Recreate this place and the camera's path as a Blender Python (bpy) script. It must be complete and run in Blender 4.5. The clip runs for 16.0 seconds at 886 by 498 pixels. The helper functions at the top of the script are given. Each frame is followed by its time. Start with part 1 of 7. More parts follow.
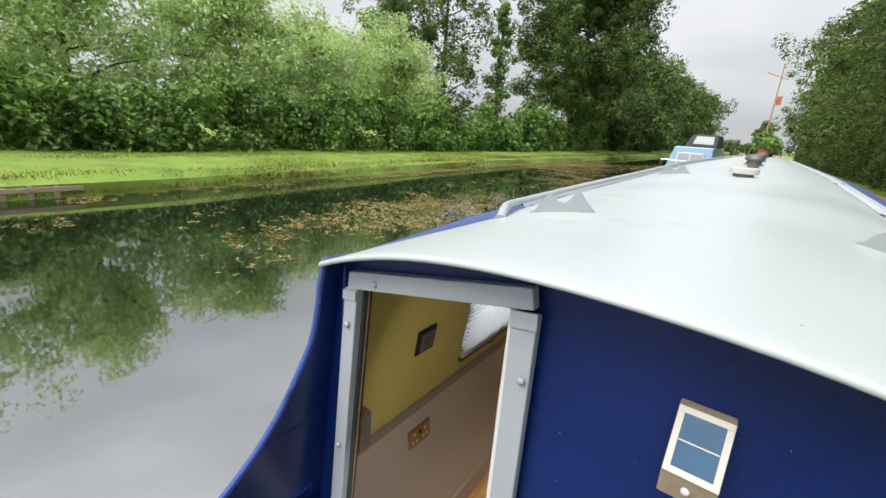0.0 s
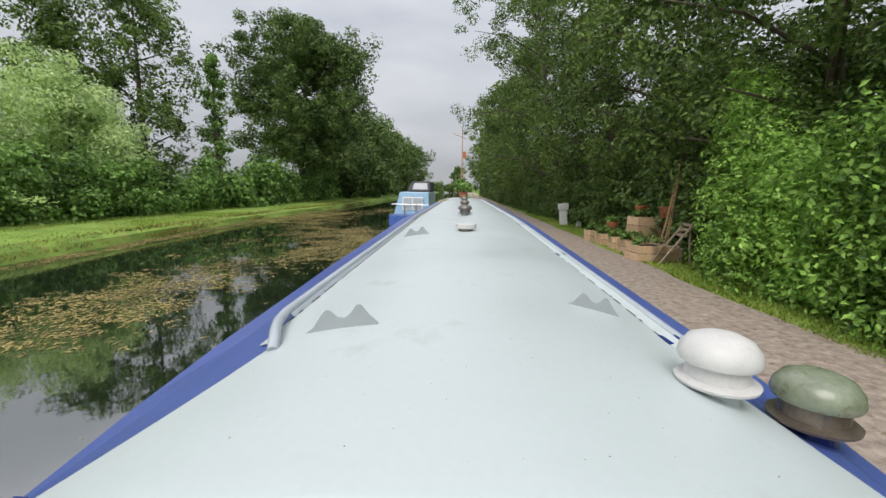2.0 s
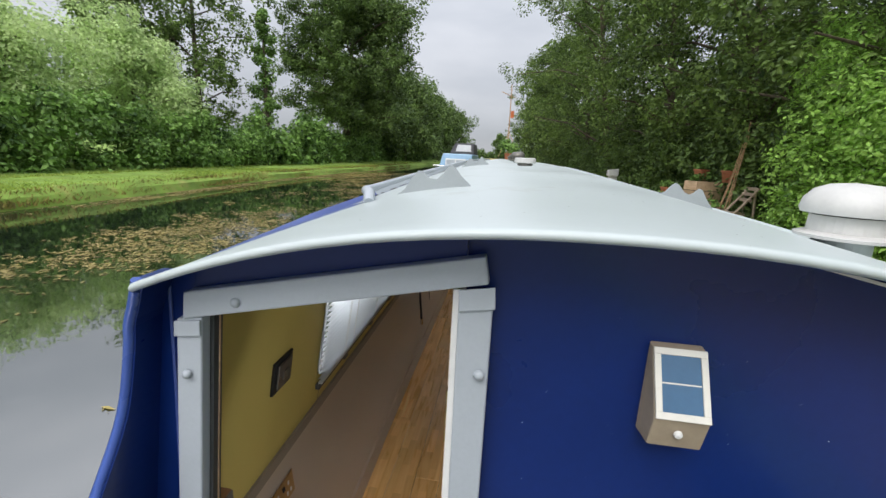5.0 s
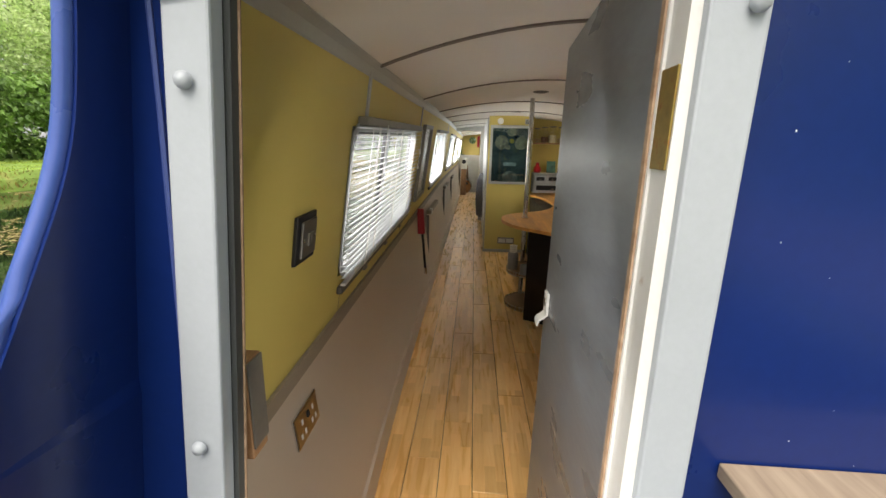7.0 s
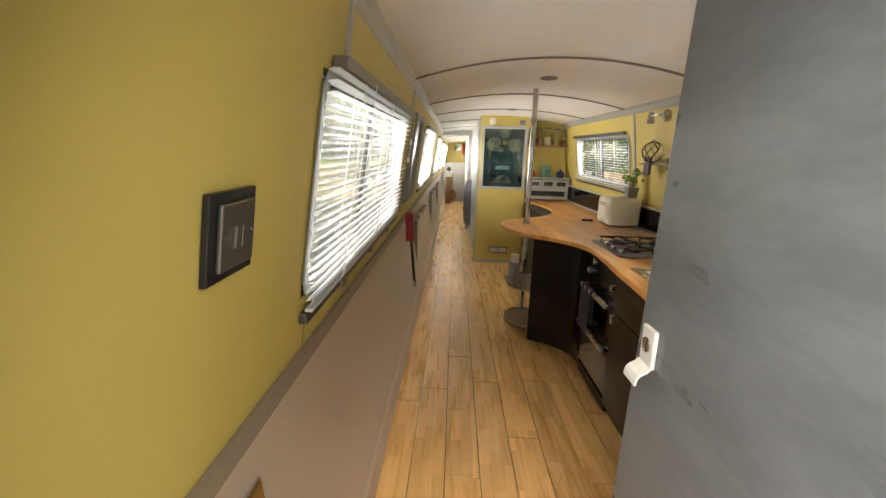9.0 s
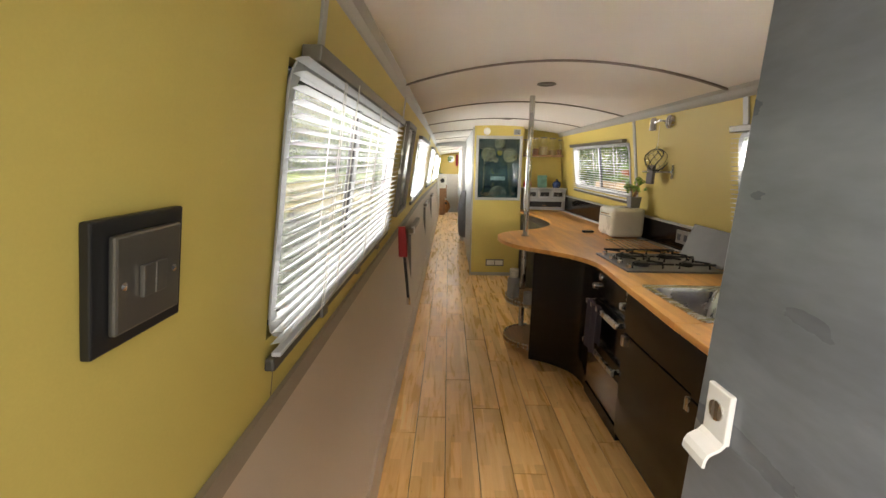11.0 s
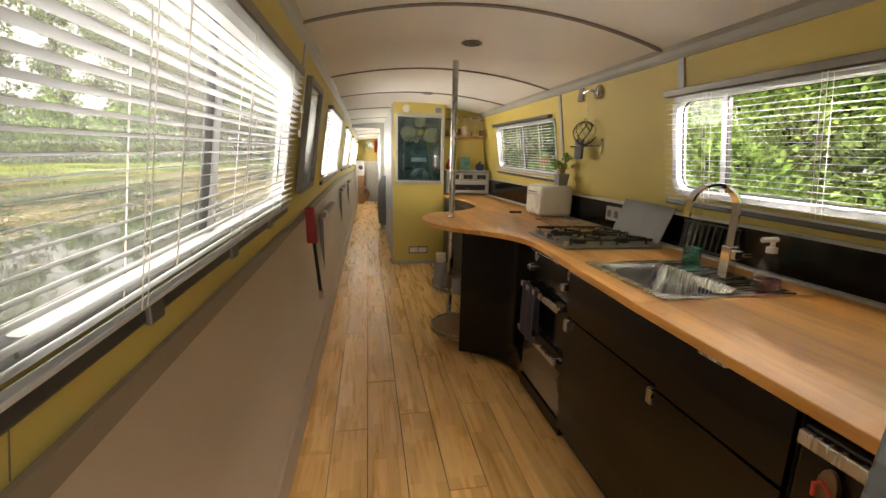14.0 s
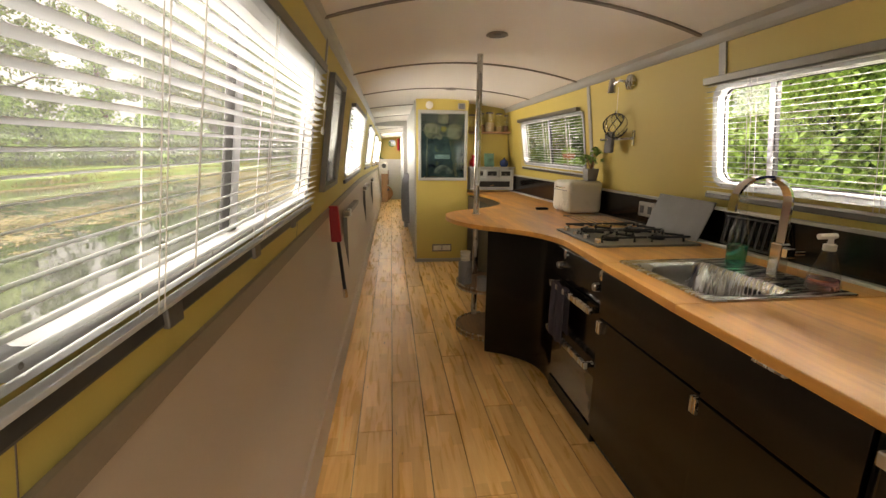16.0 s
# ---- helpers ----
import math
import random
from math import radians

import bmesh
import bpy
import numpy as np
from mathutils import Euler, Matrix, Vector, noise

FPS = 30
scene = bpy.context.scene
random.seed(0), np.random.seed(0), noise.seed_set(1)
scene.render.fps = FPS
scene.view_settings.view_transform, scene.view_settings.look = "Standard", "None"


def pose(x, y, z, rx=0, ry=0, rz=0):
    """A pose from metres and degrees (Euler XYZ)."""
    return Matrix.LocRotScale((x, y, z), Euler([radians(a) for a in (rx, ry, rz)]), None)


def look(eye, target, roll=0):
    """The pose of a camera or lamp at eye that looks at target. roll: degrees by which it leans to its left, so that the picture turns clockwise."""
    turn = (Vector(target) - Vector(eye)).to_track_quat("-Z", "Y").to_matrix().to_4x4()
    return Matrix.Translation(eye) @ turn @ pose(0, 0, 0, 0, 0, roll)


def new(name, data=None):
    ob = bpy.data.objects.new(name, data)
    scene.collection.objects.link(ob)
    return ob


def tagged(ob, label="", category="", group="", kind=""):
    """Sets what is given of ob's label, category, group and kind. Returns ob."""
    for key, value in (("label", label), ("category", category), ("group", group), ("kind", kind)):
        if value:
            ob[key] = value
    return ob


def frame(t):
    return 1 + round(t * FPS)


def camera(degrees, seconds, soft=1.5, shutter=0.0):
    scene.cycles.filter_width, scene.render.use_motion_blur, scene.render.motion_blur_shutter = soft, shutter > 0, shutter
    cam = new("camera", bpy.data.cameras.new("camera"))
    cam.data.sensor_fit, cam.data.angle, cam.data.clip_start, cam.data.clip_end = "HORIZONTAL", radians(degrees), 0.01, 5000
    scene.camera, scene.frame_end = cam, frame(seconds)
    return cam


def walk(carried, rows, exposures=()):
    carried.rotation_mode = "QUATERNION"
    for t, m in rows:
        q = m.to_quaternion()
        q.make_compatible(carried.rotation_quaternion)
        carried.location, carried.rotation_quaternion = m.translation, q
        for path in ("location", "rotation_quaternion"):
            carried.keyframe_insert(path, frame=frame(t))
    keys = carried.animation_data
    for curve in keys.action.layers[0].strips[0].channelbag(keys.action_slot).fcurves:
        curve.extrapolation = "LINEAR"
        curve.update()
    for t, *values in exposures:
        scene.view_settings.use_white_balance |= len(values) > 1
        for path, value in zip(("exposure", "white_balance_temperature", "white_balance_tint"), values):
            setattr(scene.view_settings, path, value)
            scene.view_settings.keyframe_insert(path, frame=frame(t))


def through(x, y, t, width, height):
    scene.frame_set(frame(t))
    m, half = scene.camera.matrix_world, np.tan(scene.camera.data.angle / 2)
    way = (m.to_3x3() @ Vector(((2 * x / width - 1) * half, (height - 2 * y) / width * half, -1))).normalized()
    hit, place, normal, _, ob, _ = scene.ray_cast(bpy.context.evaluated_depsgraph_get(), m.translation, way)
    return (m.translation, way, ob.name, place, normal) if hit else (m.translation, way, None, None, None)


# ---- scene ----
cam = camera(93.9, 16.0)
PATH = [
    (0, (0.154, -0.829, 2.301), (-0.988, 0.714, 1.739), 4.2),
    (0.5, (0.063, -0.772, 2.343), (-0.641, 1.042, 1.882), 2.6),
    (1, (0.018, -0.712, 2.384), (-0.33, 1.223, 2.015), 1.3),
    (1.5, (-0.011, -0.686, 2.436), (-0.17, 1.285, 2.131), 0.9),
    (2, (-0.014, -0.673, 2.503), (-0.106, 1.304, 2.214), 1.0),
    (2.5, (0.003, -0.71, 2.548), (-0.079, 1.269, 2.273), 1.4),
    (3, (0.022, -0.743, 2.524), (-0.094, 1.235, 2.254), 1.8),
    (3.5, (0.009, -0.761, 2.435), (-0.181, 1.208, 2.137), 2.2),
    (4, (-0.01, -0.75, 2.338), (-0.275, 1.202, 1.989), 2.7),
    (4.2, (-0.021, -0.75, 2.296), (-0.309, 1.194, 1.924), 2.9),
    (6.3, (-0.46, -0.643, 1.808), (-0.63, 1.29, 1.322), 2.1),
    (6.5, (-0.462, -0.61, 1.73), (-0.62, 1.324, 1.247), 1.7),
    (7, (-0.495, -0.499, 1.568), (-0.627, 1.438, 1.088), 1.1),
    (7.5, (-0.524, -0.374, 1.529), (-0.654, 1.569, 1.069), 1.1),
    (8, (-0.535, -0.263, 1.519), (-0.652, 1.684, 1.079), 0.9),
    (8.5, (-0.565, -0.136, 1.468), (-0.661, 1.815, 1.042), 1.1),
    (9, (-0.612, -0.028, 1.441), (-0.657, 1.924, 1.012), 1.7),
    (9.5, (-0.621, 0.014, 1.442), (-0.642, 1.967, 1.009), 1.5),
    (10, (-0.626, 0.06, 1.444), (-0.642, 2.015, 1.025), 1.0),
    (10.2, (-0.619, 0.077, 1.446), (-0.632, 2.035, 1.039), 0.7),
    (12.3, (-0.622, 0.359, 1.345), (-0.657, 2.329, 1.001), 1.4),
    (12.5, (-0.612, 0.4, 1.329), (-0.616, 2.372, 0.995), 1.7),
    (13, (-0.606, 0.453, 1.331), (-0.5, 2.427, 1.029), 1.1),
    (13.5, (-0.596, 0.489, 1.319), (-0.237, 2.432, 1.007), 0.8),
    (14, (-0.593, 0.498, 1.311), (-0.241, 2.424, 0.901), 1.4),
    (14.5, (-0.592, 0.512, 1.298), (-0.294, 2.388, 0.672), 1.4),
    (15, (-0.586, 0.53, 1.285), (-0.312, 2.365, 0.539), 1.3),
    (15.5, (-0.588, 0.543, 1.29), (-0.317, 2.416, 0.645), 0.8),
    (16, (-0.595, 0.554, 1.303), (-0.353, 2.494, 0.88), 0.5),
]
EXPOSURES = [(0, 0.52, 6700, 12), (1, 0.22, 6600, 12), (4.2, 0.15, 6500, 12), (6.5, 0.84, 6300, 12), (7.2, 1.0, 7500, 12), (8, 1.45, 7600, 12), (9, 1.65, 7700, 13), (10, 1.68, 7600, 14), (12.5, 1.45, 7500, 13), (13.5, 1.45, 7900, 14), (14.5, 1.42, 9100, 17), (15, 1.5, 10000, 21), (15.5, 1.5, 9800, 19), (16, 1.45, 8700, 16)]
walk(cam, [(t, look(eye, target, roll)) for t, eye, target, roll in PATH], EXPOSURES)

# ---- world and sun: an overcast midday sky ----
world = bpy.data.worlds.new("overcast_sky")
scene.world = world
world.use_nodes = True
wn, wl = world.node_tree.nodes, world.node_tree.links
wn.clear()
w_out = wn.new("ShaderNodeOutputWorld")
w_bg = wn.new("ShaderNodeBackground")
w_sky = wn.new("ShaderNodeTexSky")
w_sky.sky_type = "NISHITA"
w_sky.sun_disc = False
w_sky.sun_elevation, w_sky.sun_rotation = radians(48), radians(191)
w_scale = wn.new("ShaderNodeVectorMath")
w_scale.operation = "SCALE"
w_scale.inputs["Scale"].default_value = 0.1
wl.new(w_sky.outputs["Color"], w_scale.inputs[0])
w_tc = wn.new("ShaderNodeTexCoord")
w_map = wn.new("ShaderNodeMapping")
w_map.inputs["Scale"].default_value = (1.0, 1.0, 3.2)
w_noise = wn.new("ShaderNodeTexNoise")
w_noise.inputs["Scale"].default_value = 1.9
w_noise.inputs["Detail"].default_value = 5.0
wl.new(w_tc.outputs["Generated"], w_map.inputs["Vector"])
wl.new(w_map.outputs["Vector"], w_noise.inputs["Vector"])
w_ramp = wn.new("ShaderNodeValToRGB")
w_ramp.color_ramp.elements[0].position, w_ramp.color_ramp.elements[1].position = 0.3, 0.72
w_ramp.color_ramp.elements[0].color = (0.48, 0.515, 0.56, 1)
w_ramp.color_ramp.elements[1].color = (0.77, 0.79, 0.82, 1)
wl.new(w_noise.outputs["Fac"], w_ramp.inputs["Fac"])
w_mix = wn.new("ShaderNodeMix")
w_mix.data_type = "RGBA"
w_mix.inputs["Factor"].default_value = 0.9
wl.new(w_scale.outputs["Vector"], w_mix.inputs["A"])
wl.new(w_ramp.outputs["Color"], w_mix.inputs["B"])
# an overcast sky is brighter overhead than at the horizon
w_sep, w_up, w_dome = wn.new("ShaderNodeSeparateXYZ"), wn.new("ShaderNodeMapRange"), wn.new("ShaderNodeVectorMath")
wl.new(w_tc.outputs["Generated"], w_sep.inputs["Vector"])
w_up.inputs["To Min"].default_value, w_up.inputs["To Max"].default_value = 0.62, 1.85
wl.new(w_sep.outputs["Z"], w_up.inputs["Value"])
w_dome.operation = "SCALE"
wl.new(w_mix.outputs["Result"], w_dome.inputs[0])
wl.new(w_up.outputs["Result"], w_dome.inputs["Scale"])
wl.new(w_dome.outputs["Vector"], w_bg.inputs["Color"])
w_bg.inputs["Strength"].default_value = 1.0
wl.new(w_bg.outputs["Background"], w_out.inputs["Surface"])

sun_data = bpy.data.lights.new("sun", "SUN")
sun_data.energy, sun_data.angle, sun_data.color = 1.9, radians(40), (1.0, 0.97, 0.92)
sun = new("sun", sun_data)
sun.matrix_world = look((-3, -14, 18), (0, 0, 0))


def window_lamp(y, side, width, height, z, x, down, watts):
    """Sky light entering by a cabin window."""
    d = bpy.data.lights.new("window_light", "AREA")
    d.shape, d.size, d.size_y, d.energy, d.color = "RECTANGLE", width, height, watts, (0.93, 0.97, 1.0)
    ob = new("window_light", d)
    ob.matrix_world = look((side * x, y, z), (0.0, y, z - x * math.tan(radians(down))))
    return ob


# in the openings further along, and at the heads of the near windows
for yy in (4.93, 7.65, 10.15, 12.7):
    window_lamp(yy, -1, 1.45, 0.5, 1.42, 1.02, 8, 13 if yy < 9 else (22 if yy < 12 else 40))
for yy, side, watts in ((1.75, -1, 9), (1.70, 1, 42), (4.64, 1, 8)):
    window_lamp(yy, side, 1.4, 0.11, 1.745, 1.09, 48, watts)

# daylight entering by the stern doorway
d = bpy.data.lights.new("doorway_light", "AREA")
d.shape, d.size, d.size_y, d.energy, d.color = "RECTANGLE", 0.4, 1.15, 1.2, (0.95, 0.98, 1.0)
doorway_light = new("doorway_light", d)
doorway_light.matrix_world = look((-0.56, 0.028, 1.2), (-0.30, 2.0, 0.0))

# ---- small builders ----
def thing(name, label, category, group="", kind="", at=(0, 0, 0)):
    ob = new(name)
    ob.empty_display_size = 0.05
    ob.location = at
    return tagged(ob, label, category, group, kind)


def part(name, bm, material, parent=None, label="", smooth=False):
    """Links a bmesh (in world metres) as one mesh object, under parent if one is given."""
    me = bpy.data.meshes.new(name)
    bmesh.ops.recalc_face_normals(bm, faces=bm.faces)
    bm.to_mesh(me)
    bm.free()
    if smooth:
        me.shade_smooth()
        me.set_sharp_from_angle(angle=radians(48))
    me.materials.append(material)
    ob = new(name, me)
    if parent:
        ob.parent = parent
        ob.matrix_parent_inverse = Matrix.Translation(-parent.location)
    if label:
        ob["label"] = label
    return ob


def boxes(*dims, bevel=0.0, seg=2):
    """One bmesh of boxes (x0, x1, y0, y1, z0, z1)."""
    bm = bmesh.new()
    for x0, x1, y0, y1, z0, z1 in dims:
        v = [bm.verts.new(p) for p in ((x0, y0, z0), (x1, y0, z0), (x1, y1, z0), (x0, y1, z0), (x0, y0, z1), (x1, y0, z1), (x1, y1, z1), (x0, y1, z1))]
        for f in ((0, 3, 2, 1), (4, 5, 6, 7), (0, 1, 5, 4), (1, 2, 6, 5), (2, 3, 7, 6), (3, 0, 4, 7)):
            bm.faces.new([v[i] for i in f])
    if bevel:
        bmesh.ops.bevel(bm, geom=bm.edges[:], offset=bevel, segments=seg, affect="EDGES", profile=0.5)
    return bm


def hexa(p, bevel=0.0):
    """A box with eight given corners: four below, four above."""
    bm = bmesh.new()
    v = [bm.verts.new(q) for q in p]
    for f in ((0, 3, 2, 1), (4, 5, 6, 7), (0, 1, 5, 4), (1, 2, 6, 5), (2, 3, 7, 6), (3, 0, 4, 7)):
        bm.faces.new([v[i] for i in f])
    if bevel:
        bmesh.ops.bevel(bm, geom=bm.edges[:], offset=bevel, segments=2, affect="EDGES", profile=0.5)
    return bm


def prism(outline, axis, a, b, bevel=0.0):
    """An outline of 2D points drawn out along an axis from a to b. x: (y, z) points; y: (x, z); z: (x, y)."""
    bm = bmesh.new()
    put = {"x": lambda p, h: (h, p[0], p[1]), "y": lambda p, h: (p[0], h, p[1]), "z": lambda p, h: (p[0], p[1], h)}[axis]
    lo, hi = [bm.verts.new(put(p, a)) for p in outline], [bm.verts.new(put(p, b)) for p in outline]
    n = len(outline)
    bm.faces.new(lo[::-1])
    bm.faces.new(hi)
    for i in range(n):
        bm.faces.new((lo[i], lo[(i + 1) % n], hi[(i + 1) % n], hi[i]))
    if bevel:
        rim = [e for e in bm.edges if all(len(f.verts) > 4 for f in e.link_faces) or len(e.link_faces) == 2 and any(len(f.verts) == n for f in e.link_faces)]
        bmesh.ops.bevel(bm, geom=rim, offset=bevel, segments=2, affect="EDGES", profile=0.5)
    return bm


def lathe(profile, centre, seg=24, axis="z"):
    """A turned solid: profile of (radius, height) round an axis through centre."""
    bm = bmesh.new()
    rings = []
    for r, h in profile:
        ring = []
        for i in range(seg):
            a = 2 * math.pi * i / seg
            c, s = max(r, 0.0004) * math.cos(a), max(r, 0.0004) * math.sin(a)
            q = {"z": (c, s, h), "y": (c, h, s), "x": (h, c, s)}[axis]
            ring.append(bm.verts.new(Vector(centre) + Vector(q)))
        rings.append(ring)
    for lo, hi in zip(rings, rings[1:]):
        for i in range(seg):
            bm.faces.new((lo[i], lo[(i + 1) % seg], hi[(i + 1) % seg], hi[i]))
    bm.faces.new(rings[0][::-1])
    bm.faces.new(rings[-1])
    return bm


def tube(points, r, seg=10, bm=None, taper=1.0):
    """A round bar along points."""
    bm = bm or bmesh.new()
    pts = [Vector(p) for p in points]
    rings = []
    for i, p in enumerate(pts):
        d = (pts[min(i + 1, len(pts) - 1)] - pts[max(i - 1, 0)]).normalized()
        u = d.cross(Vector((0.13, 0.21, 1)) if abs(d.z) < 0.9 else Vector((1, 0.1, 0))).normalized()
        w = d.cross(u)
        rr = r * (1 + (taper - 1) * i / max(1, len(pts) - 1))
        rings.append([bm.verts.new(p + rr * (math.cos(2 * math.pi * k / seg) * u + math.sin(2 * math.pi * k / seg) * w)) for k in range(seg)])
    for lo, hi in zip(rings, rings[1:]):
        for k in range(seg):
            bm.faces.new((lo[k], lo[(k + 1) % seg], hi[(k + 1) % seg], hi[k]))
    bm.faces.new(rings[0][::-1])
    bm.faces.new(rings[-1])
    return bm


def ribbon(points, width, t):
    """A flat bent band: width across y, t thick, along points."""
    pts = [Vector(p) for p in points]
    rows = []
    for i, p in enumerate(pts):
        d = (pts[min(i + 1, len(pts) - 1)] - pts[max(i - 1, 0)]).normalized()
        w = (Vector((0, 1, 0)) - d * d.y).normalized()
        u = d.cross(w)
        rows.append([p + w * a * width / 2 + u * b * t / 2 for a, b in ((-1, -1), (1, -1), (1, 1), (-1, 1))])
    bm = bmesh.new()
    vs = [[bm.verts.new(p) for p in row] for row in rows]
    for a, b in zip(vs, vs[1:]):
        for k in range(4):
            bm.faces.new((a[k], a[(k + 1) % 4], b[(k + 1) % 4], b[k]))
    bm.faces.new(vs[0][::-1])
    bm.faces.new(vs[-1])
    return bm


def grid_mesh(rows):
    """A sheet of quads through rows of points."""
    bm = bmesh.new()
    vs = [[bm.verts.new(p) for p in row] for row in rows]
    for a, b in zip(vs, vs[1:]):
        for i in range(len(a) - 1):
            bm.faces.new((a[i], a[i + 1], b[i + 1], b[i]))
    return bm


def thick(bm, t, direction=None):
    """Gives a sheet thickness."""
    if direction is None:
        bmesh.ops.recalc_face_normals(bm, faces=bm.faces)
        bmesh.ops.solidify(bm, geom=bm.faces[:], thickness=t)
        return bm
    geo = bmesh.ops.extrude_face_region(bm, geom=bm.faces[:], use_keep_orig=True)
    bmesh.ops.translate(bm, verts=[v for v in geo["geom"] if isinstance(v, bmesh.types.BMVert)], vec=Vector(direction) * t)
    return bm


def smooth_line(pts, n=8):
    """A Catmull-Rom line through 2D or 3D points."""
    q = [Vector(p) for p in pts]
    out = []
    for i in range(len(q) - 1):
        p0, p1, p2, p3 = q[max(i - 1, 0)], q[i], q[i + 1], q[min(i + 2, len(q) - 1)]
        for k in range(n):
            t = k / n
            out.append(0.5 * (2 * p1 + (p2 - p0) * t + (2 * p0 - 5 * p1 + 4 * p2 - p3) * t * t + (3 * p1 - p0 - 3 * p2 + p3) * t ** 3))
    return out + [q[-1]]


# ---- materials ----
def material(name, colour, rough=0.5, metal=0.0, vary=0.12, scale=6.0, fine=90.0, bump=0.05, coat=0.0, spec=0.5, stretch=(1, 1, 1), dirt=None, dirt_at=0.62, dirt_scale=3.0, rough_vary=0.1, island=0.0):
    """A surface with colour change at two scales, dirt with a shape of its own, uneven gloss and a fine relief."""
    m = bpy.data.materials.new(name)
    m.use_nodes = True
    n, l = m.node_tree.nodes, m.node_tree.links
    b = n["Principled BSDF"]
    tc, mp = n.new("ShaderNodeTexCoord"), n.new("ShaderNodeMapping")
    mp.inputs["Scale"].default_value = stretch
    l.new(tc.outputs["Object"], mp.inputs["Vector"])
    big, small = n.new("ShaderNodeTexNoise"), n.new("ShaderNodeTexNoise")
    big.inputs["Scale"].default_value, big.inputs["Detail"].default_value = scale, 6.0
    small.inputs["Scale"].default_value, small.inputs["Detail"].default_value = fine, 3.0
    for t in (big, small):
        l.new(mp.outputs["Vector"], t.inputs["Vector"])
    add = n.new("ShaderNodeMath")
    add.operation = "MULTIPLY_ADD"
    add.inputs[1].default_value = 0.4
    l.new(small.outputs["Fac"], add.inputs[0])
    l.new(big.outputs["Fac"], add.inputs[2])
    ramp = n.new("ShaderNodeMapRange")
    ramp.inputs["From Min"].default_value, ramp.inputs["From Max"].default_value = 0.4, 1.0
    ramp.inputs["To Min"].default_value, ramp.inputs["To Max"].default_value = 1 - vary, 1 + vary
    l.new(add.outputs["Value"], ramp.inputs["Value"])
    mul = n.new("ShaderNodeVectorMath")
    mul.operation = "SCALE"
    mul.inputs[0].default_value = colour
    factor = ramp.outputs["Result"]
    if island:
        geo, ir, im = n.new("ShaderNodeNewGeometry"), n.new("ShaderNodeMapRange"), n.new("ShaderNodeMath")
        ir.inputs["To Min"].default_value, ir.inputs["To Max"].default_value = 1 - island, 1 + island
        l.new(geo.outputs["Random Per Island"], ir.inputs["Value"])
        im.operation = "MULTIPLY"
        l.new(ir.outputs["Result"], im.inputs[0])
        l.new(factor, im.inputs[1])
        factor = im.outputs["Value"]
    l.new(factor, mul.inputs["Scale"])
    colour_out = mul.outputs["Vector"]
    if dirt:
        dn, dr, mx = n.new("ShaderNodeTexNoise"), n.new("ShaderNodeMapRange"), n.new("ShaderNodeMix")
        dn.inputs["Scale"].default_value, dn.inputs["Detail"].default_value = dirt_scale, 9.0
        dn.inputs["Roughness"].default_value = 0.68
        l.new(mp.outputs["Vector"], dn.inputs["Vector"])
        dr.inputs["From Min"].default_value, dr.inputs["From Max"].default_value = dirt_at, dirt_at + 0.12
        l.new(dn.outputs["Fac"], dr.inputs["Value"])
        mx.data_type = "RGBA"
        l.new(dr.outputs["Result"], mx.inputs["Factor"])
        l.new(colour_out, mx.inputs["A"])
        mx.inputs["B"].default_value = (*dirt, 1)
        colour_out = mx.outputs["Result"]
    l.new(colour_out, b.inputs["Base Color"])
    rr = n.new("ShaderNodeMapRange")
    rr.inputs["To Min"].default_value, rr.inputs["To Max"].default_value = max(0.02, rough - rough_vary), min(1, rough + rough_vary)
    l.new(big.outputs["Fac"], rr.inputs["Value"])
    l.new(rr.outputs["Result"], b.inputs["Roughness"])
    b.inputs["Metallic"].default_value = metal
    b.inputs["Coat Weight"].default_value = coat
    b.inputs["Coat Roughness"].default_value = 0.08
    b.inputs["Specular IOR Level"].default_value = spec
    if bump:
        bp = n.new("ShaderNodeBump")
        bp.inputs["Strength"].default_value, bp.inputs["Distance"].default_value = bump, 0.01
        l.new(add.outputs["Value"], bp.inputs["Height"])
        l.new(bp.outputs["Normal"], b.inputs["Normal"])
    return m


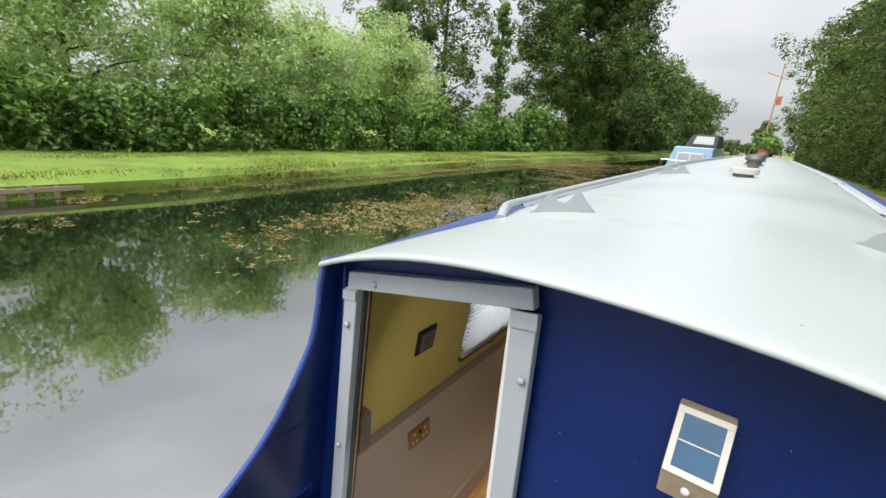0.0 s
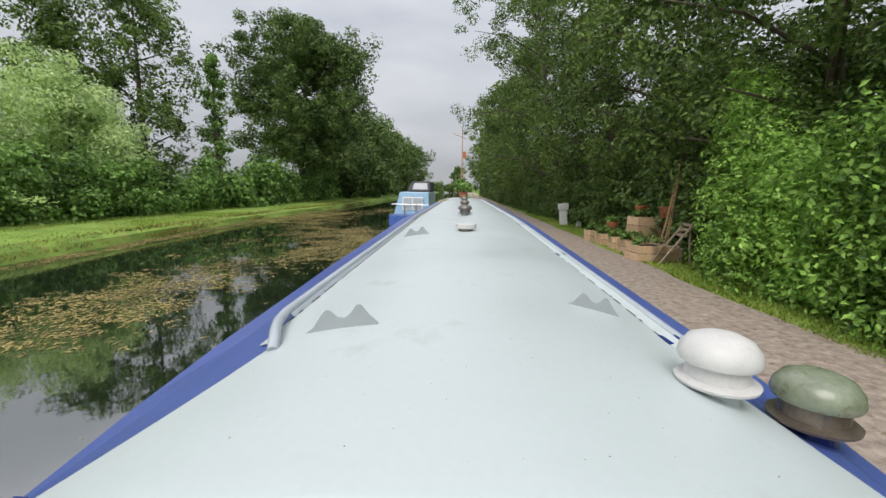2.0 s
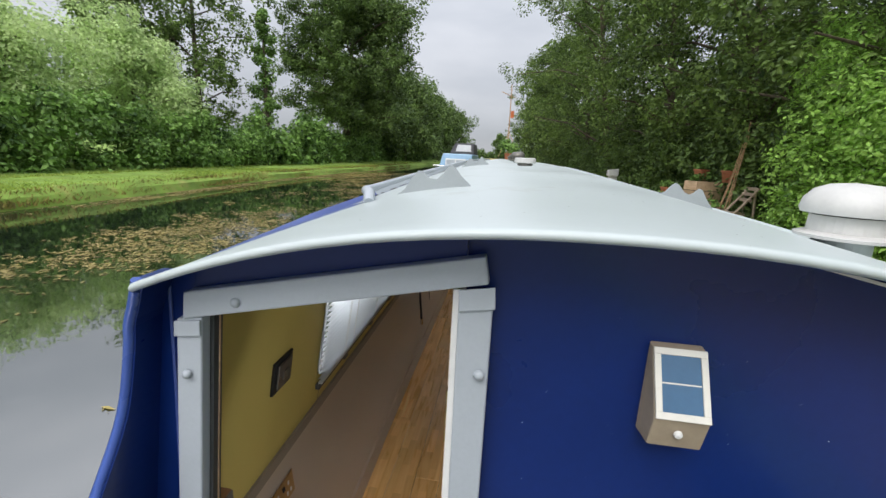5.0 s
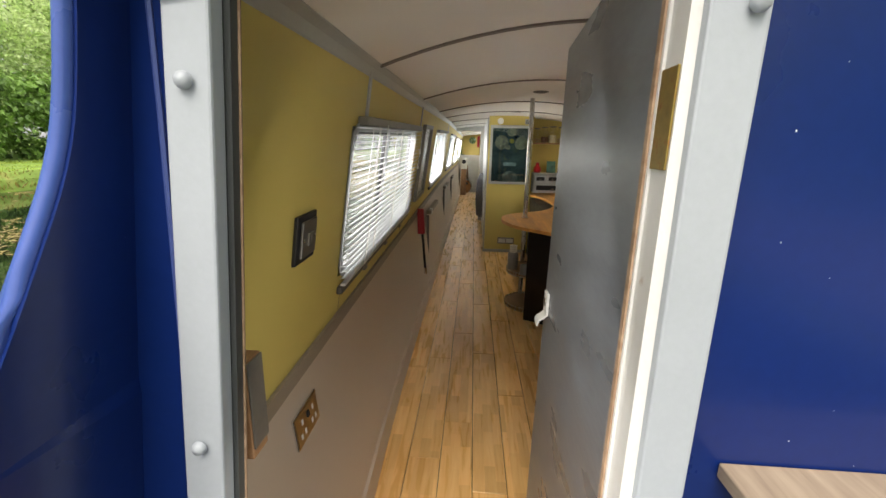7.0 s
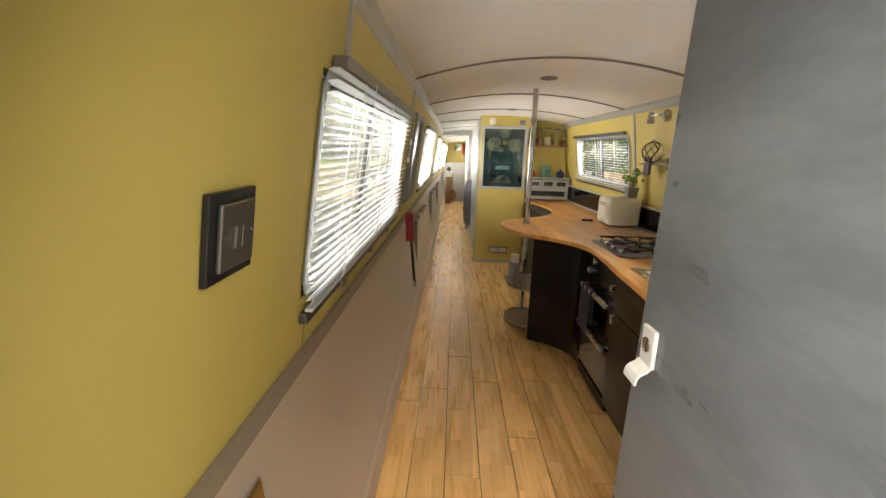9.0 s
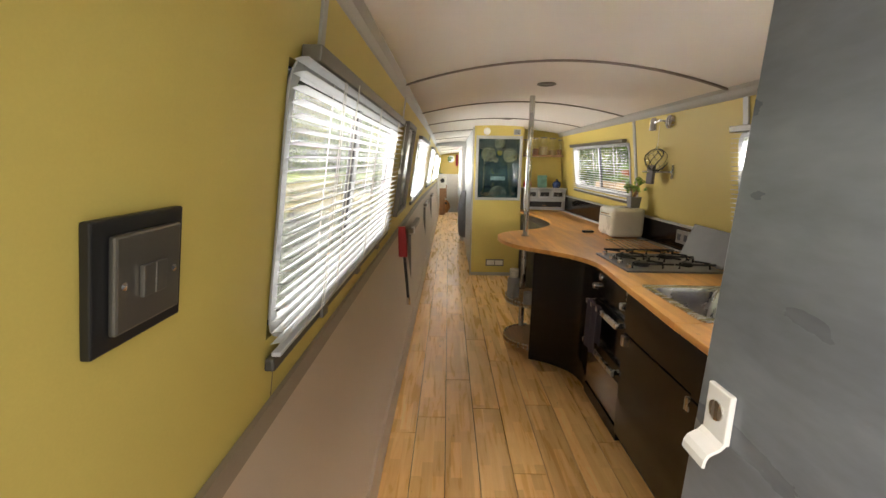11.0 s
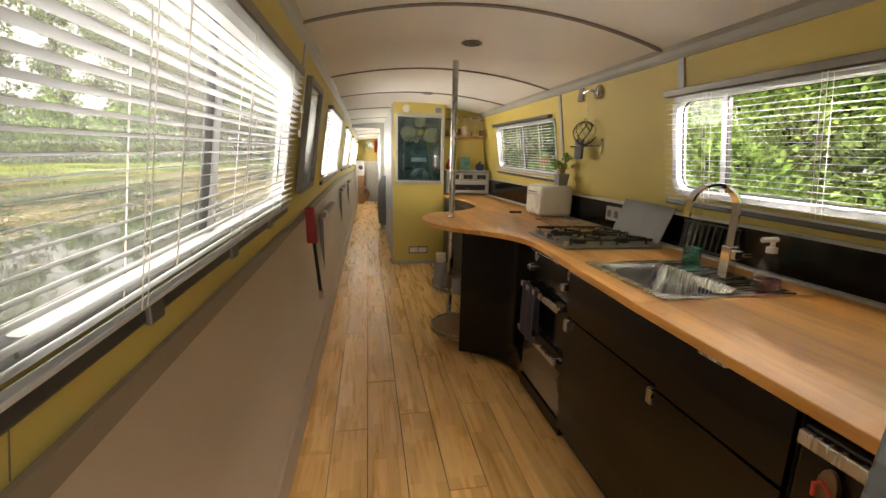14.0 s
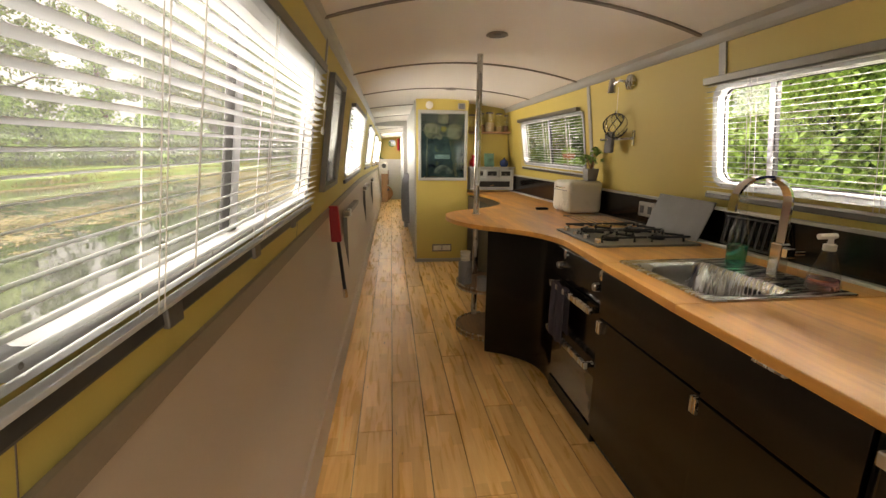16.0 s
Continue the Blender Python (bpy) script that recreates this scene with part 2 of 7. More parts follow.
def wood(name, light, dark, rough=0.35, length=(9.0, 0.8, 9.0), strips=None, knots=0.0, coat=0.0, random_tint=0.0, contrast=0.48):
    """Wood grain along y; strips: (width, length) of glued staves; random_tint: change from piece to piece."""
    m = bpy.data.materials.new(name)
    m.use_nodes = True
    n, l = m.node_tree.nodes, m.node_tree.links
    b = n["Principled BSDF"]
    tc, mp, info = n.new("ShaderNodeTexCoord"), n.new("ShaderNodeMapping"), n.new("ShaderNodeObjectInfo")
    l.new(tc.outputs["Object"], mp.inputs["Vector"])
    mp.inputs["Scale"].default_value = length
    shift = n.new("ShaderNodeVectorMath")
    shift.operation = "SCALE"
    shift.inputs[0].default_value = (37.0, 91.0, 13.0)
    l.new(info.outputs["Random"], shift.inputs["Scale"])
    l.new(shift.outputs["Vector"], mp.inputs["Location"])
    g1, g2 = n.new("ShaderNodeTexNoise"), n.new("ShaderNodeTexNoise")
    g1.inputs["Scale"].default_value, g1.inputs["Detail"].default_value, g1.inputs["Distortion"].default_value = 2.2, 7.0, 1.4
    g2.inputs["Scale"].default_value, g2.inputs["Detail"].default_value = 14.0, 4.0
    l.new(mp.outputs["Vector"], g1.inputs["Vector"])
    l.new(mp.outputs["Vector"], g2.inputs["Vector"])
    s = n.new("ShaderNodeMath")
    s.operation = "MULTIPLY_ADD"
    s.inputs[1].default_value = 0.35
    l.new(g2.outputs["Fac"], s.inputs[0])
    l.new(g1.outputs["Fac"], s.inputs[2])
    ramp = n.new("ShaderNodeValToRGB")
    ramp.color_ramp.elements[0].position, ramp.color_ramp.elements[1].position = 0.45, 0.86
    ramp.color_ramp.elements[0].color, ramp.color_ramp.elements[1].color = (*dark, 1), (*light, 1)
    l.new(s.outputs["Value"], ramp.inputs["Fac"])
    out = ramp.outputs["Color"]
    if strips:
        sep, com = n.new("ShaderNodeSeparateXYZ"), n.new("ShaderNodeCombineXYZ")
        off = n.new("ShaderNodeVectorMath")
        off.operation = "ADD"
        l.new(tc.outputs["Object"], off.inputs[0])
        l.new(shift.outputs["Vector"], off.inputs[1])
        l.new(off.outputs["Vector"], sep.inputs["Vector"])
        l.new(sep.outputs["Y"], com.inputs["X"])
        l.new(sep.outputs["X"], com.inputs["Y"])
        br = n.new("ShaderNodeTexBrick")
        br.inputs["Scale"].default_value = 1.0
        br.inputs["Brick Width"].default_value, br.inputs["Row Height"].default_value = strips[1], strips[0]
        br.inputs["Mortar Size"].default_value = 0.0
        br.inputs["Color1"].default_value, br.inputs["Color2"].default_value = (0.74, 0.65, 0.53, 1), (1.10, 1.08, 1.04, 1)
        br.offset, br.offset_frequency = 0.37, 2
        l.new(com.outputs["Vector"], br.inputs["Vector"])
        mu = n.new("ShaderNodeMix")
        mu.data_type, mu.blend_type = "RGBA", "MULTIPLY"
        mu.inputs["Factor"].default_value = contrast
        l.new(out, mu.inputs["A"])
        l.new(br.outputs["Color"], mu.inputs["B"])
        out = mu.outputs["Result"]
    if knots:
        km, kn, kr, kx = n.new("ShaderNodeMapping"), n.new("ShaderNodeTexNoise"), n.new("ShaderNodeMapRange"), n.new("ShaderNodeMix")
        km.inputs["Scale"].default_value = (26, 5.5, 26)
        l.new(shift.outputs["Vector"], km.inputs["Location"])
        l.new(tc.outputs["Object"], km.inputs["Vector"])
        kn.inputs["Scale"].default_value, kn.inputs["Detail"].default_value = 1.6, 4.0
        l.new(km.outputs["Vector"], kn.inputs["Vector"])
        kr.inputs["From Min"].default_value, kr.inputs["From Max"].default_value = 0.705, 0.76
        kr.inputs["To Max"].default_value = knots
        l.new(kn.outputs["Fac"], kr.inputs["Value"])
        kx.data_type = "RGBA"
        l.new(kr.outputs["Result"], kx.inputs["Factor"])
        l.new(out, kx.inputs["A"])
        kx.inputs["B"].default_value = (dark[0] * 0.25, dark[1] * 0.2, dark[2] * 0.2, 1)
        out = kx.outputs["Result"]
    if random_tint:
        rr, sc = n.new("ShaderNodeMapRange"), n.new("ShaderNodeVectorMath")
        rr.inputs["To Min"].default_value, rr.inputs["To Max"].default_value = 1 - random_tint, 1 + random_tint
        l.new(info.outputs["Random"], rr.inputs["Value"])
        sc.operation = "SCALE"
        l.new(out, sc.inputs[0])
        l.new(rr.outputs["Result"], sc.inputs["Scale"])
        out = sc.outputs["Vector"]
    l.new(out, b.inputs["Base Color"])
    rg = n.new("ShaderNodeMapRange")
    rg.inputs["To Min"].default_value, rg.inputs["To Max"].default_value = rough - 0.1, rough + 0.12
    l.new(g1.outputs["Fac"], rg.inputs["Value"])
    l.new(rg.outputs["Result"], b.inputs["Roughness"])
    b.inputs["Coat Weight"].default_value = coat
    b.inputs["Coat Roughness"].default_value = 0.15
    bp = n.new("ShaderNodeBump")
    bp.inputs["Strength"].default_value, bp.inputs["Distance"].default_value = 0.06, 0.01
    l.new(s.outputs["Value"], bp.inputs["Height"])
    l.new(bp.outputs["Normal"], b.inputs["Normal"])
    return m


def glass(name, tint=(1, 1, 1), thin=True, rough=0.0, haze=0.0):
    m = bpy.data.materials.new(name)
    m.use_nodes = True
    n, l = m.node_tree.nodes, m.node_tree.links
    if thin:
        out = n["Material Output"]
        tr, gl, mx, fr = n.new("ShaderNodeBsdfTransparent"), n.new("ShaderNodeBsdfGlossy"), n.new("ShaderNodeMixShader"), n.new("ShaderNodeLayerWeight")
        pw, fr_out = n.new("ShaderNodeMath"), n.new("ShaderNodeMath")
        fr.inputs["Blend"].default_value = 0.5
        pw.operation, fr_out.operation = "POWER", "MULTIPLY_ADD"
        pw.inputs[1].default_value, fr_out.inputs[1].default_value, fr_out.inputs[2].default_value = 5.0, 0.75, 0.06
        l.new(fr.outputs["Facing"], pw.inputs[0])
        l.new(pw.outputs["Value"], fr_out.inputs[0])
        tr.inputs["Color"].default_value = (*tint, 1)
        gl.inputs["Roughness"].default_value = 0.02
        l.new(fr_out.outputs["Value"], mx.inputs["Fac"])
        # translucent film that lays a bright veiling haze over the view outside
        if haze:
            film, dm = n.new("ShaderNodeBsdfTranslucent"), n.new("ShaderNodeMixShader")
            film.inputs["Color"].default_value = (0.9, 0.92, 0.92, 1)
            tc, spots, dr = n.new("ShaderNodeTexCoord"), n.new("ShaderNodeTexNoise"), n.new("ShaderNodeMapRange")
            spots.inputs["Scale"].default_value, spots.inputs["Detail"].default_value = 5.0, 8.0
            l.new(tc.outputs["Object"], spots.inputs["Vector"])
            dr.inputs["From Min"].default_value, dr.inputs["From Max"].default_value = 0.3, 0.75
            dr.inputs["To Min"].default_value, dr.inputs["To Max"].default_value = haze * 0.7, haze * 1.4
            l.new(spots.outputs["Fac"], dr.inputs["Value"])
            l.new(dr.outputs["Result"], dm.inputs["Fac"])
            l.new(tr.outputs["BSDF"], dm.inputs[1])
            l.new(film.outputs["BSDF"], dm.inputs[2])
            l.new(dm.outputs["Shader"], mx.inputs[1])
        else:
            l.new(tr.outputs["BSDF"], mx.inputs[1])
        l.new(gl.outputs["BSDF"], mx.inputs[2])
        l.new(mx.outputs["Shader"], out.inputs["Surface"])
    else:
        b = n["Principled BSDF"]
        b.inputs["Base Color"].default_value = (*tint, 1)
        b.inputs["Transmission Weight"].default_value, b.inputs["Roughness"].default_value = 1.0, rough
    return m


def leaves(name, dark, light, through=0.45):
    """Leaves of uneven green, some light coming through them."""
    m = bpy.data.materials.new(name)
    m.use_nodes = True
    n, l = m.node_tree.nodes, m.node_tree.links
    out = n["Material Output"]
    b = n["Principled BSDF"]
    geo, tc, no = n.new("ShaderNodeNewGeometry"), n.new("ShaderNodeTexCoord"), n.new("ShaderNodeTexNoise")
    no.inputs["Scale"].default_value, no.inputs["Detail"].default_value = 0.55, 3.0
    l.new(tc.outputs["Object"], no.inputs["Vector"])
    a = n.new("ShaderNodeMath")
    a.operation = "MULTIPLY_ADD"
    a.inputs[1].default_value = 0.55
    l.new(geo.outputs["Random Per Island"], a.inputs[0])
    l.new(no.outputs["Fac"], a.inputs[2])
    ramp = n.new("ShaderNodeValToRGB")
    ramp.color_ramp.elements[0].position, ramp.color_ramp.elements[1].position = 0.4, 1.05
    ramp.color_ramp.elements[0].color, ramp.color_ramp.elements[1].color = (*dark, 1), (*light, 1)
    l.new(a.outputs["Value"], ramp.inputs["Fac"])
    l.new(ramp.outputs["Color"], b.inputs["Base Color"])
    b.inputs["Roughness"].default_value = 0.42
    b.inputs["Specular IOR Level"].default_value = 0.3
    t, mx = n.new("ShaderNodeBsdfTranslucent"), n.new("ShaderNodeMixShader")
    l.new(ramp.outputs["Color"], t.inputs["Color"])
    mx.inputs["Fac"].default_value = through
    l.new(b.outputs["BSDF"], mx.inputs[1])
    l.new(t.outputs["BSDF"], mx.inputs[2])
    l.new(mx.outputs["Shader"], out.inputs["Surface"])
    return m


M_YELLOW = material("yellow_wall_paint", (0.60, 0.47, 0.13), 0.55, vary=0.06, scale=2.0, fine=260, bump=0.04)
M_BEIGE = material("beige_wall_panel", (0.55, 0.45, 0.36), 0.5, vary=0.05, scale=1.6, fine=220, bump=0.03)
M_TRIM = material("grey_brown_trim", (0.28, 0.23, 0.18), 0.5, vary=0.1, scale=5, bump=0.05)
M_CORNICE = material("grey_cornice_paint", (0.40, 0.40, 0.38), 0.4, vary=0.1, scale=4, bump=0.05)
M_CEIL = material("white_ceiling_panel", (0.80, 0.77, 0.73), 0.55, vary=0.03, scale=1.5, fine=180, bump=0.02)
M_RIB = material("brown_ceiling_strip", (0.16, 0.13, 0.11), 0.5)
M_BLUE = material("navy_boat_paint", (0.004, 0.021, 0.135), 0.3, vary=0.16, scale=2.5, fine=60, bump=0.04, coat=0.1, spec=0.38, dirt=(0.22, 0.26, 0.42), dirt_at=0.70, dirt_scale=26.0)
M_BLUEDECK = material("faded_blue_roof_edge", (0.068, 0.105, 0.32), 0.36, vary=0.12, scale=3, fine=80, bump=0.05, dirt=(0.22, 0.24, 0.36), dirt_at=0.66, dirt_scale=7.0)
M_ROOF = material("white_roof_paint", (0.51, 0.565, 0.565), 0.36, vary=0.05, scale=1.3, fine=45, bump=0.09, dirt=(0.43, 0.46, 0.44), dirt_at=0.58, dirt_scale=2.6, rough_vary=0.16)
M_SPECK = material("dark_roof_speck", (0.09, 0.08, 0.07), 0.8)
M_FRAME = material("grey_frame_paint", (0.42, 0.46, 0.50), 0.4, vary=0.07, scale=4, fine=120, bump=0.06, dirt=(0.2, 0.2, 0.19), dirt_at=0.72, dirt_scale=12)
M_DOOR = material("brushed_grey_door_paint", (0.155, 0.172, 0.195), 0.32, vary=0.28, scale=7, fine=45, bump=0.12, stretch=(1, 0.5, 1.6), rough_vary=0.18)
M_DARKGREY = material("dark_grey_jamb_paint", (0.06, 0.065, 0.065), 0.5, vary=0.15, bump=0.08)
M_SATIN = material("satin_nickel", (0.20, 0.185, 0.165), 0.36, metal=0.7, vary=0.06, scale=10, fine=260, bump=0.02)
M_PALE = material("pale_bracket_paint", (0.34, 0.37, 0.38), 0.45, vary=0.08)
M_WHITE = material("white_gloss_paint", (0.76, 0.76, 0.74), 0.35, vary=0.06, scale=8, bump=0.05, dirt=(0.45, 0.36, 0.28), dirt_at=0.68, dirt_scale=14)
M_RAWWOOD = wood("bare_wood_edge", (0.52, 0.36, 0.24), (0.30, 0.18, 0.11), 0.6)
M_RUST = material("rusty_brass", (0.34, 0.24, 0.07), 0.4, metal=0.7, vary=0.3, scale=30, dirt=(0.30, 0.09, 0.03), dirt_at=0.55, dirt_scale=30)
M_FLOOR = wood("maple_floor_staves", (1.0, 0.66, 0.28), (0.86, 0.48, 0.17), 0.28, (9.0, 0.7, 9.0), strips=(0.054, 0.26), knots=0.9, coat=0.15, random_tint=0.10, contrast=0.62)
M_GROOVE = material("dark_floor_joint", (0.03, 0.018, 0.01), 0.9)
M_WORKTOP = wood("oak_worktop_staves", (0.80, 0.405, 0.115), (0.56, 0.25, 0.065), 0.42, (5.0, 0.5, 5.0), strips=(0.12, 1.4), knots=0.45, coat=0.05, contrast=0.45)
M_BROWNWOOD = wood("brown_wood", (0.36, 0.19, 0.09), (0.20, 0.10, 0.045), 0.45)
M_WEATHERED = wood("weathered_timber", (0.42, 0.33, 0.24), (0.24, 0.18, 0.13), 0.8)
M_CRATE = wood("planter_timber", (0.74, 0.54, 0.34), (0.54, 0.35, 0.20), 0.8, random_tint=0.2)
M_CANE = wood("bamboo_cane", (0.55, 0.36, 0.2), (0.36, 0.2, 0.1), 0.6)
M_BLACK = material("black_gloss_cabinet", (0.007, 0.0055, 0.005), 0.16, vary=0.35, scale=3, fine=26, bump=0.012, spec=0.34, stretch=(1, 0.6, 7), rough_vary=0.06)
M_BLACKMATT = material("black_plastic", (0.015, 0.015, 0.016), 0.45, bump=0.02)
M_STEEL = material("brushed_stainless_steel", (0.56, 0.55, 0.53), 0.27, metal=1.0, vary=0.05, scale=8, fine=300, bump=0.03, stretch=(1, 12, 1))
M_CHROME = material("polished_chrome", (0.75, 0.75, 0.75), 0.1, metal=1.0, vary=0.03, bump=0.0, rough_vary=0.05)
M_DULLSTEEL = material("dull_grey_steel", (0.20, 0.185, 0.165), 0.42, metal=0.6, vary=0.15, bump=0.05)
M_ALU = material("white_aluminium_window_frame", (0.40, 0.41, 0.42), 0.35, metal=0.2, vary=0.06)
M_SLAT = material("white_blind_slat", (0.60, 0.62, 0.64), 0.35, vary=0.03, bump=0.01)
M_CORD = material("white_cord", (0.78, 0.76, 0.7), 0.8)
M_GLASS = glass("window_glass", (0.93, 0.96, 0.95), haze=0.0)
# pane with veiling haze put into its shader
M_HAZY = glass("hazy_window_glass", (0.93, 0.96, 0.95), haze=0.08)
M_CLEAR = glass("clear_glass", (0.95, 0.96, 0.95), thin=True)
M_RED = material("red_plastic", (0.42, 0.012, 0.02), 0.35, vary=0.08)
M_CREAM = material("cream_enamel", (0.72, 0.70, 0.63), 0.28, vary=0.04, bump=0.02)
M_GREY = material("grey_plastic", (0.25, 0.25, 0.26), 0.5)
M_LIGHTGREY = material("pale_grey_paint", (0.46, 0.49, 0.50), 0.5)
M_SOIL = material("dark_soil", (0.05, 0.035, 0.025), 0.95, bump=0.4)
M_TERRA = material("terracotta", (0.42, 0.15, 0.07), 0.8)
M_BARK = material("tree_bark", (0.11, 0.085, 0.06), 0.9, vary=0.35, scale=9, fine=60, bump=0.5, stretch=(3, 3, 0.7))
M_CLOTH = material("grey_cloth", (0.16, 0.16, 0.18), 0.9, vary=0.2, scale=25, bump=0.2)
M_TOWEL = material("dark_purple_towel", (0.045, 0.038, 0.055), 0.95, vary=0.2, scale=40, fine=300, bump=0.3)
M_L_WILLOW = leaves("willow_leaves", (0.24, 0.36, 0.12), (0.72, 0.86, 0.42), 0.48)
M_L_DARK = leaves("bush_leaves", (0.032, 0.080, 0.020), (0.29, 0.48, 0.115), 0.32)
M_L_OAK = leaves("oak_leaves", (0.022, 0.050, 0.015), (0.175, 0.27, 0.065), 0.22)
M_L_HEDGE = leaves("bright_hedge_leaves", (0.030, 0.085, 0.014), (0.46, 0.74, 0.15), 0.3)
M_L_RIGHT = leaves("towpath_tree_leaves", (0.020, 0.044, 0.012), (0.205, 0.31, 0.07), 0.24)
M_GRASS = leaves("grass_blades", (0.19, 0.28, 0.045), (0.42, 0.52, 0.11), 0.4)


# ---- the boat: sections shared by walls, roof and windows ----
def rise(y):
    """The cabin top climbs slightly towards the bow."""
    return 0.025 * (min(max(y, 0.0), 6.0) - 1.5)


def side_x(z):
    """Half width of the lining at height z: leaning out up to the gunwale, in above it."""
    return 1.045 - 0.143 * (z - 0.7) if z > 0.8 else 0.93 + 0.1 * z / 0.8


def on_left(y, z, inward=0.0):
    return Vector((-side_x(z) + inward, y, z + rise(y)))


def on_right(y, z, inward=0.0):
    return Vector((side_x(z) + 0.015 - inward, y, z + rise(y)))


BOW = 15.0
EAVE = 1.855
CROWN = 2.017


def ceiling_z(x, y):
    edge = EAVE + rise(y) * 0.8
    return CROWN - (CROWN - edge) * (abs(x) / 0.885) ** 2


def roof_z(x, y=0.0):
    out = max(0.0, abs(x) - 0.88) * min(1.0, max(0.0, (y - 0.1) / 0.6))
    u = abs(x) / 0.93
    crown = 2.045 + 0.03 * min(max(y / 1.5, 0.0), 1.0)
    return crown - (crown - 1.85) * u ** 2.2 + 0.022 * min(max(y, 0.0), 6.0) * u + 0.38 * out


# window openings (y0, y1, z0, z1) on each side
LEFT_WIN = [(0.945, 2.52, 1.10, 1.645), (4.1, 5.75, 1.10, 1.645), (6.9, 8.4, 1.10, 1.645), (9.4, 10.9, 1.10, 1.645), (12.0, 13.4, 1.10, 1.645)]
RIGHT_WIN = [(0.95, 2.44, 1.17, 1.63), (3.83, 5.45, 1.17, 1.63)]


def wall_sheet(at, openings, y0, y1, z0, z1, inward):
    """A leaning wall sheet with openings, as quads."""
    ys = sorted({y0, y1, *[o[i] for o in openings for i in (0, 1)], *[y for y in np.arange(y0 + 0.5, y1, 0.75)]})
    zs = sorted({z0, z1, *[o[i] for o in openings for i in (2, 3)]})
    bm = bmesh.new()
    vs = {}

    def v(y, z):
        if (y, z) not in vs:
            vs[y, z] = bm.verts.new(at(y, z, inward))
        return vs[y, z]

    for a, b in zip(ys, ys[1:]):
        for c, d in zip(zs, zs[1:]):
            if not any(o[0] <= (a + b) / 2 <= o[1] and o[2] <= (c + d) / 2 <= o[3] for o in openings):
                bm.faces.new((v(a, c), v(b, c), v(b, d), v(a, d)))
    return bm


wall_left = tagged(part("wall_left", thick(wall_sheet(on_left, LEFT_WIN, 0.05, BOW, 0.90, 1.87, 0), 0.03, (-1, 0, 0)), M_YELLOW),
                   "yellow painted upper cabin wall with blinds", "wall", kind="structure")
wall_right = tagged(part("wall_right", thick(wall_sheet(on_right, RIGHT_WIN, 0.05, BOW, 0.90, 1.87, 0), 0.03, (1, 0, 0)), M_YELLOW),
                    "yellow painted upper cabin wall behind the kitchen", "wall", kind="structure")
shell_left = tagged(part("wall_shell_left", thick(wall_sheet(on_left, LEFT_WIN, -0.0, 14.56, 0.80, 1.855, -0.035), 0.008, (-1, 0, 0)), M_BLUE),
                    "navy painted steel cabin side", "wall", kind="structure")
shell_right = tagged(part("wall_shell_right", thick(wall_sheet(on_right, RIGHT_WIN, -0.0, 14.56, 0.80, 1.855, -0.035), 0.008, (1, 0, 0)), M_BLUE),
                     "navy painted steel cabin side", "wall", kind="structure")


def low_panel(s):
    rows = []
    for y in np.arange(0.05, BOW + 0.1, 0.65):
        swim = 0.06 * max(0.0, 1 - y / 1.7)
        rows.append([(s * (0.93 - swim + 0.005), y, 0.0), (s * (0.935 - swim), y, 0.12), (s * side_x(0.5), y, 0.5 + rise(y)), (s * side_x(0.8), y, 0.8 + rise(y)), (s * side_x(0.9), y, 0.905 + rise(y))])
    return thick(grid_mesh(rows), 0.02, (s, 0, 0))


tagged(part("wall_lower_left", low_panel(-1), M_BEIGE, smooth=True), "smooth beige lower wall panel under the yellow", "wall", kind="structure")
tagged(part("wall_lower_right", low_panel(1), M_BEIGE), "smooth beige lower wall panel behind cabinets", "wall", kind="structure")


def wall_strip(at, y0, y1, z0, z1, proud, step=0.8):
    n = max(1, int((y1 - y0) / step))
    ys = [y0 + (y1 - y0) * i / n for i in range(n + 1)]
    rows = [[at(y, z0, 0.001), at(y, z0, proud), at(y, z1, proud), at(y, z1, 0.001)] for y in ys]
    bm = grid_mesh(rows)
    for r in (0, -1):
        bm.faces.new([bm.verts.new(p) for p in rows[r]])
    return bm


tagged(part("trim_waist_left", wall_strip(on_left, 0.06, BOW, 0.885, 0.945, 0.014), M_TRIM), "grey-brown painted waist rail on the cabin wall", "trim", kind="structure")
tagged(part("trim_waist_right", wall_strip(on_right, 0.06, 5.9, 0.885, 0.9, 0.010), M_TRIM), "grey-brown waist rail behind the worktop", "trim", kind="structure")
skirt = [[(-0.92 + 0.06 * max(0, 1 - y / 1.7), y, 0.0), (-0.915 + 0.06 * max(0, 1 - y / 1.7), y, 0.004), (-0.925 + 0.06 * max(0, 1 - y / 1.7), y, 0.13), (-0.945 + 0.06 * max(0, 1 - y / 1.7), y, 0.14)] for y in np.arange(0.06, BOW, 0.65)]
tagged(part("baseboard", grid_mesh(skirt), material("pale_beige_skirting", (0.55, 0.45, 0.36), 0.5, vary=0.05)), "pale beige skirting strip along the floor", "skirting", kind="structure")


def cornice(s):
    at = on_left if s < 0 else on_right
    rows = []
    for y in np.arange(0.06, BOW, 0.6):
        c = ceiling_z(0.885, y)
        rows.append([(s * 0.91, y, c - 0.045), (s * 0.892, y, c - 0.045), (s * 0.880, y, c - 0.03), (s * 0.868, y, c - 0.006), (s * 0.848, y, c + 0.010), (s * 0.85, y, c + 0.03)])
    return grid_mesh(rows)


tagged(part("trim_cornice_left", cornice(-1), M_CORNICE), "grey painted cornice between wall and ceiling", "trim", kind="structure")
tagged(part("trim_cornice_right", cornice(1), M_CORNICE), "grey painted cornice between wall and ceiling", "trim", kind="structure")

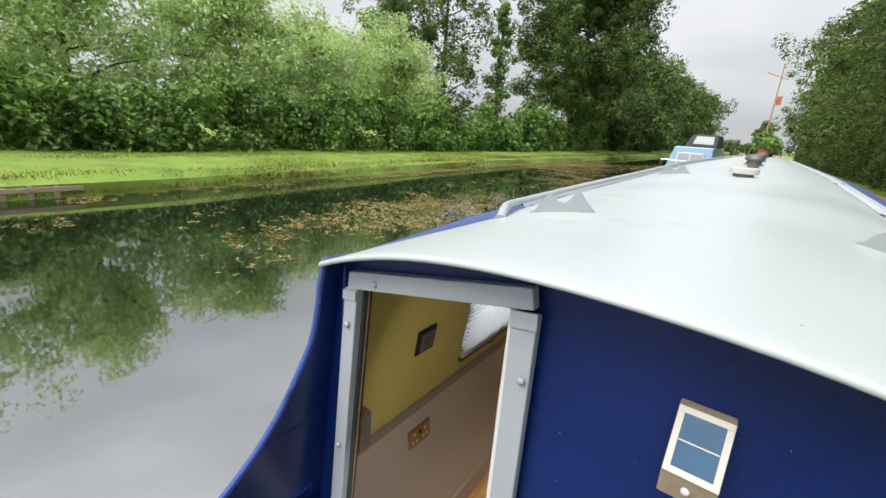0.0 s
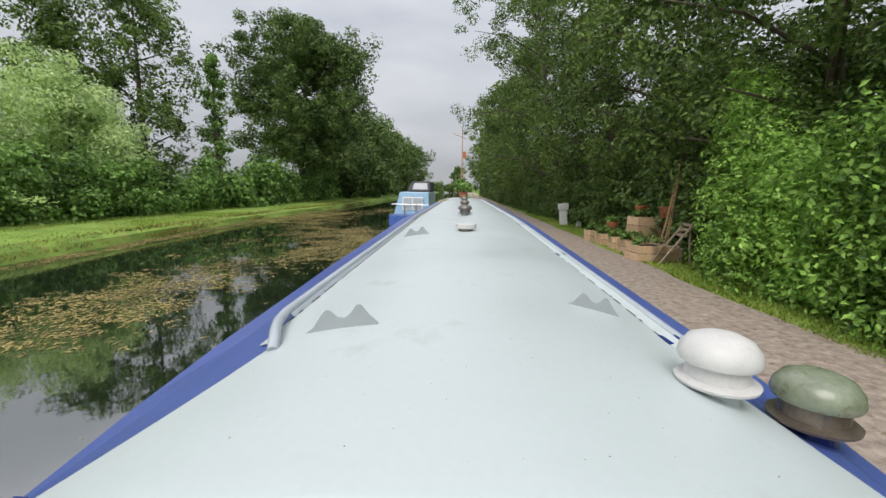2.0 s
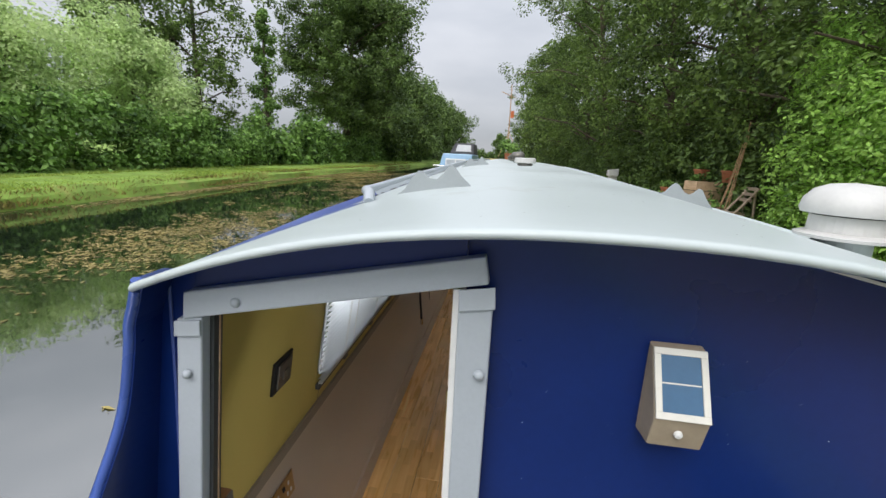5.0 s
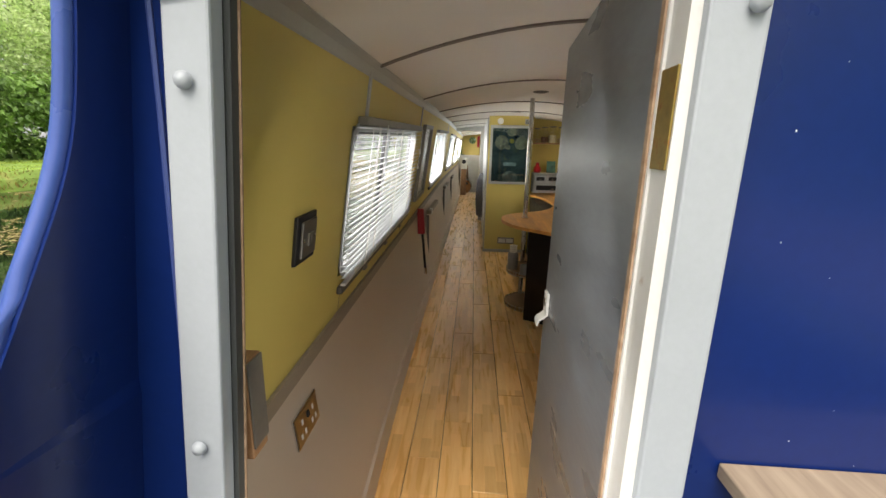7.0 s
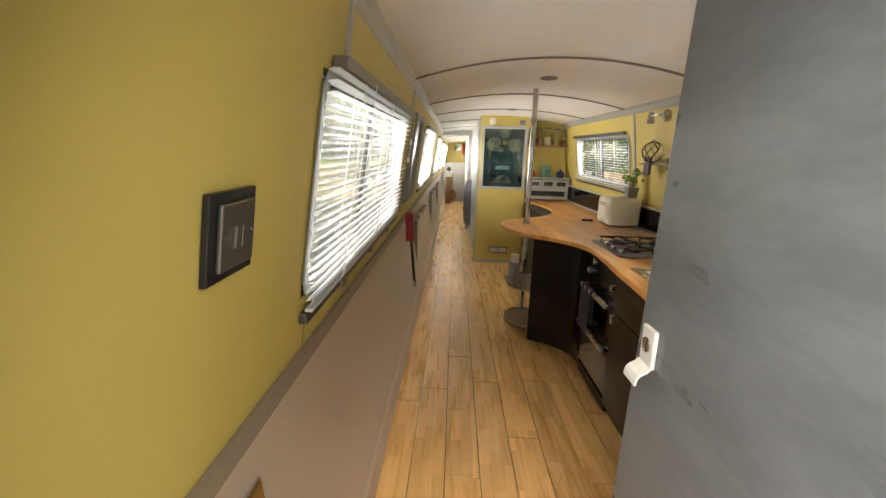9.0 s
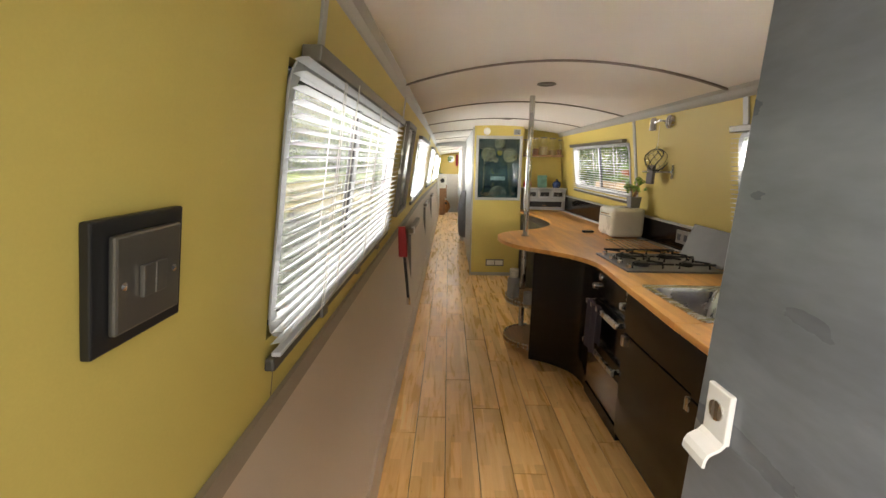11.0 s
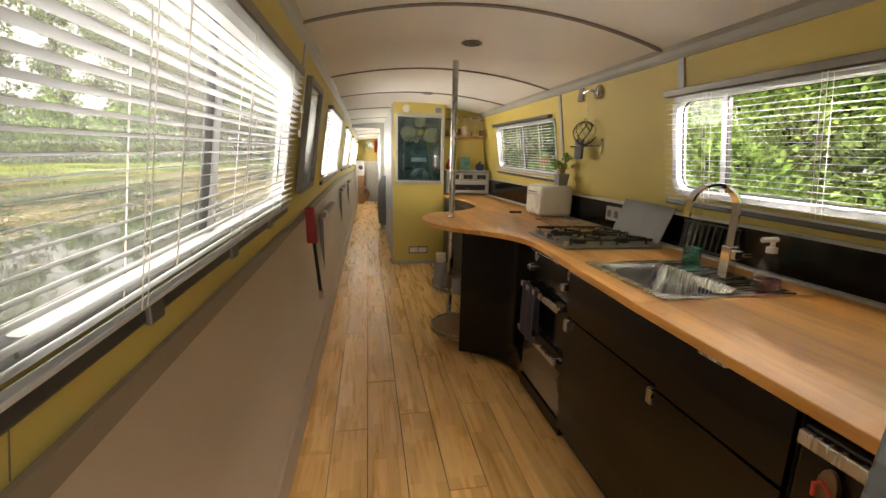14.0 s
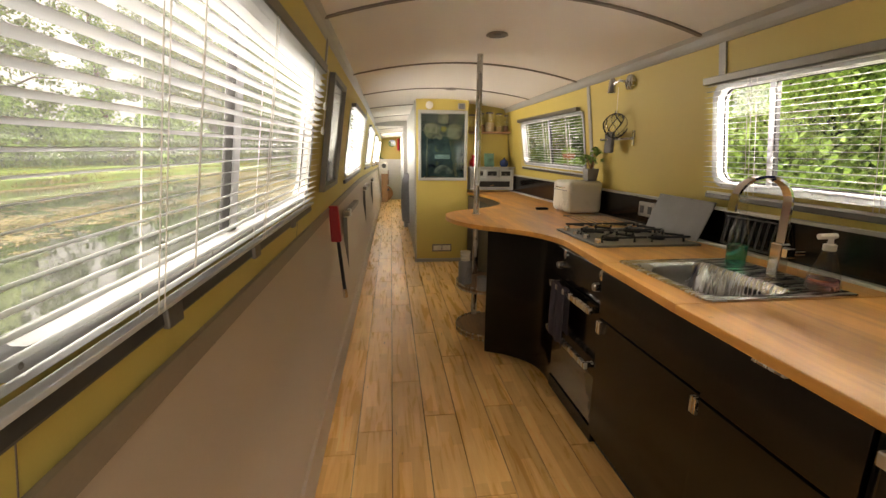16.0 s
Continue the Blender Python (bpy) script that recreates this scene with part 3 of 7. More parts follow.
# ceiling: one arched lining, its cover strips part of it
rows = [[(x, y, ceiling_z(x, y)) for x in np.linspace(-0.9, 0.9, 19)] for y in np.arange(0.05, BOW + 0.3, 0.5)]
ceiling = tagged(part("ceiling", thick(grid_mesh(rows), 0.006, (0, 0, 1)), M_CEIL, smooth=True), "arched white ceiling panels with thin brown joint strips", "ceiling", kind="structure")
for y in (1.15, 2.5, 3.85, 5.0, 6.3, 7.6, 9.0, 10.4, 11.8, 13.2):
    rows = [[(x, y + dy, ceiling_z(x, y) - dz) for dy, dz in ((-0.014, -0.001), (-0.012, 0.007), (0.012, 0.007), (0.014, -0.001))] for x in np.linspace(-0.86, 0.86, 23)]
    tagged(part("trim_ceiling", grid_mesh(rows), M_RIB), "thin brown strip over a ceiling joint", "trim", "ceiling strips", "structure")

# vertical cover strips on the walls
for y in (1.1, 2.72, 6.1, 8.7):
    zt = 1.87
    tagged(part("trim_upright_left", hexa([on_left(y - 0.014, 1.67, 0.001), on_left(y + 0.014, 1.67, 0.001), on_left(y + 0.014, 1.67, 0.008), on_left(y - 0.014, 1.67, 0.008),
                on_left(y - 0.014, zt, 0.001), on_left(y + 0.014, zt, 0.001), on_left(y + 0.014, zt, 0.008), on_left(y - 0.014, zt, 0.008)]), M_CORNICE),
           "narrow grey strip over a wall joint", "trim", "wall strips", "structure")
for y, za in ((2.40, 1.66), (3.72, 1.08)):
    tagged(part("trim_upright_right", hexa([on_right(y - 0.02, za, 0.001), on_right(y + 0.02, za, 0.001), on_right(y + 0.02, za, 0.009), on_right(y - 0.02, za, 0.009),
                on_right(y - 0.02, 1.87, 0.001), on_right(y + 0.02, 1.87, 0.001), on_right(y + 0.02, 1.87, 0.009), on_right(y - 0.02, 1.87, 0.009)]), M_CORNICE),
           "narrow grey strip over a wall joint", "trim", "wall strips", "structure")

# outer roof with a rolled lip at the stern, white in the middle, blue along the edges
def white_left(y):
    f = min(1.0, max(0.0, (y + 0.06) / 0.7))
    return -(0.875 - 0.25 * f - 0.03 * math.sin(math.pi * f)) if y < 0.645 else -0.705


def white_right(y):
    return 0.955 - 0.172 * min(1.0, max(0.0, (y + 0.06) / 0.7))


def aft(x, y):
    """The stern edge bows aft at the middle."""
    return y - 0.045 * (1 - (x / 0.9) ** 2) * max(0.0, 1 - (y + 0.08) / 0.4)


def roof_rows(x0, x1, n, y0, y1, steps, dz=0.0):
    return [[(x0(y) + (x1(y) - x0(y)) * i / n, aft(x0(y) + (x1(y) - x0(y)) * i / n, y), roof_z(x0(y) + (x1(y) - x0(y)) * i / n, y) + dz) for i in range(n + 1)] for y in [y0 + (y1 - y0) * k / steps for k in range(steps + 1)]]


ROOF_END = 19.5
roof = tagged(part("roof", thick(grid_mesh(roof_rows(lambda y: -0.955 + 0.075 * max(0.0, 1 - max(y, 0) / 0.4) - 0.06 * min(1.0, max(0.0, (y - 0.4) / 2.0)), lambda y: 1.055, 24, -0.07, ROOF_END, 40, -0.006)), 0.012, (0, 0, -1)), M_BLUEDECK),
              "long cambered steel cabin roof, blue along both edges", "roof", kind="structure")
steps = [-0.068 + 0.708 * k / 10 for k in range(11)] + [0.66] + list(np.arange(1.0, ROOF_END, 0.6))
sheet = []
for a in range(7, 0, -1):
    t = math.pi * a / 7
    sheet.append([(x, aft(x, -0.068) - 0.012 * math.sin(t), roof_z(x) - 0.009 + 0.009 * math.cos(t)) for x in np.linspace(-0.875, 0.955, 29)])
for y in steps:
    sheet.append([(x, aft(x, y), roof_z(x, y)) for x in np.linspace(white_left(y), white_right(y), 29)])
part("roof_paint", grid_mesh(sheet), M_ROOF, roof, "worn white paint with a rolled stern edge", smooth=True)

# stern bulkhead with its doorway
def arch(x):
    return roof_z(x) - 0.0165


DOOR_L, DOOR_R = -0.80, -0.262
front = [(1.06, 0.45), (1.06, 0.8), (1.02, 1.2), (0.925, 1.80)] + [(x, arch(x)) for x in np.linspace(0.9, -0.24, 16)] + [(-0.24, 0.45)]
bulkhead = tagged(part("wall_stern", prism(front, "y", 0.06, 0.09), M_BLUE), "navy painted steel stern bulkhead with chips", "wall", kind="structure")
left_cheek = [(-0.948, 0.45), (-0.833, 1.775)] + [(x, arch(x)) for x in (-0.833, -0.9)] + [(-0.925, 1.80), (-1.02, 1.2), (-1.06, 0.8), (-1.06, 0.45)]
part("bulkhead_cheek", prism(left_cheek, "y", 0.042, 0.07), M_BLUE, bulkhead)
part("bulkhead_header", prism([(-0.8325, 1.785), (-0.2405, 1.915)] + [(x, arch(x)) for x in np.linspace(-0.2405, -0.8325, 9)], "y", 0.042, 0.07), M_BLUE, bulkhead)
part("bulkhead_seam", tube([(-0.897, 0.04, 1.83), (-0.905, 0.04, 1.6), (-0.925, 0.04, 1.2), (-0.95, 0.04, 0.7)], 0.004, 6), M_BLUEDECK, bulkhead)
part("door_sill", boxes((-0.93, -0.2, -0.02, 0.07, 0.42, 0.47), bevel=0.004), M_FRAME, bulkhead)


def wing(s):
    """The cabin side carried aft past the bulkhead, its edge sweeping down to the deck."""
    edge = smooth_line([(-0.05, 1.872), (-0.038, 1.80), (-0.035, 1.7), (-0.05, 1.56), (-0.10, 1.43), (-0.18, 1.27), (-0.29, 1.13), (-0.45, 1.0), (-0.7, 0.9), (-1.1, 0.84)], 5)
    rows = []
    for y, z in edge:
        x = s * (side_x(max(z, 0.81)) + 0.025 - 0.3 * max(0.0, z - 1.77))
        rows.append([(x, y, z), (x + s * 0.005 if z > 1.2 else x, 0.041, z)])
    sheet = grid_mesh(rows)
    return thick(sheet, 0.03, (s, 0, 0)), [(s * (side_x(max(z, 0.81)) + 0.04 - 0.3 * max(0.0, z - 1.77)), y, z) for y, z in edge]


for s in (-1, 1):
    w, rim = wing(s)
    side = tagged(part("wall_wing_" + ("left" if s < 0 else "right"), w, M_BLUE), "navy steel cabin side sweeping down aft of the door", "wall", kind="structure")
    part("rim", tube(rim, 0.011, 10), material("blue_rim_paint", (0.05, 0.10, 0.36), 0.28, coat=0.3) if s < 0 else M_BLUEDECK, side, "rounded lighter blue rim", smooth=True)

# door frame of grey painted timber with round bolt heads
door_frame = thing("door_frame_1", "grey painted timber door frame with round bolts", "door frame", kind="structure", at=(-0.5200, 0.0330, 0.4500))
part("lintel", hexa([(-0.8450, 0.0080, 1.7700), (-0.1930, 0.0080, 1.9100), (-0.1930, 0.0430, 1.9100), (-0.8450, 0.0430, 1.7700), (-0.8380, 0.0080, 1.8330), (-0.2030, 0.0080, 1.9640), (-0.2030, 0.0430, 1.9640), (-0.8380, 0.0430, 1.8330)], 0.004), M_FRAME, door_frame)
part("post", hexa([(-0.9800, 0.0130, 0.4500), (-0.9160, 0.0130, 0.4500), (-0.9160, 0.0430, 0.4500), (-0.9800, 0.0430, 0.4500), (-0.8640, 0.0130, 1.7690), (-0.8030, 0.0130, 1.7770), (-0.8030, 0.0430, 1.7770), (-0.8640, 0.0430, 1.7690)], 0.004), M_FRAME, door_frame)
part("post", hexa([(-0.2400, 0.0130, 0.4500), (-0.1760, 0.0130, 0.4500), (-0.1760, 0.0430, 0.4500), (-0.2400, 0.0430, 0.4500), (-0.2500, 0.0130, 1.8850), (-0.1830, 0.0130, 1.8960), (-0.1830, 0.0430, 1.8960), (-0.2500, 0.0430, 1.8850)], 0.004), M_FRAME, door_frame)
part("cap", hexa([(-0.2480, 0.0060, 1.8510), (-0.1780, 0.0060, 1.8620), (-0.1780, 0.0125, 1.8620), (-0.2480, 0.0125, 1.8510), (-0.2500, 0.0060, 1.8940), (-0.1810, 0.0060, 1.9060), (-0.1810, 0.0125, 1.9060), (-0.2500, 0.0125, 1.8940)], 0.002), M_FRAME, door_frame)
part("cap", hexa([(-0.8685, 0.0060, 1.728), (-0.8055, 0.0060, 1.736), (-0.8055, 0.0125, 1.736), (-0.8685, 0.0125, 1.728), (-0.8660, 0.0060, 1.764), (-0.8030, 0.0060, 1.772), (-0.8030, 0.0125, 1.772), (-0.8660, 0.0125, 1.764)], 0.002), M_FRAME, door_frame)
for x, z in ((-0.717, 1.822), (-0.846, 1.64), (-0.200, 1.722), (-0.892, 1.12), (-0.21, 1.05)):
    part("bolt_head", lathe([(0.011, 0.0), (0.011, -0.003), (0.008, -0.008), (0.0, -0.010)], (x, 0.0085, z), 14, "y"), M_FRAME, door_frame, smooth=True)
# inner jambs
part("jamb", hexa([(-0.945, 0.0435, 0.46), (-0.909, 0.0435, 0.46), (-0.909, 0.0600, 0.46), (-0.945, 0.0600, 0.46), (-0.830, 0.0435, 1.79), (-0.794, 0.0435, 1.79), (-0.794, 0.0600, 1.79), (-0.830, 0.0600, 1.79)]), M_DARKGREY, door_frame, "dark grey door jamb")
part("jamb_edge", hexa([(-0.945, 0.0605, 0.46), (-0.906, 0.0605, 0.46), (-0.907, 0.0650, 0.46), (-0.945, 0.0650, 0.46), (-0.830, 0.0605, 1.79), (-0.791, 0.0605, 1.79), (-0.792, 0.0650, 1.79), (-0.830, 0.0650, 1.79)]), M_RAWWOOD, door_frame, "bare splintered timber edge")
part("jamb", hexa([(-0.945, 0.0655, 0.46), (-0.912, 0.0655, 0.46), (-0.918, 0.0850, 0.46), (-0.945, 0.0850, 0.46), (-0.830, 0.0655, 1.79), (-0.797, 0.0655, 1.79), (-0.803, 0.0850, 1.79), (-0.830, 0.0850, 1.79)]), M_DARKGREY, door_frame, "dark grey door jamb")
part("jamb", boxes((-0.262, -0.24, 0.026, 0.072, 0.46, 1.89)), M_WHITE, door_frame, "worn white door jamb")

# the open door, hinged on the white jamb, swung into the cabin
door = thing("door_1", "open brushed grey cabin door with bare edge", "door", kind="structure", at=(-0.26, 0.06, 0.2))
part("leaf", hexa([(-0.268, 0.09, 0.2), (-0.236, 0.09, 0.2), (-0.236, 0.735, 0.2), (-0.268, 0.735, 0.2), (-0.268, 0.09, 1.872), (-0.236, 0.09, 1.872), (-0.236, 0.645, 1.812), (-0.268, 0.645, 1.812)], 0.003), M_DOOR, door)
part("hinge_edge", boxes((-0.269, -0.237, 0.0785, 0.0895, 0.22, 1.87)), M_RAWWOOD, door, "bare timber door edge")
part("hinge_strip", boxes((-0.266, -0.236, 0.0722, 0.078, 0.22, 1.872)), M_WHITE, door, "chipped white paint strip")
part("hinge", boxes((-0.2655, -0.2623, 0.028, 0.071, 1.545, 1.665), bevel=0.001), M_RUST, door, "rusty brass hinge")
hk = part("coat_hook", boxes((-0.276, -0.2685, 0.612, 0.656, 1.105, 1.172), bevel=0.002), M_WHITE, door, "white plastic hook")
part("hook_lip", thick(grid_mesh([[(-0.2765 - a, 0.612, 1.108 - b), (-0.2765 - a, 0.656, 1.108 - b)] for a, b in ((0.0, 0.0), (0.005, 0.006), (0.012, 0.010), (0.018, 0.014), (0.022, 0.022), (0.023, 0.032))]), 0.004), M_WHITE, hk)
part("hook_screw", lathe([(0.013, 0.0), (0.013, -0.002), (0.0, -0.003)], (-0.2762, 0.634, 1.142), 16, "x"), M_STEEL, hk)

# stern deck and steps
tagged(part("floor_deck", boxes((-1.0, 1.0, -3.2, -0.0, 0.38, 0.45)), M_DARKGREY), "dark grey stern deck", "deck", kind="structure")
tagged(part("step_inner", boxes((-0.84, -0.2, 0.07, 0.42, 0.0, 0.24), bevel=0.004), M_BROWNWOOD), "brown wooden step inside the door", "step", kind="structure")
shelf = thing("stern_shelf", "weathered brown board shelf fixed to the stern bulkhead", "shelf", at=(0.34, 0.05, 1.09))
for k, (y0, y1) in enumerate(((-0.09, -0.019), (-0.016, 0.058))):
    part("board", boxes((-0.115 + 0.004 * k, 0.8, y0, y1, 1.09, 1.115), bevel=0.003), M_WEATHERED, shelf)
for x in (0.0, 0.68):
    part("bracket", boxes((x, x + 0.03, -0.06, 0.058, 1.072, 1.0895), (x, x + 0.03, 0.046, 0.058, 0.96, 1.072)), M_DULLSTEEL, shelf)
tagged(part("hull", thick(grid_mesh([[(s * 1.09, y, 0.8), (s * 1.12, y, 0.78), (s * 1.12, y, -0.3)] for s in (-1,) for y in (-3.2, 0, 10, 20)]), 0.02), M_BLUE), "navy steel hull side along the gunwale", "hull", kind="structure")
tagged(part("hull_right", thick(grid_mesh([[(1.09, y, 0.8), (1.12, y, 0.78), (1.12, y, -0.3)] for y in (-3.2, 0, 10, 20)]), 0.02), M_BLUE), "navy steel hull side along the gunwale", "hull", kind="structure")
tagged(part("hull_bottom", boxes((-1.1, 1.1, -3.2, 20, -0.34, -0.3)), M_BLUE), "steel hull bottom under the cabin", "hull", kind="structure")
tagged(part("wall_bow", boxes((-0.19, 1.05, 14.5, 14.54, 0.0, 2.0)), M_BLUE), "navy painted forward bulkhead", "wall", kind="structure")

# interior partitions
PART_Y = 5.774
partition = tagged(part("wall_partition", prism([(-0.285, 0.0), (0.36, 0.0)] + [(x, ceiling_z(x, PART_Y)) for x in np.linspace(0.36, -0.285, 9)], "y", PART_Y, PART_Y + 0.03), M_YELLOW), "yellow painted partition with a picture on it", "wall", kind="structure")
tagged(part("wall_return", boxes((0.33, 0.36, PART_Y + 0.03, 6.03, 0, 2.0)), M_YELLOW), "yellow end of the partition", "wall", kind="structure")
tagged(part("wall_kitchen_end", prism([(0.36, 0.0), (0.98, 0.0), (1.02, 0.8), (0.9, 1.86)] + [(x, ceiling_z(x, 6.03)) for x in np.linspace(0.88, 0.36, 7)], "y", 6.03, 6.06), M_YELLOW), "yellow end wall of the kitchen", "wall", kind="structure")
tagged(part("wall_corridor", boxes((-0.285, -0.255, PART_Y + 0.03, 14.4, 0, 2.02)), M_LIGHTGREY), "pale corridor wall with coats", "wall", kind="structure")
tagged(part("trim_partition_edge", boxes((-0.306, -0.286, PART_Y - 0.004, PART_Y + 0.05, 0, 1.99), bevel=0.003), M_CORNICE), "grey painted corner post of the partition", "trim", kind="structure")
tagged(part("trim_partition_foot", boxes((-0.285, 0.34, PART_Y - 0.010, PART_Y - 0.001, 0, 0.045), bevel=0.002), M_CORNICE), "grey skirting under the partition", "trim", kind="structure")
tagged(part("trim_corridor_frame", boxes((-0.36, -0.29, 8.6, 8.66, 0, 2.0), (-0.9, -0.36, 8.6, 8.66, 1.9, 2.0)), M_CORNICE), "grey door frame in the corridor", "trim", kind="structure")
end_wall = tagged(part("wall_end_lower", boxes((-1.0, -0.2, 14.5, 14.54, 0, 1.3)), M_WHITE), "white lower end wall of the corridor", "wall", kind="structure")
ring = [(-0.55 + 0.12 * math.cos(2 * math.pi * k / 28), 1.80 + 0.12 * math.sin(2 * math.pi * k / 28)) for k in range(28)]
bm = bmesh.new()
outer = []
for k in range(28):
    a = 2 * math.pi * k / 28
    c, s_ = math.cos(a), math.sin(a)
    f = min(0.36 / max(abs(c), 1e-6), (0.3 if s_ > 0 else 0.5) / max(abs(s_), 1e-6))
    outer.append((-0.55 + f * c, 1.80 + f * s_))
vi, vo = [bm.verts.new((p[0], 14.5, p[1])) for p in ring], [bm.verts.new((p[0], 14.5, p[1])) for p in outer]
for k in range(28):
    bm.faces.new((vi[k], vi[(k + 1) % 28], vo[(k + 1) % 28], vo[k]))
tagged(part("wall_end_upper", thick(bm, 0.04, (0, 1, 0)), M_YELLOW), "yellow end wall with a round porthole", "wall", kind="structure")
porthole = thing("window_porthole", "round porthole with a chrome rim", "window", kind="structure", at=(-0.55, 14.5, 1.8))
part("pane", lathe([(0.118, 0.02), (0.118, 0.024)], (-0.55, 14.5, 1.8), 28, "y"), M_GLASS, porthole)

# floor: planks on a dark base
floor = tagged(part("floor", boxes((-0.96, 1.0, 0.05, BOW, -0.06, -0.016)), M_GROOVE), "glossy maple plank floor with dark joints", "floor", kind="structure")


# ---- windows and blinds ----
def rounded_rect(y0, y1, z0, z1, r, n=5):
    out = []
    for cy, cz, a0 in ((y1 - r, z1 - r, 0), (y0 + r, z1 - r, 90), (y0 + r, z0 + r, 180), (y1 - r, z0 + r, 270)):
        for k in range(n + 1):
            a = radians(a0 + 90 * k / n)
            out.append((cy + r * math.cos(a), cz + r * math.sin(a)))
    return out


def square_rect(y0, y1, z0, z1, n=5):
    out = []
    for cy, cz in ((y1, z1), (y0, z1), (y0, z0), (y1, z0)):
        out += [(cy, cz)] * (n + 1)
    return out


def ring_between(at, a, b, depth_a, depth_b):
    """A frame ring between two outlines on a wall."""
    bm = bmesh.new()
    va, vb = [bm.verts.new(at(y, z, depth_a)) for y, z in a], [bm.verts.new(at(y, z, depth_b)) for y, z in b]
    n = len(a)
    for k in range(n):
        q = [va[k], va[(k + 1) % n], vb[(k + 1) % n], vb[k]]
        if (va[k].co - va[(k + 1) % n].co).length < 1e-6:
            q = [va[k], vb[(k + 1) % n], vb[k]]
        try:
            bm.faces.new(q)
        except ValueError:
            pass
    return bm


def window(name, at, y0, y1, z0, z1, mull, half=0.022, pane_glass=None):
    w = thing(name, "aluminium cabin window with rounded corners and mullion", "window", kind="structure", at=at(y0, z0, 0))
    inner, outer, rim = rounded_rect(y0 + 0.018, y1 - 0.018, z0 + 0.018, z1 - 0.018, 0.06), square_rect(y0 - 0.001, y1 + 0.001, z0 - 0.001, z1 + 0.001), rounded_rect(y0 - 0.012, y1 + 0.012, z0 - 0.012, z1 + 0.012, 0.075)
    bm = ring_between(at, rim, inner, 0.006, 0.004)
    part("window_frame", thick(bm, 0.004, (at(0, 0, 1) - at(0, 0, 0))), M_ALU, w, "screwed aluminium ring")
    part("reveal", ring_between(at, inner, inner, 0.004, -0.045), M_ALU, w)
    part("outer_frame", ring_between(at, inner, outer, -0.044, -0.044), M_ALU, w)
    part("gasket", thick(ring_between(at, rounded_rect(y0 + 0.0185, y1 - 0.0185, z0 + 0.0185, z1 - 0.0185, 0.06), rounded_rect(y0 + 0.026, y1 - 0.026, z0 + 0.026, z1 - 0.026, 0.055), -0.028, -0.028), 0.003, (at(0, 0, 1) - at(0, 0, 0))), M_BLACKMATT, w, "black rubber gasket")
    ym = y0 + (y1 - y0) * mull
    part("gasket", hexa([at(ym - half - 0.006, z0 + 0.02, -0.036), at(ym - half - 0.0005, z0 + 0.02, -0.036), at(ym - half - 0.0005, z0 + 0.02, -0.016), at(ym - half - 0.006, z0 + 0.02, -0.016),
                         at(ym - half - 0.006, z1 - 0.02, -0.036), at(ym - half - 0.0005, z1 - 0.02, -0.036), at(ym - half - 0.0005, z1 - 0.02, -0.016), at(ym - half - 0.006, z1 - 0.02, -0.016)]), M_BLACKMATT, w)
    part("mullion", hexa([at(ym - half, z0 + 0.01, -0.04), at(ym + half, z0 + 0.01, -0.04), at(ym + half, z0 + 0.01, -0.012), at(ym - half, z0 + 0.01, -0.012),
                          at(ym - half, z1 - 0.01, -0.04), at(ym + half, z1 - 0.01, -0.04), at(ym + half, z1 - 0.01, -0.012), at(ym - half, z1 - 0.01, -0.012)], 0.003), M_ALU, w)
    for a, b in ((y0, ym - 0.02), (ym + 0.02, y1)):
        bm = bmesh.new()
        bm.faces.new([bm.verts.new(at(y, z, -0.03)) for y, z in ((a, z0), (b, z0), (b, z1), (a, z1))])
        pane = part("pane", bm, pane_glass or M_GLASS, w)
        pane.visible_shadow = False
    for k in range(7):
        y = y0 + (y1 - y0) * k / 6
        for z in (z0 + 0.004, z1 - 0.004):
            part("screw", lathe([(0.004, 0.0), (0.0, 0.0015)], at(min(max(y, y0 + 0.05), y1 - 0.05), z, 0.0105), 8, "x"), M_DULLSTEEL, w)
    return w


M_RAIL = material("dark_rail_paint", (0.085, 0.08, 0.072), 0.4, metal=0.3, vary=0.15, scale=8, bump=0.05)


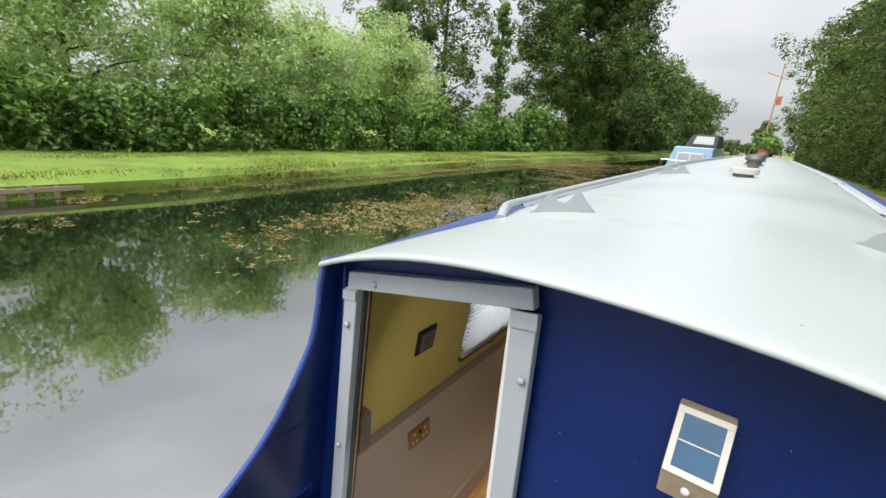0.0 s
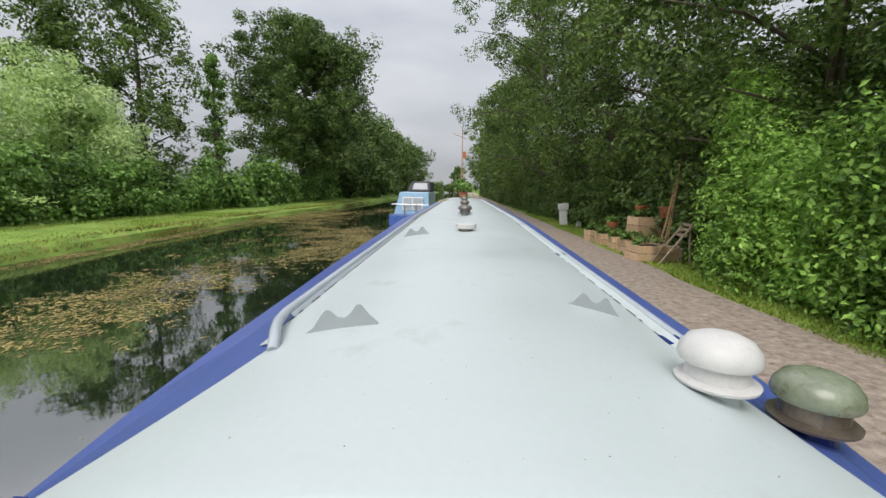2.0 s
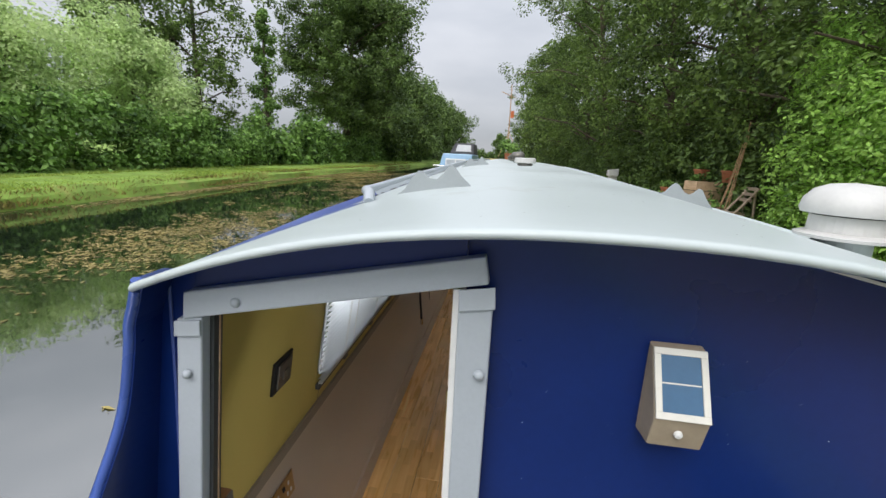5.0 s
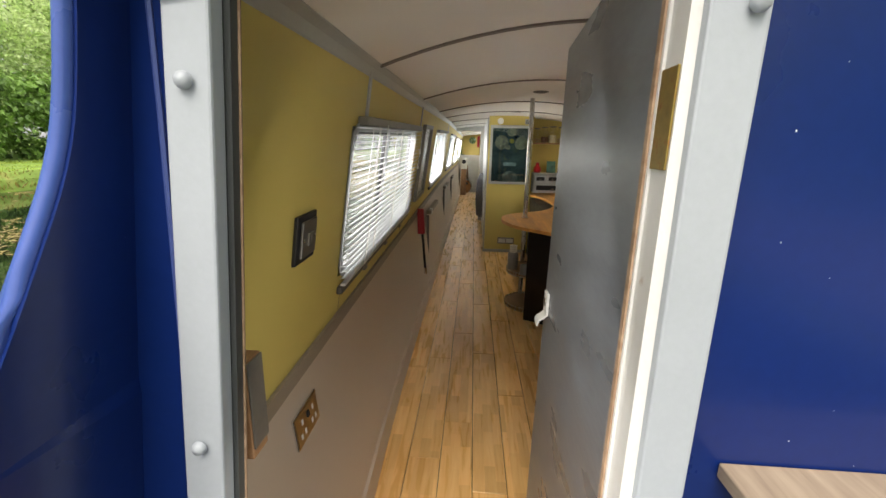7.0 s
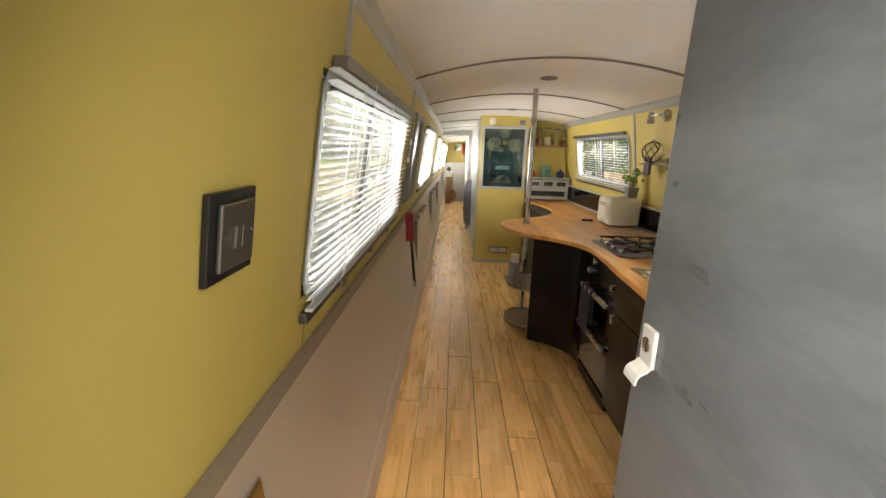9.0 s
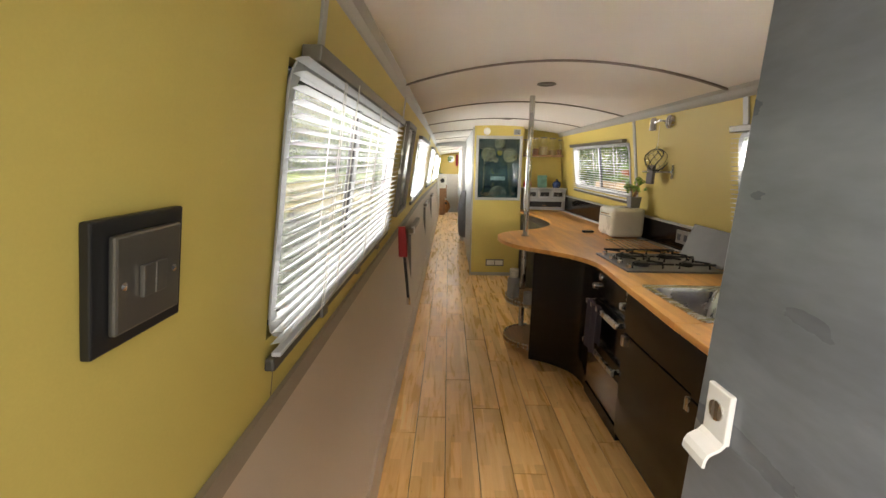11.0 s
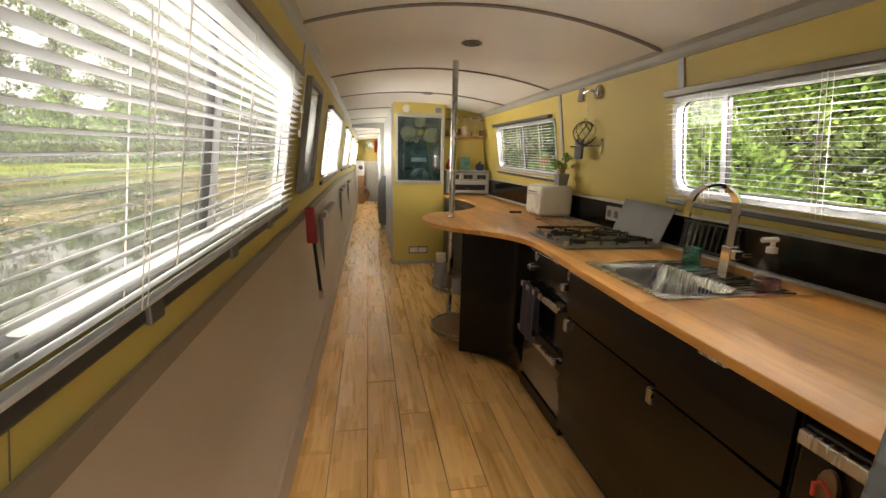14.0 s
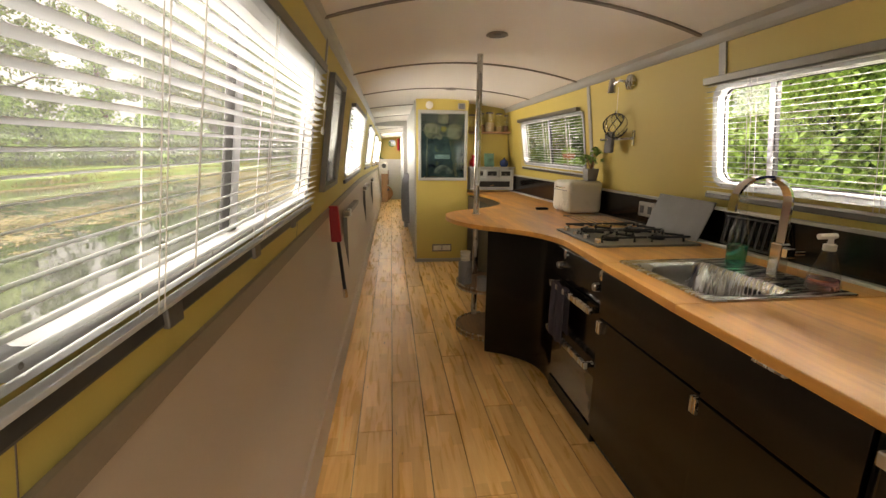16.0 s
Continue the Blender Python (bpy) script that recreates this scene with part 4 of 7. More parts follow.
def blind(at, y0, y1, z0, z1, s, tilt=7, pitch=0.0245, label="white venetian blind let down over the cabin window", rail=True, full=True, drop=0.0):
    """Pelmet, slats, ladder cords, pull cord and bottom bar."""
    b = thing("venetian_blind", label, "blind", "window blinds", at=at(y0, z1, 0.02))
    part("pelmet", hexa([at(y0 + 0.05, z1 + 0.002, 0.002), at(y1 + 0.04, z1 + 0.002, 0.002), at(y1 + 0.04, z1 + 0.002, 0.042), at(y0 + 0.05, z1 + 0.002, 0.042),
                         at(y0 + 0.05, z1 + 0.034, 0.002), at(y1 + 0.04, z1 + 0.034, 0.002), at(y1 + 0.04, z1 + 0.034, 0.042), at(y0 + 0.05, z1 + 0.034, 0.042)], 0.003), M_DULLSTEEL, b, "dull grey metal head rail")
    if rail:
        part("bottom_rail", hexa([at(y0 - 0.008, z0 - 0.066, 0.003), at(y1 + 0.04, z0 - 0.066, 0.003), at(y1 + 0.04, z0 - 0.066, 0.028), at(y0 - 0.008, z0 - 0.066, 0.028),
                                  at(y0 - 0.008, z0 - 0.036, 0.003), at(y1 + 0.04, z0 - 0.036, 0.003), at(y1 + 0.04, z0 - 0.036, 0.022), at(y0 - 0.008, z0 - 0.036, 0.022)], 0.006), M_RAIL, b, "dark grey holding-down rail")
    n = int((z1 - z0 + 0.03 - drop) / pitch)
    mesh = None
    for k in range(n):
        z = z1 - 0.005 - k * pitch
        c = at(0, z, 0.028)
        if mesh is None:
            ct, st = math.cos(radians(tilt)), math.sin(radians(tilt))
            prof = [(-0.0125, -0.0006), (-0.006, 0.0003), (0.0, 0.0006), (0.006, 0.0003), (0.0125, -0.0006)]
            ra, rb = rise(y0), rise(y1)
            rows = [[(-s * (u * ct - h * st), y0 - 0.016, u * st + h * ct + ra) for u, h in prof], [(-s * (u * ct - h * st), y1 + 0.03, u * st + h * ct + rb) for u, h in prof]]
            bm = thick(grid_mesh(rows), 0.0006, (0, 0, 1))
            mesh = bpy.data.meshes.new("slat")
            bm.to_mesh(mesh)
            bm.free()
            mesh.materials.append(M_SLAT)
        ob = new("slat", mesh)
        ob.location = (c.x, 0, z)
        ob.parent = b
        ob.matrix_parent_inverse = Matrix.Translation(-b.location)
    zb = z1 - 0.005 - n * pitch
    part("bottom_bar", hexa([at(y0 - 0.012, zb - 0.006, 0.018), at(y1 + 0.012, zb - 0.006, 0.018), at(y1 + 0.012, zb - 0.006, 0.038), at(y0 - 0.012, zb - 0.006, 0.038),
                             at(y0 - 0.012, zb + 0.004, 0.018), at(y1 + 0.012, zb + 0.004, 0.018), at(y1 + 0.012, zb + 0.004, 0.038), at(y0 - 0.012, zb + 0.004, 0.038)], 0.002), M_SLAT, b)
    if full:
        for f in (0.16, 0.5, 0.84):
            y = y0 + (y1 - y0) * f
            for d in (0.015, 0.041):
                part("ladder_cord", tube([at(y, z1, d), at(y, zb, d)], 0.0012, 5), M_CORD, b)
            part("ladder_cord", tube([at(y + 0.018, z1, 0.041), at(y + 0.018, zb, 0.041)], 0.0011, 5), M_CORD, b)
    return b


for i, (y0, y1, z0, z1) in enumerate(LEFT_WIN):
    window("window_%d" % (i + 1), on_left, y0, y1, z0, z1, 0.45, pane_glass=M_HAZY)
    bl = blind(on_left, y0, y1, z0, z1, -1, tilt=10, full=i < 2)
    if i == 0:
        part("pull_cord", tube([on_left(y1 + 0.01, 1.655, 0.05), on_left(y1 + 0.012, 1.40, 0.05)], 0.0014, 5), M_CORD, bl)
        part("acorn", lathe([(0.002, 0.03), (0.006, 0.02), (0.0075, 0.0), (0.003, -0.004)], on_left(y1 + 0.01, 1.49, 0.05), 10), M_CORD, bl)
        part("acorn", lathe([(0.002, 0.03), (0.006, 0.02), (0.0075, 0.0), (0.003, -0.004)], on_left(y1 + 0.012, 1.385, 0.05), 10), M_CORD, bl)
        part("tilt_wand", tube([on_left(y0 + 0.36, 1.655, 0.05), on_left(y0 + 0.35, 1.12, 0.05)], 0.0016, 6), M_CORD, bl)
        for yb in (y0 + 0.3, y0 + 0.75, y0 + 1.2):
            part("rail_clip", boxes((-side_x(1.03) + 0.024, -side_x(1.03) + 0.036, yb, yb + 0.05, 1.03 + rise(yb), 1.07 + rise(yb)), bevel=0.003), M_DULLSTEEL, bl)
for i, (y0, y1, z0, z1) in enumerate(RIGHT_WIN):
    window("window_%d" % (i + 6), on_right, y0, y1, z0, z1, 0.81 if i == 0 else 0.5, 0.013)
    blind(on_right, y0, y1, z0, z1, 1, tilt=-3, full=True, label="white venetian blind with slats open over the kitchen")

# ---- left wall fittings ----
def wall_box(at, y0, y1, z0, z1, d0, d1, bevel=0.002):
    return hexa([at(y0, z0, d0), at(y1, z0, d0), at(y1, z0, d1), at(y0, z0, d1), at(y0, z1, d0), at(y1, z1, d0), at(y1, z1, d1), at(y0, z1, d1)], bevel)


sw = thing("light_switch", "brushed steel light switch on a black surround", "light switch", at=on_left(0.57, 1.33, 0.0))
zo = -rise(0.57)
part("surround", wall_box(on_left, 0.508, 0.638, 1.255 + zo, 1.387 + zo, 0.001, 0.012), M_BLACKMATT, sw, "black plastic surround")
plate = part("plate", wall_box(on_left, 0.526, 0.622, 1.271 + zo, 1.371 + zo, 0.0125, 0.021, 0.003), M_SATIN, sw, "brushed steel plate")
for a in (0.5565, 0.5745):
    part("rocker", wall_box(on_left, a, a + 0.017, 1.302 + zo, 1.336 + zo, 0.0212, 0.0265, 0.001), M_SATIN, plate)
for a in (0.537, 0.611):
    part("screw", lathe([(0.0045, 0.0), (0.0, 0.002)], on_left(a, 1.32 + zo, 0.0212), 10, "x"), M_CHROME, plate)

so = thing("wall_socket", "brass twin wall socket with white switches", "socket", at=on_left(0.65, 0.68, 0.0))
zo = -rise(0.65)
part("plate", wall_box(on_left, 0.565, 0.742, 0.637 + zo, 0.745 + zo, 0.002, 0.010, 0.002), M_CHROME, so, "polished plate edge")
face = part("face", wall_box(on_left, 0.571, 0.736, 0.643 + zo, 0.739 + zo, 0.0105, 0.0125, 0.001), material("brass_plate", (0.50, 0.33, 0.14), 0.35, metal=0.85, vary=0.1), so, "brass face")
for c in (0.612, 0.695):
    for dy, dz in ((0.0, 0.02), (-0.016, -0.02), (0.012, -0.02)):
        part("pin_cover", wall_box(on_left, c + dy - 0.006, c + dy + 0.006, 0.69 + dz - 0.009 + zo, 0.69 + dz + 0.009 + zo, 0.0127, 0.0145, 0.001), M_WHITE, face)
part("rocker", wall_box(on_left, 0.646, 0.661, 0.702 + zo, 0.722 + zo, 0.0127, 0.0185, 0.001), M_BLACKMATT, face)

lb = thing("lock_keep", "brown wooden lock block with a steel plate", "lock", at=(-0.92, 0.115, 1.03))
part("block", boxes((-0.945, -0.858, 0.0900, 0.140, 1.03, 1.215), bevel=0.002), M_BROWNWOOD, lb)
part("strike_plate", boxes((-0.8575, -0.854, 0.0915, 0.139, 1.05, 1.213), bevel=0.001), M_DULLSTEEL, lb, "dull steel strike plate")

# open joints between the boards under the first window
for y in (0.995, 2.385):
    tagged(part("wall_joint", wall_box(on_left, y - 0.0008, y + 0.0008, 0.948, 1.03, 0.0005, 0.0016, 0), M_RIB), "thin open joint between yellow wall boards", "joint", "wall joints", "structure")

# framed picture between the windows
fp = thing("framed_print", "narrow grey-framed print leaning on the wall", "picture", at=on_left(3.2, 1.1, 0.02))
y0, y1, z0, z1 = 2.86, 3.42, 1.09, 1.70
for a in ((y0, y1, z1 - 0.03, z1), (y0, y1, z0, z0 + 0.03), (y0, y0 + 0.03, z0 + 0.03, z1 - 0.03), (y1 - 0.03, y1, z0 + 0.03, z1 - 0.03)):
    part("frame_rail", wall_box(on_left, *a, 0.005, 0.035, 0.002), M_DULLSTEEL, fp)
part("mount", wall_box(on_left, y0 + 0.031, y1 - 0.031, z0 + 0.031, z1 - 0.031, 0.006, 0.014, 0), material("print_paper", (0.42, 0.42, 0.42), 0.3, vary=0.5, scale=3.5), fp)
part("glazing", wall_box(on_left, y0 + 0.031, y1 - 0.031, z0 + 0.031, z1 - 0.031, 0.018, 0.020, 0), M_CLEAR, fp)

# fold-down table leaves against the wall and the red-handled pole
for y0, y1, z0, z1, lab in ((4.08, 5.1, 0.10, 0.82, "white folding table leaf folded against the wall"), (6.6, 7.5, 0.22, 0.86, "white folding table leaf folded against the wall"), (8.9, 9.6, 0.22, 0.86, "white folding table leaf folded against the wall")):
    tb = thing("folding_table", lab, "table", "folded tables", at=(-0.99, y0, z0))
    part("leaf", boxes((-0.998, -0.97, y0, y1, z0, z1), bevel=0.004), M_BEIGE, tb)
    part("edge", boxes((-1.0, -0.968, y0 - 0.012, y0 - 0.0005, z0, z1), bevel=0.002), M_DULLSTEEL, tb, "grey metal edge strip")
    part("batten", boxes((-1.0, -0.95, y0, y1, z1 + 0.01, z1 + 0.05), bevel=0.004), M_TRIM, tb)
    part("top_catch", boxes((-0.975, -0.945, y0 + 0.1, y0 + 0.14, z1 - 0.005, z1 + 0.06), bevel=0.004), M_WHITE, tb)
pole = thing("boat_pole", "red-handled dark pole hung on the wall", "tool", at=(-0.95, 3.32, 0.37))
part("handle", hexa([(-0.997, 3.30, 0.762), (-0.930, 3.30, 0.762), (-0.930, 3.36, 0.762), (-0.997, 3.36, 0.762), (-1.004, 3.30, 1.0), (-0.945, 3.30, 1.0), (-0.945, 3.36, 1.0), (-1.004, 3.36, 1.0)], 0.008), M_RED, pole, "red plastic handle")
part("shaft", tube([(-0.955, 3.33, 0.768), (-0.925, 3.33, 0.43)], 0.012, 8), M_BLACKMATT, pole, "dark metal shaft")
part("foot", tube([(-0.925, 3.33, 0.432), (-0.922, 3.33, 0.37)], 0.016, 8), M_CHROME, pole)

# ---- the kitchen ----
TOP = 0.9
edge = smooth_line([(0.247, 2.09), (0.280, 2.45), (0.276, 2.62), (0.21, 2.80), (0.09, 2.95), (-0.05, 3.08), (-0.15, 3.25), (-0.20, 3.45), (-0.185, 3.66), (-0.09, 3.83), (0.07, 3.96), (0.25, 4.10), (0.40, 4.32), (0.50, 4.65), (0.51, 5.0), (0.46, 5.4), (0.37, 5.77)], 5)
SX0, SX1, SY0, SY1 = 0.33, 0.79, 1.615, 2.085
worktop = thing("worktop", "oiled oak worktop curving out round a steel pole", "worktop", at=(0.6, 3.0, 0.86))
part("run", prism([(0.186, 0.74), (0.212, 1.598), (1.0, 1.598), (1.0, 0.74)], "z", 0.872, TOP, 0.003), M_WORKTOP, worktop)
part("run", hexa([(0.214, 1.60, 0.872), (SX0, 1.60, 0.872), (SX0, SY1, 0.872), (0.247, SY1, 0.872), (0.214, 1.60, TOP), (SX0, 1.60, TOP), (SX0, SY1, TOP), (0.247, SY1, TOP)]), M_WORKTOP, worktop)
part("run", boxes((SX1, 1.0, 1.60, SY1, 0.872, TOP), (SX0, SX1, 1.60, SY0, 0.872, TOP)), M_WORKTOP, worktop)
part("curved_run", prism([(0.247, SY1)] + [(p.x, p.y) for p in edge[1:]] + [(0.37, 6.02), (1.0, 6.02), (1.0, SY1)], "z", 0.872, TOP, 0.004), M_WORKTOP, worktop)

# upstand and black splashback
splash = thing("splashback", "black glossy splashback with a grey capping rail", "splashback", at=(0.99, 3.5, 0.91))
part("panel", hexa([(0.992, 0.75, TOP + 0.012), (1.0, 0.75, TOP + 0.012), (1.0, 6.0, TOP + 0.012), (0.992, 6.0, TOP + 0.012), (0.985, 0.75, 1.06), (0.992, 0.75, 1.06), (0.985, 6.0, 1.11), (0.978, 6.0, 1.11)]), M_BLACK, splash)
part("capping", hexa([(0.965, 0.75, 1.061), (0.99, 0.75, 1.061), (0.985, 6.0, 1.111), (0.96, 6.0, 1.111), (0.965, 0.75, 1.075), (0.99, 0.75, 1.075), (0.985, 6.0, 1.125), (0.96, 6.0, 1.125)]), M_CORNICE, splash, "grey painted capping")
part("upstand", boxes((0.962, 0.99, 0.75, 6.0, TOP, TOP + 0.012), bevel=0.002), M_LIGHTGREY, splash, "pale grey sealing strip")
M_PLATE = material("tarnished_steel_plate", (0.16, 0.155, 0.15), 0.5, metal=0.3, vary=0.15, scale=9, fine=200, bump=0.03)
tagged(part("steel_plate", hexa([(0.90, 2.40, 0.912), (0.906, 2.40, 0.912), (0.906, 2.83, 0.912), (0.90, 2.83, 0.912), (0.962, 2.38, 1.11), (0.968, 2.38, 1.11), (0.968, 2.81, 1.12), (0.962, 2.81, 1.12)], 0.001), M_PLATE), "brushed steel plate leaning behind the hob", "metal plate")
so2 = thing("kitchen_socket", "steel twin socket on the black splashback", "socket", at=(0.98, 2.95, 1.0))
p2 = part("plate", boxes((0.974, 0.984, 2.87, 3.03, 0.965, 1.055), bevel=0.002), M_DULLSTEEL, so2)
for c in (2.91, 2.99):
    part("outlet", boxes((0.970, 0.9735, c - 0.018, c + 0.018, 0.985, 1.03), bevel=0.001), M_BLACKMATT, p2)
# black bars built in place of a slatted reflection in the splashback
rack = thing("slat_reflection", "dark bars imitating a slatted reflection on the splashback", "dish rack", at=(0.95, 2.15, 0.95))
for k in range(9):
    part("slat", tube([(0.955, 2.02 + k * 0.035, 0.93), (0.974, 2.02 + k * 0.035, 1.05)], 0.004, 6), M_BLACKMATT, rack)
part("frame", tube([(0.962, 2.0, 0.93), (0.978, 2.0, 1.055), (0.978, 2.32, 1.055), (0.962, 2.32, 0.93), (0.962, 2.0, 0.93)], 0.005, 6), M_BLACKMATT, rack)

# sink with a round-cornered bowl
sink = thing("sink", "square stainless steel inset sink with rounded bowl", "sink", at=(0.56, 1.85, 0.7))


def rr(x0, x1, y0, y1, r, z, n=5):
    return [(p[0], p[1], z) for p in rounded_rect(x0, x1, y0, y1, r, n)]


bx0, bx1, by0, by1 = 0.355, 0.665, 1.645, 2.055
rings = [rr(0.318, 0.835, 1.60, 2.10, 0.02, TOP + 0.001), rr(0.318, 0.835, 1.60, 2.10, 0.02, TOP + 0.006), rr(0.326, 0.827, 1.608, 2.092, 0.018, TOP + 0.007), rr(bx0, bx1, by0, by1, 0.05, TOP + 0.004),
         rr(bx0 + 0.008, bx1 - 0.008, by0 + 0.008, by1 - 0.008, 0.05, TOP - 0.012), rr(bx0 + 0.016, bx1 - 0.016, by0 + 0.016, by1 - 0.016, 0.06, TOP - 0.15), rr(bx0 + 0.05, bx1 - 0.05, by0 + 0.05, by1 - 0.05, 0.05, TOP - 0.17)]
bm = bmesh.new()
vr = [[bm.verts.new(p) for p in r] for r in rings]
for a, b in zip(vr, vr[1:]):
    for k in range(len(a)):
        bm.faces.new((a[k], a[(k + 1) % len(a)], b[(k + 1) % len(a)], b[k]))
bm.faces.new(vr[-1])
part("bowl", bm, M_STEEL, sink, smooth=True)
part("waste", lathe([(0.04, 0.0), (0.042, 0.003), (0.03, 0.004), (0.0, 0.001)], (0.53, 1.85, TOP - 0.1695), 20), M_CHROME, sink)
for k in range(4):
    part("overflow_slot", boxes((0.6465, 0.6495, 1.76 + k * 0.018, 1.768 + k * 0.018, TOP - 0.055, TOP - 0.03)), M_BLACKMATT, sink)
tap = thing("kitchen_tap", "chrome swan-neck kitchen tap with a square base", "tap", at=(0.78, 1.83, TOP))
part("base", boxes((0.72, 0.76, 1.785, 1.825, TOP + 0.007, TOP + 0.13), bevel=0.004), M_CHROME, tap)
neck = [(0.74, 1.805, TOP + 0.13), (0.74, 1.805, TOP + 0.27)] + [(0.74 - 0.075 + 0.075 * math.cos(a), 1.805 + 0.03 * (1 - math.cos(a)), TOP + 0.27 + 0.085 * math.sin(a)) for a in np.linspace(0.2, math.pi, 14)] + [(0.588, 1.866, TOP + 0.235)]
part("swan_neck", ribbon(neck, 0.032, 0.009), M_CHROME, tap, "flat chrome band", smooth=True)
part("lever", boxes((0.7605, 0.80, 1.765, 1.785, TOP + 0.095, TOP + 0.107), (0.725, 0.7605, 1.765, 1.784, TOP + 0.085, TOP + 0.117), bevel=0.002), M_CHROME, tap)

M_GREENSOAP = glass("green_liquid", (0.08, 0.75, 0.55), thin=False, rough=0.05)
M_PINKSOAP = glass("pink_liquid", (0.9, 0.45, 0.5), thin=False, rough=0.05)
sp = thing("spray_bottle", "clear bottle half full of green washing liquid", "bottle", at=(0.70, 2.03, TOP + 0.006))
part("body", lathe([(0.034, 0.0), (0.036, 0.006), (0.036, 0.10), (0.032, 0.14), (0.018, 0.19), (0.013, 0.215), (0.013, 0.225)], (0.725, 1.965, TOP + 0.008), 20), M_CLEAR, sp, smooth=True)
part("liquid", lathe([(0.032, 0.004), (0.0335, 0.008), (0.0335, 0.085)], (0.725, 1.965, TOP + 0.008), 20), M_GREENSOAP, sp, "green washing liquid")
part("nozzle", lathe([(0.014, 0.226), (0.014, 0.245), (0.008, 0.25), (0.006, 0.275)], (0.725, 1.965, TOP + 0.008), 12), M_CLEAR, sp)
part("trigger", tube([(0.725, 1.965, 1.182), (0.685, 1.965, 1.187)], 0.007, 8), M_CLEAR, sp)
pb = thing("soap_dispenser", "conical clear dispenser with pink soap and white pump", "bottle", at=(0.84, 1.63, TOP + 0.006))
part("body", lathe([(0.046, 0.0), (0.048, 0.006), (0.042, 0.04), (0.024, 0.10), (0.016, 0.125)], (0.765, 1.665, TOP + 0.008), 22), M_CLEAR, pb, smooth=True)
part("liquid", lathe([(0.043, 0.004), (0.0435, 0.008), (0.0405, 0.035)], (0.765, 1.665, TOP + 0.008), 22), M_PINKSOAP, pb, "pink liquid soap")
part("collar", lathe([(0.017, 0.126), (0.017, 0.145), (0.008, 0.148), (0.006, 0.172)], (0.765, 1.665, TOP + 0.008), 14), M_WHITE, pb)
part("pump", tube([(0.78, 1.665, TOP + 0.18), (0.725, 1.67, TOP + 0.178)], 0.009, 8), M_WHITE, pb, "white pump head")

# hob
hob = thing("gas_hob", "stainless gas hob with black cast pan supports", "hob", at=(0.62, 2.61, TOP))
part("plate", boxes((0.365, 0.90, 2.36, 2.86, TOP + 0.001, TOP + 0.012), bevel=0.003), M_PLATE, hob)
for cx, cy, r in ((0.50, 2.50, 0.045), (0.50, 2.73, 0.035), (0.76, 2.50, 0.035), (0.76, 2.73, 0.05)):
    br = part("burner", lathe([(r, 0.0), (r, 0.012), (r * 0.8, 0.016), (r * 0.8, 0.022), (0.0, 0.023)], (cx, cy, TOP + 0.012), 18), M_BLACKMATT, hob)
    for a in range(4):
        c, s_ = math.cos(a * math.pi / 2 + 0.78), math.sin(a * math.pi / 2 + 0.78)
        part("pan_support", tube([(cx + c * 0.03, cy + s_ * 0.03, TOP + 0.045), (cx + c * 0.115, cy + s_ * 0.115, TOP + 0.045), (cx + c * 0.12, cy + s_ * 0.12, TOP + 0.014)], 0.006, 6), M_BLACKMATT, br)
for x0, x1 in ((0.41, 0.63), (0.64, 0.86)):
    for y in (2.395, 2.615, 2.835):
        part("grid_bar", tube([(x0, y, TOP + 0.042), (x1, y, TOP + 0.042)], 0.006, 6), M_BLACKMATT, hob)
for k in range(4):
    part("knob", lathe([(0.017, 0.0), (0.016, 0.02), (0.013, 0.024), (0.0, 0.025)], (0.395, 2.42 + k * 0.12, TOP + 0.0125), 16), M_CHROME, hob)

# slatted rack lying behind the hob
trivet = thing("wire_trivet", "chrome wire cooling rack lying on the worktop", "rack", at=(0.72, 3.15, TOP))
for k in range(9):
    part("wire", tube([(0.60 + 0.04 * k, 2.92, TOP + 0.018), (0.64 + 0.04 * k, 3.40, TOP + 0.018)], 0.004, 6), M_CHROME, trivet)
for y in (2.93, 3.39):
    part("cross_bar", tube([(0.59 + 0.04 * (y - 2.92) / 0.48, y, TOP + 0.012), (0.97, y, TOP + 0.012)], 0.006, 6), M_CHROME, trivet)

# breadmaker-like cream appliance
bread = thing("bread_bin", "cream enamel bread bin with rounded corners", "bread bin", at=(0.86, 3.7, TOP))
part("body", boxes((0.70, 0.965, 3.48, 3.79, TOP + 0.02, TOP + 0.255), bevel=0.03, seg=4), M_CREAM, bread, smooth=False)
part("lid_seam", boxes((0.6985, 0.702, 3.52, 3.76, TOP + 0.18, TOP + 0.186)), M_GREY, bread)
part("handle", tube([(0.702, 3.56, TOP + 0.205), (0.688, 3.57, TOP + 0.203), (0.688, 3.70, TOP + 0.203), (0.702, 3.71, TOP + 0.205)], 0.005, 8), M_CHROME, bread)
for x in (0.74, 0.93):
    for y in (3.51, 3.76):
        part("foot", lathe([(0.008, 0.0), (0.007, 0.024)], (x, y, TOP), 10), M_CHROME, bread)
rem = tagged(part("remote_control", boxes((0.60, 0.70, 3.86, 3.90, TOP, TOP + 0.018), bevel=0.005), M_BLACKMATT), "dark remote control lying on the worktop", "remote control")

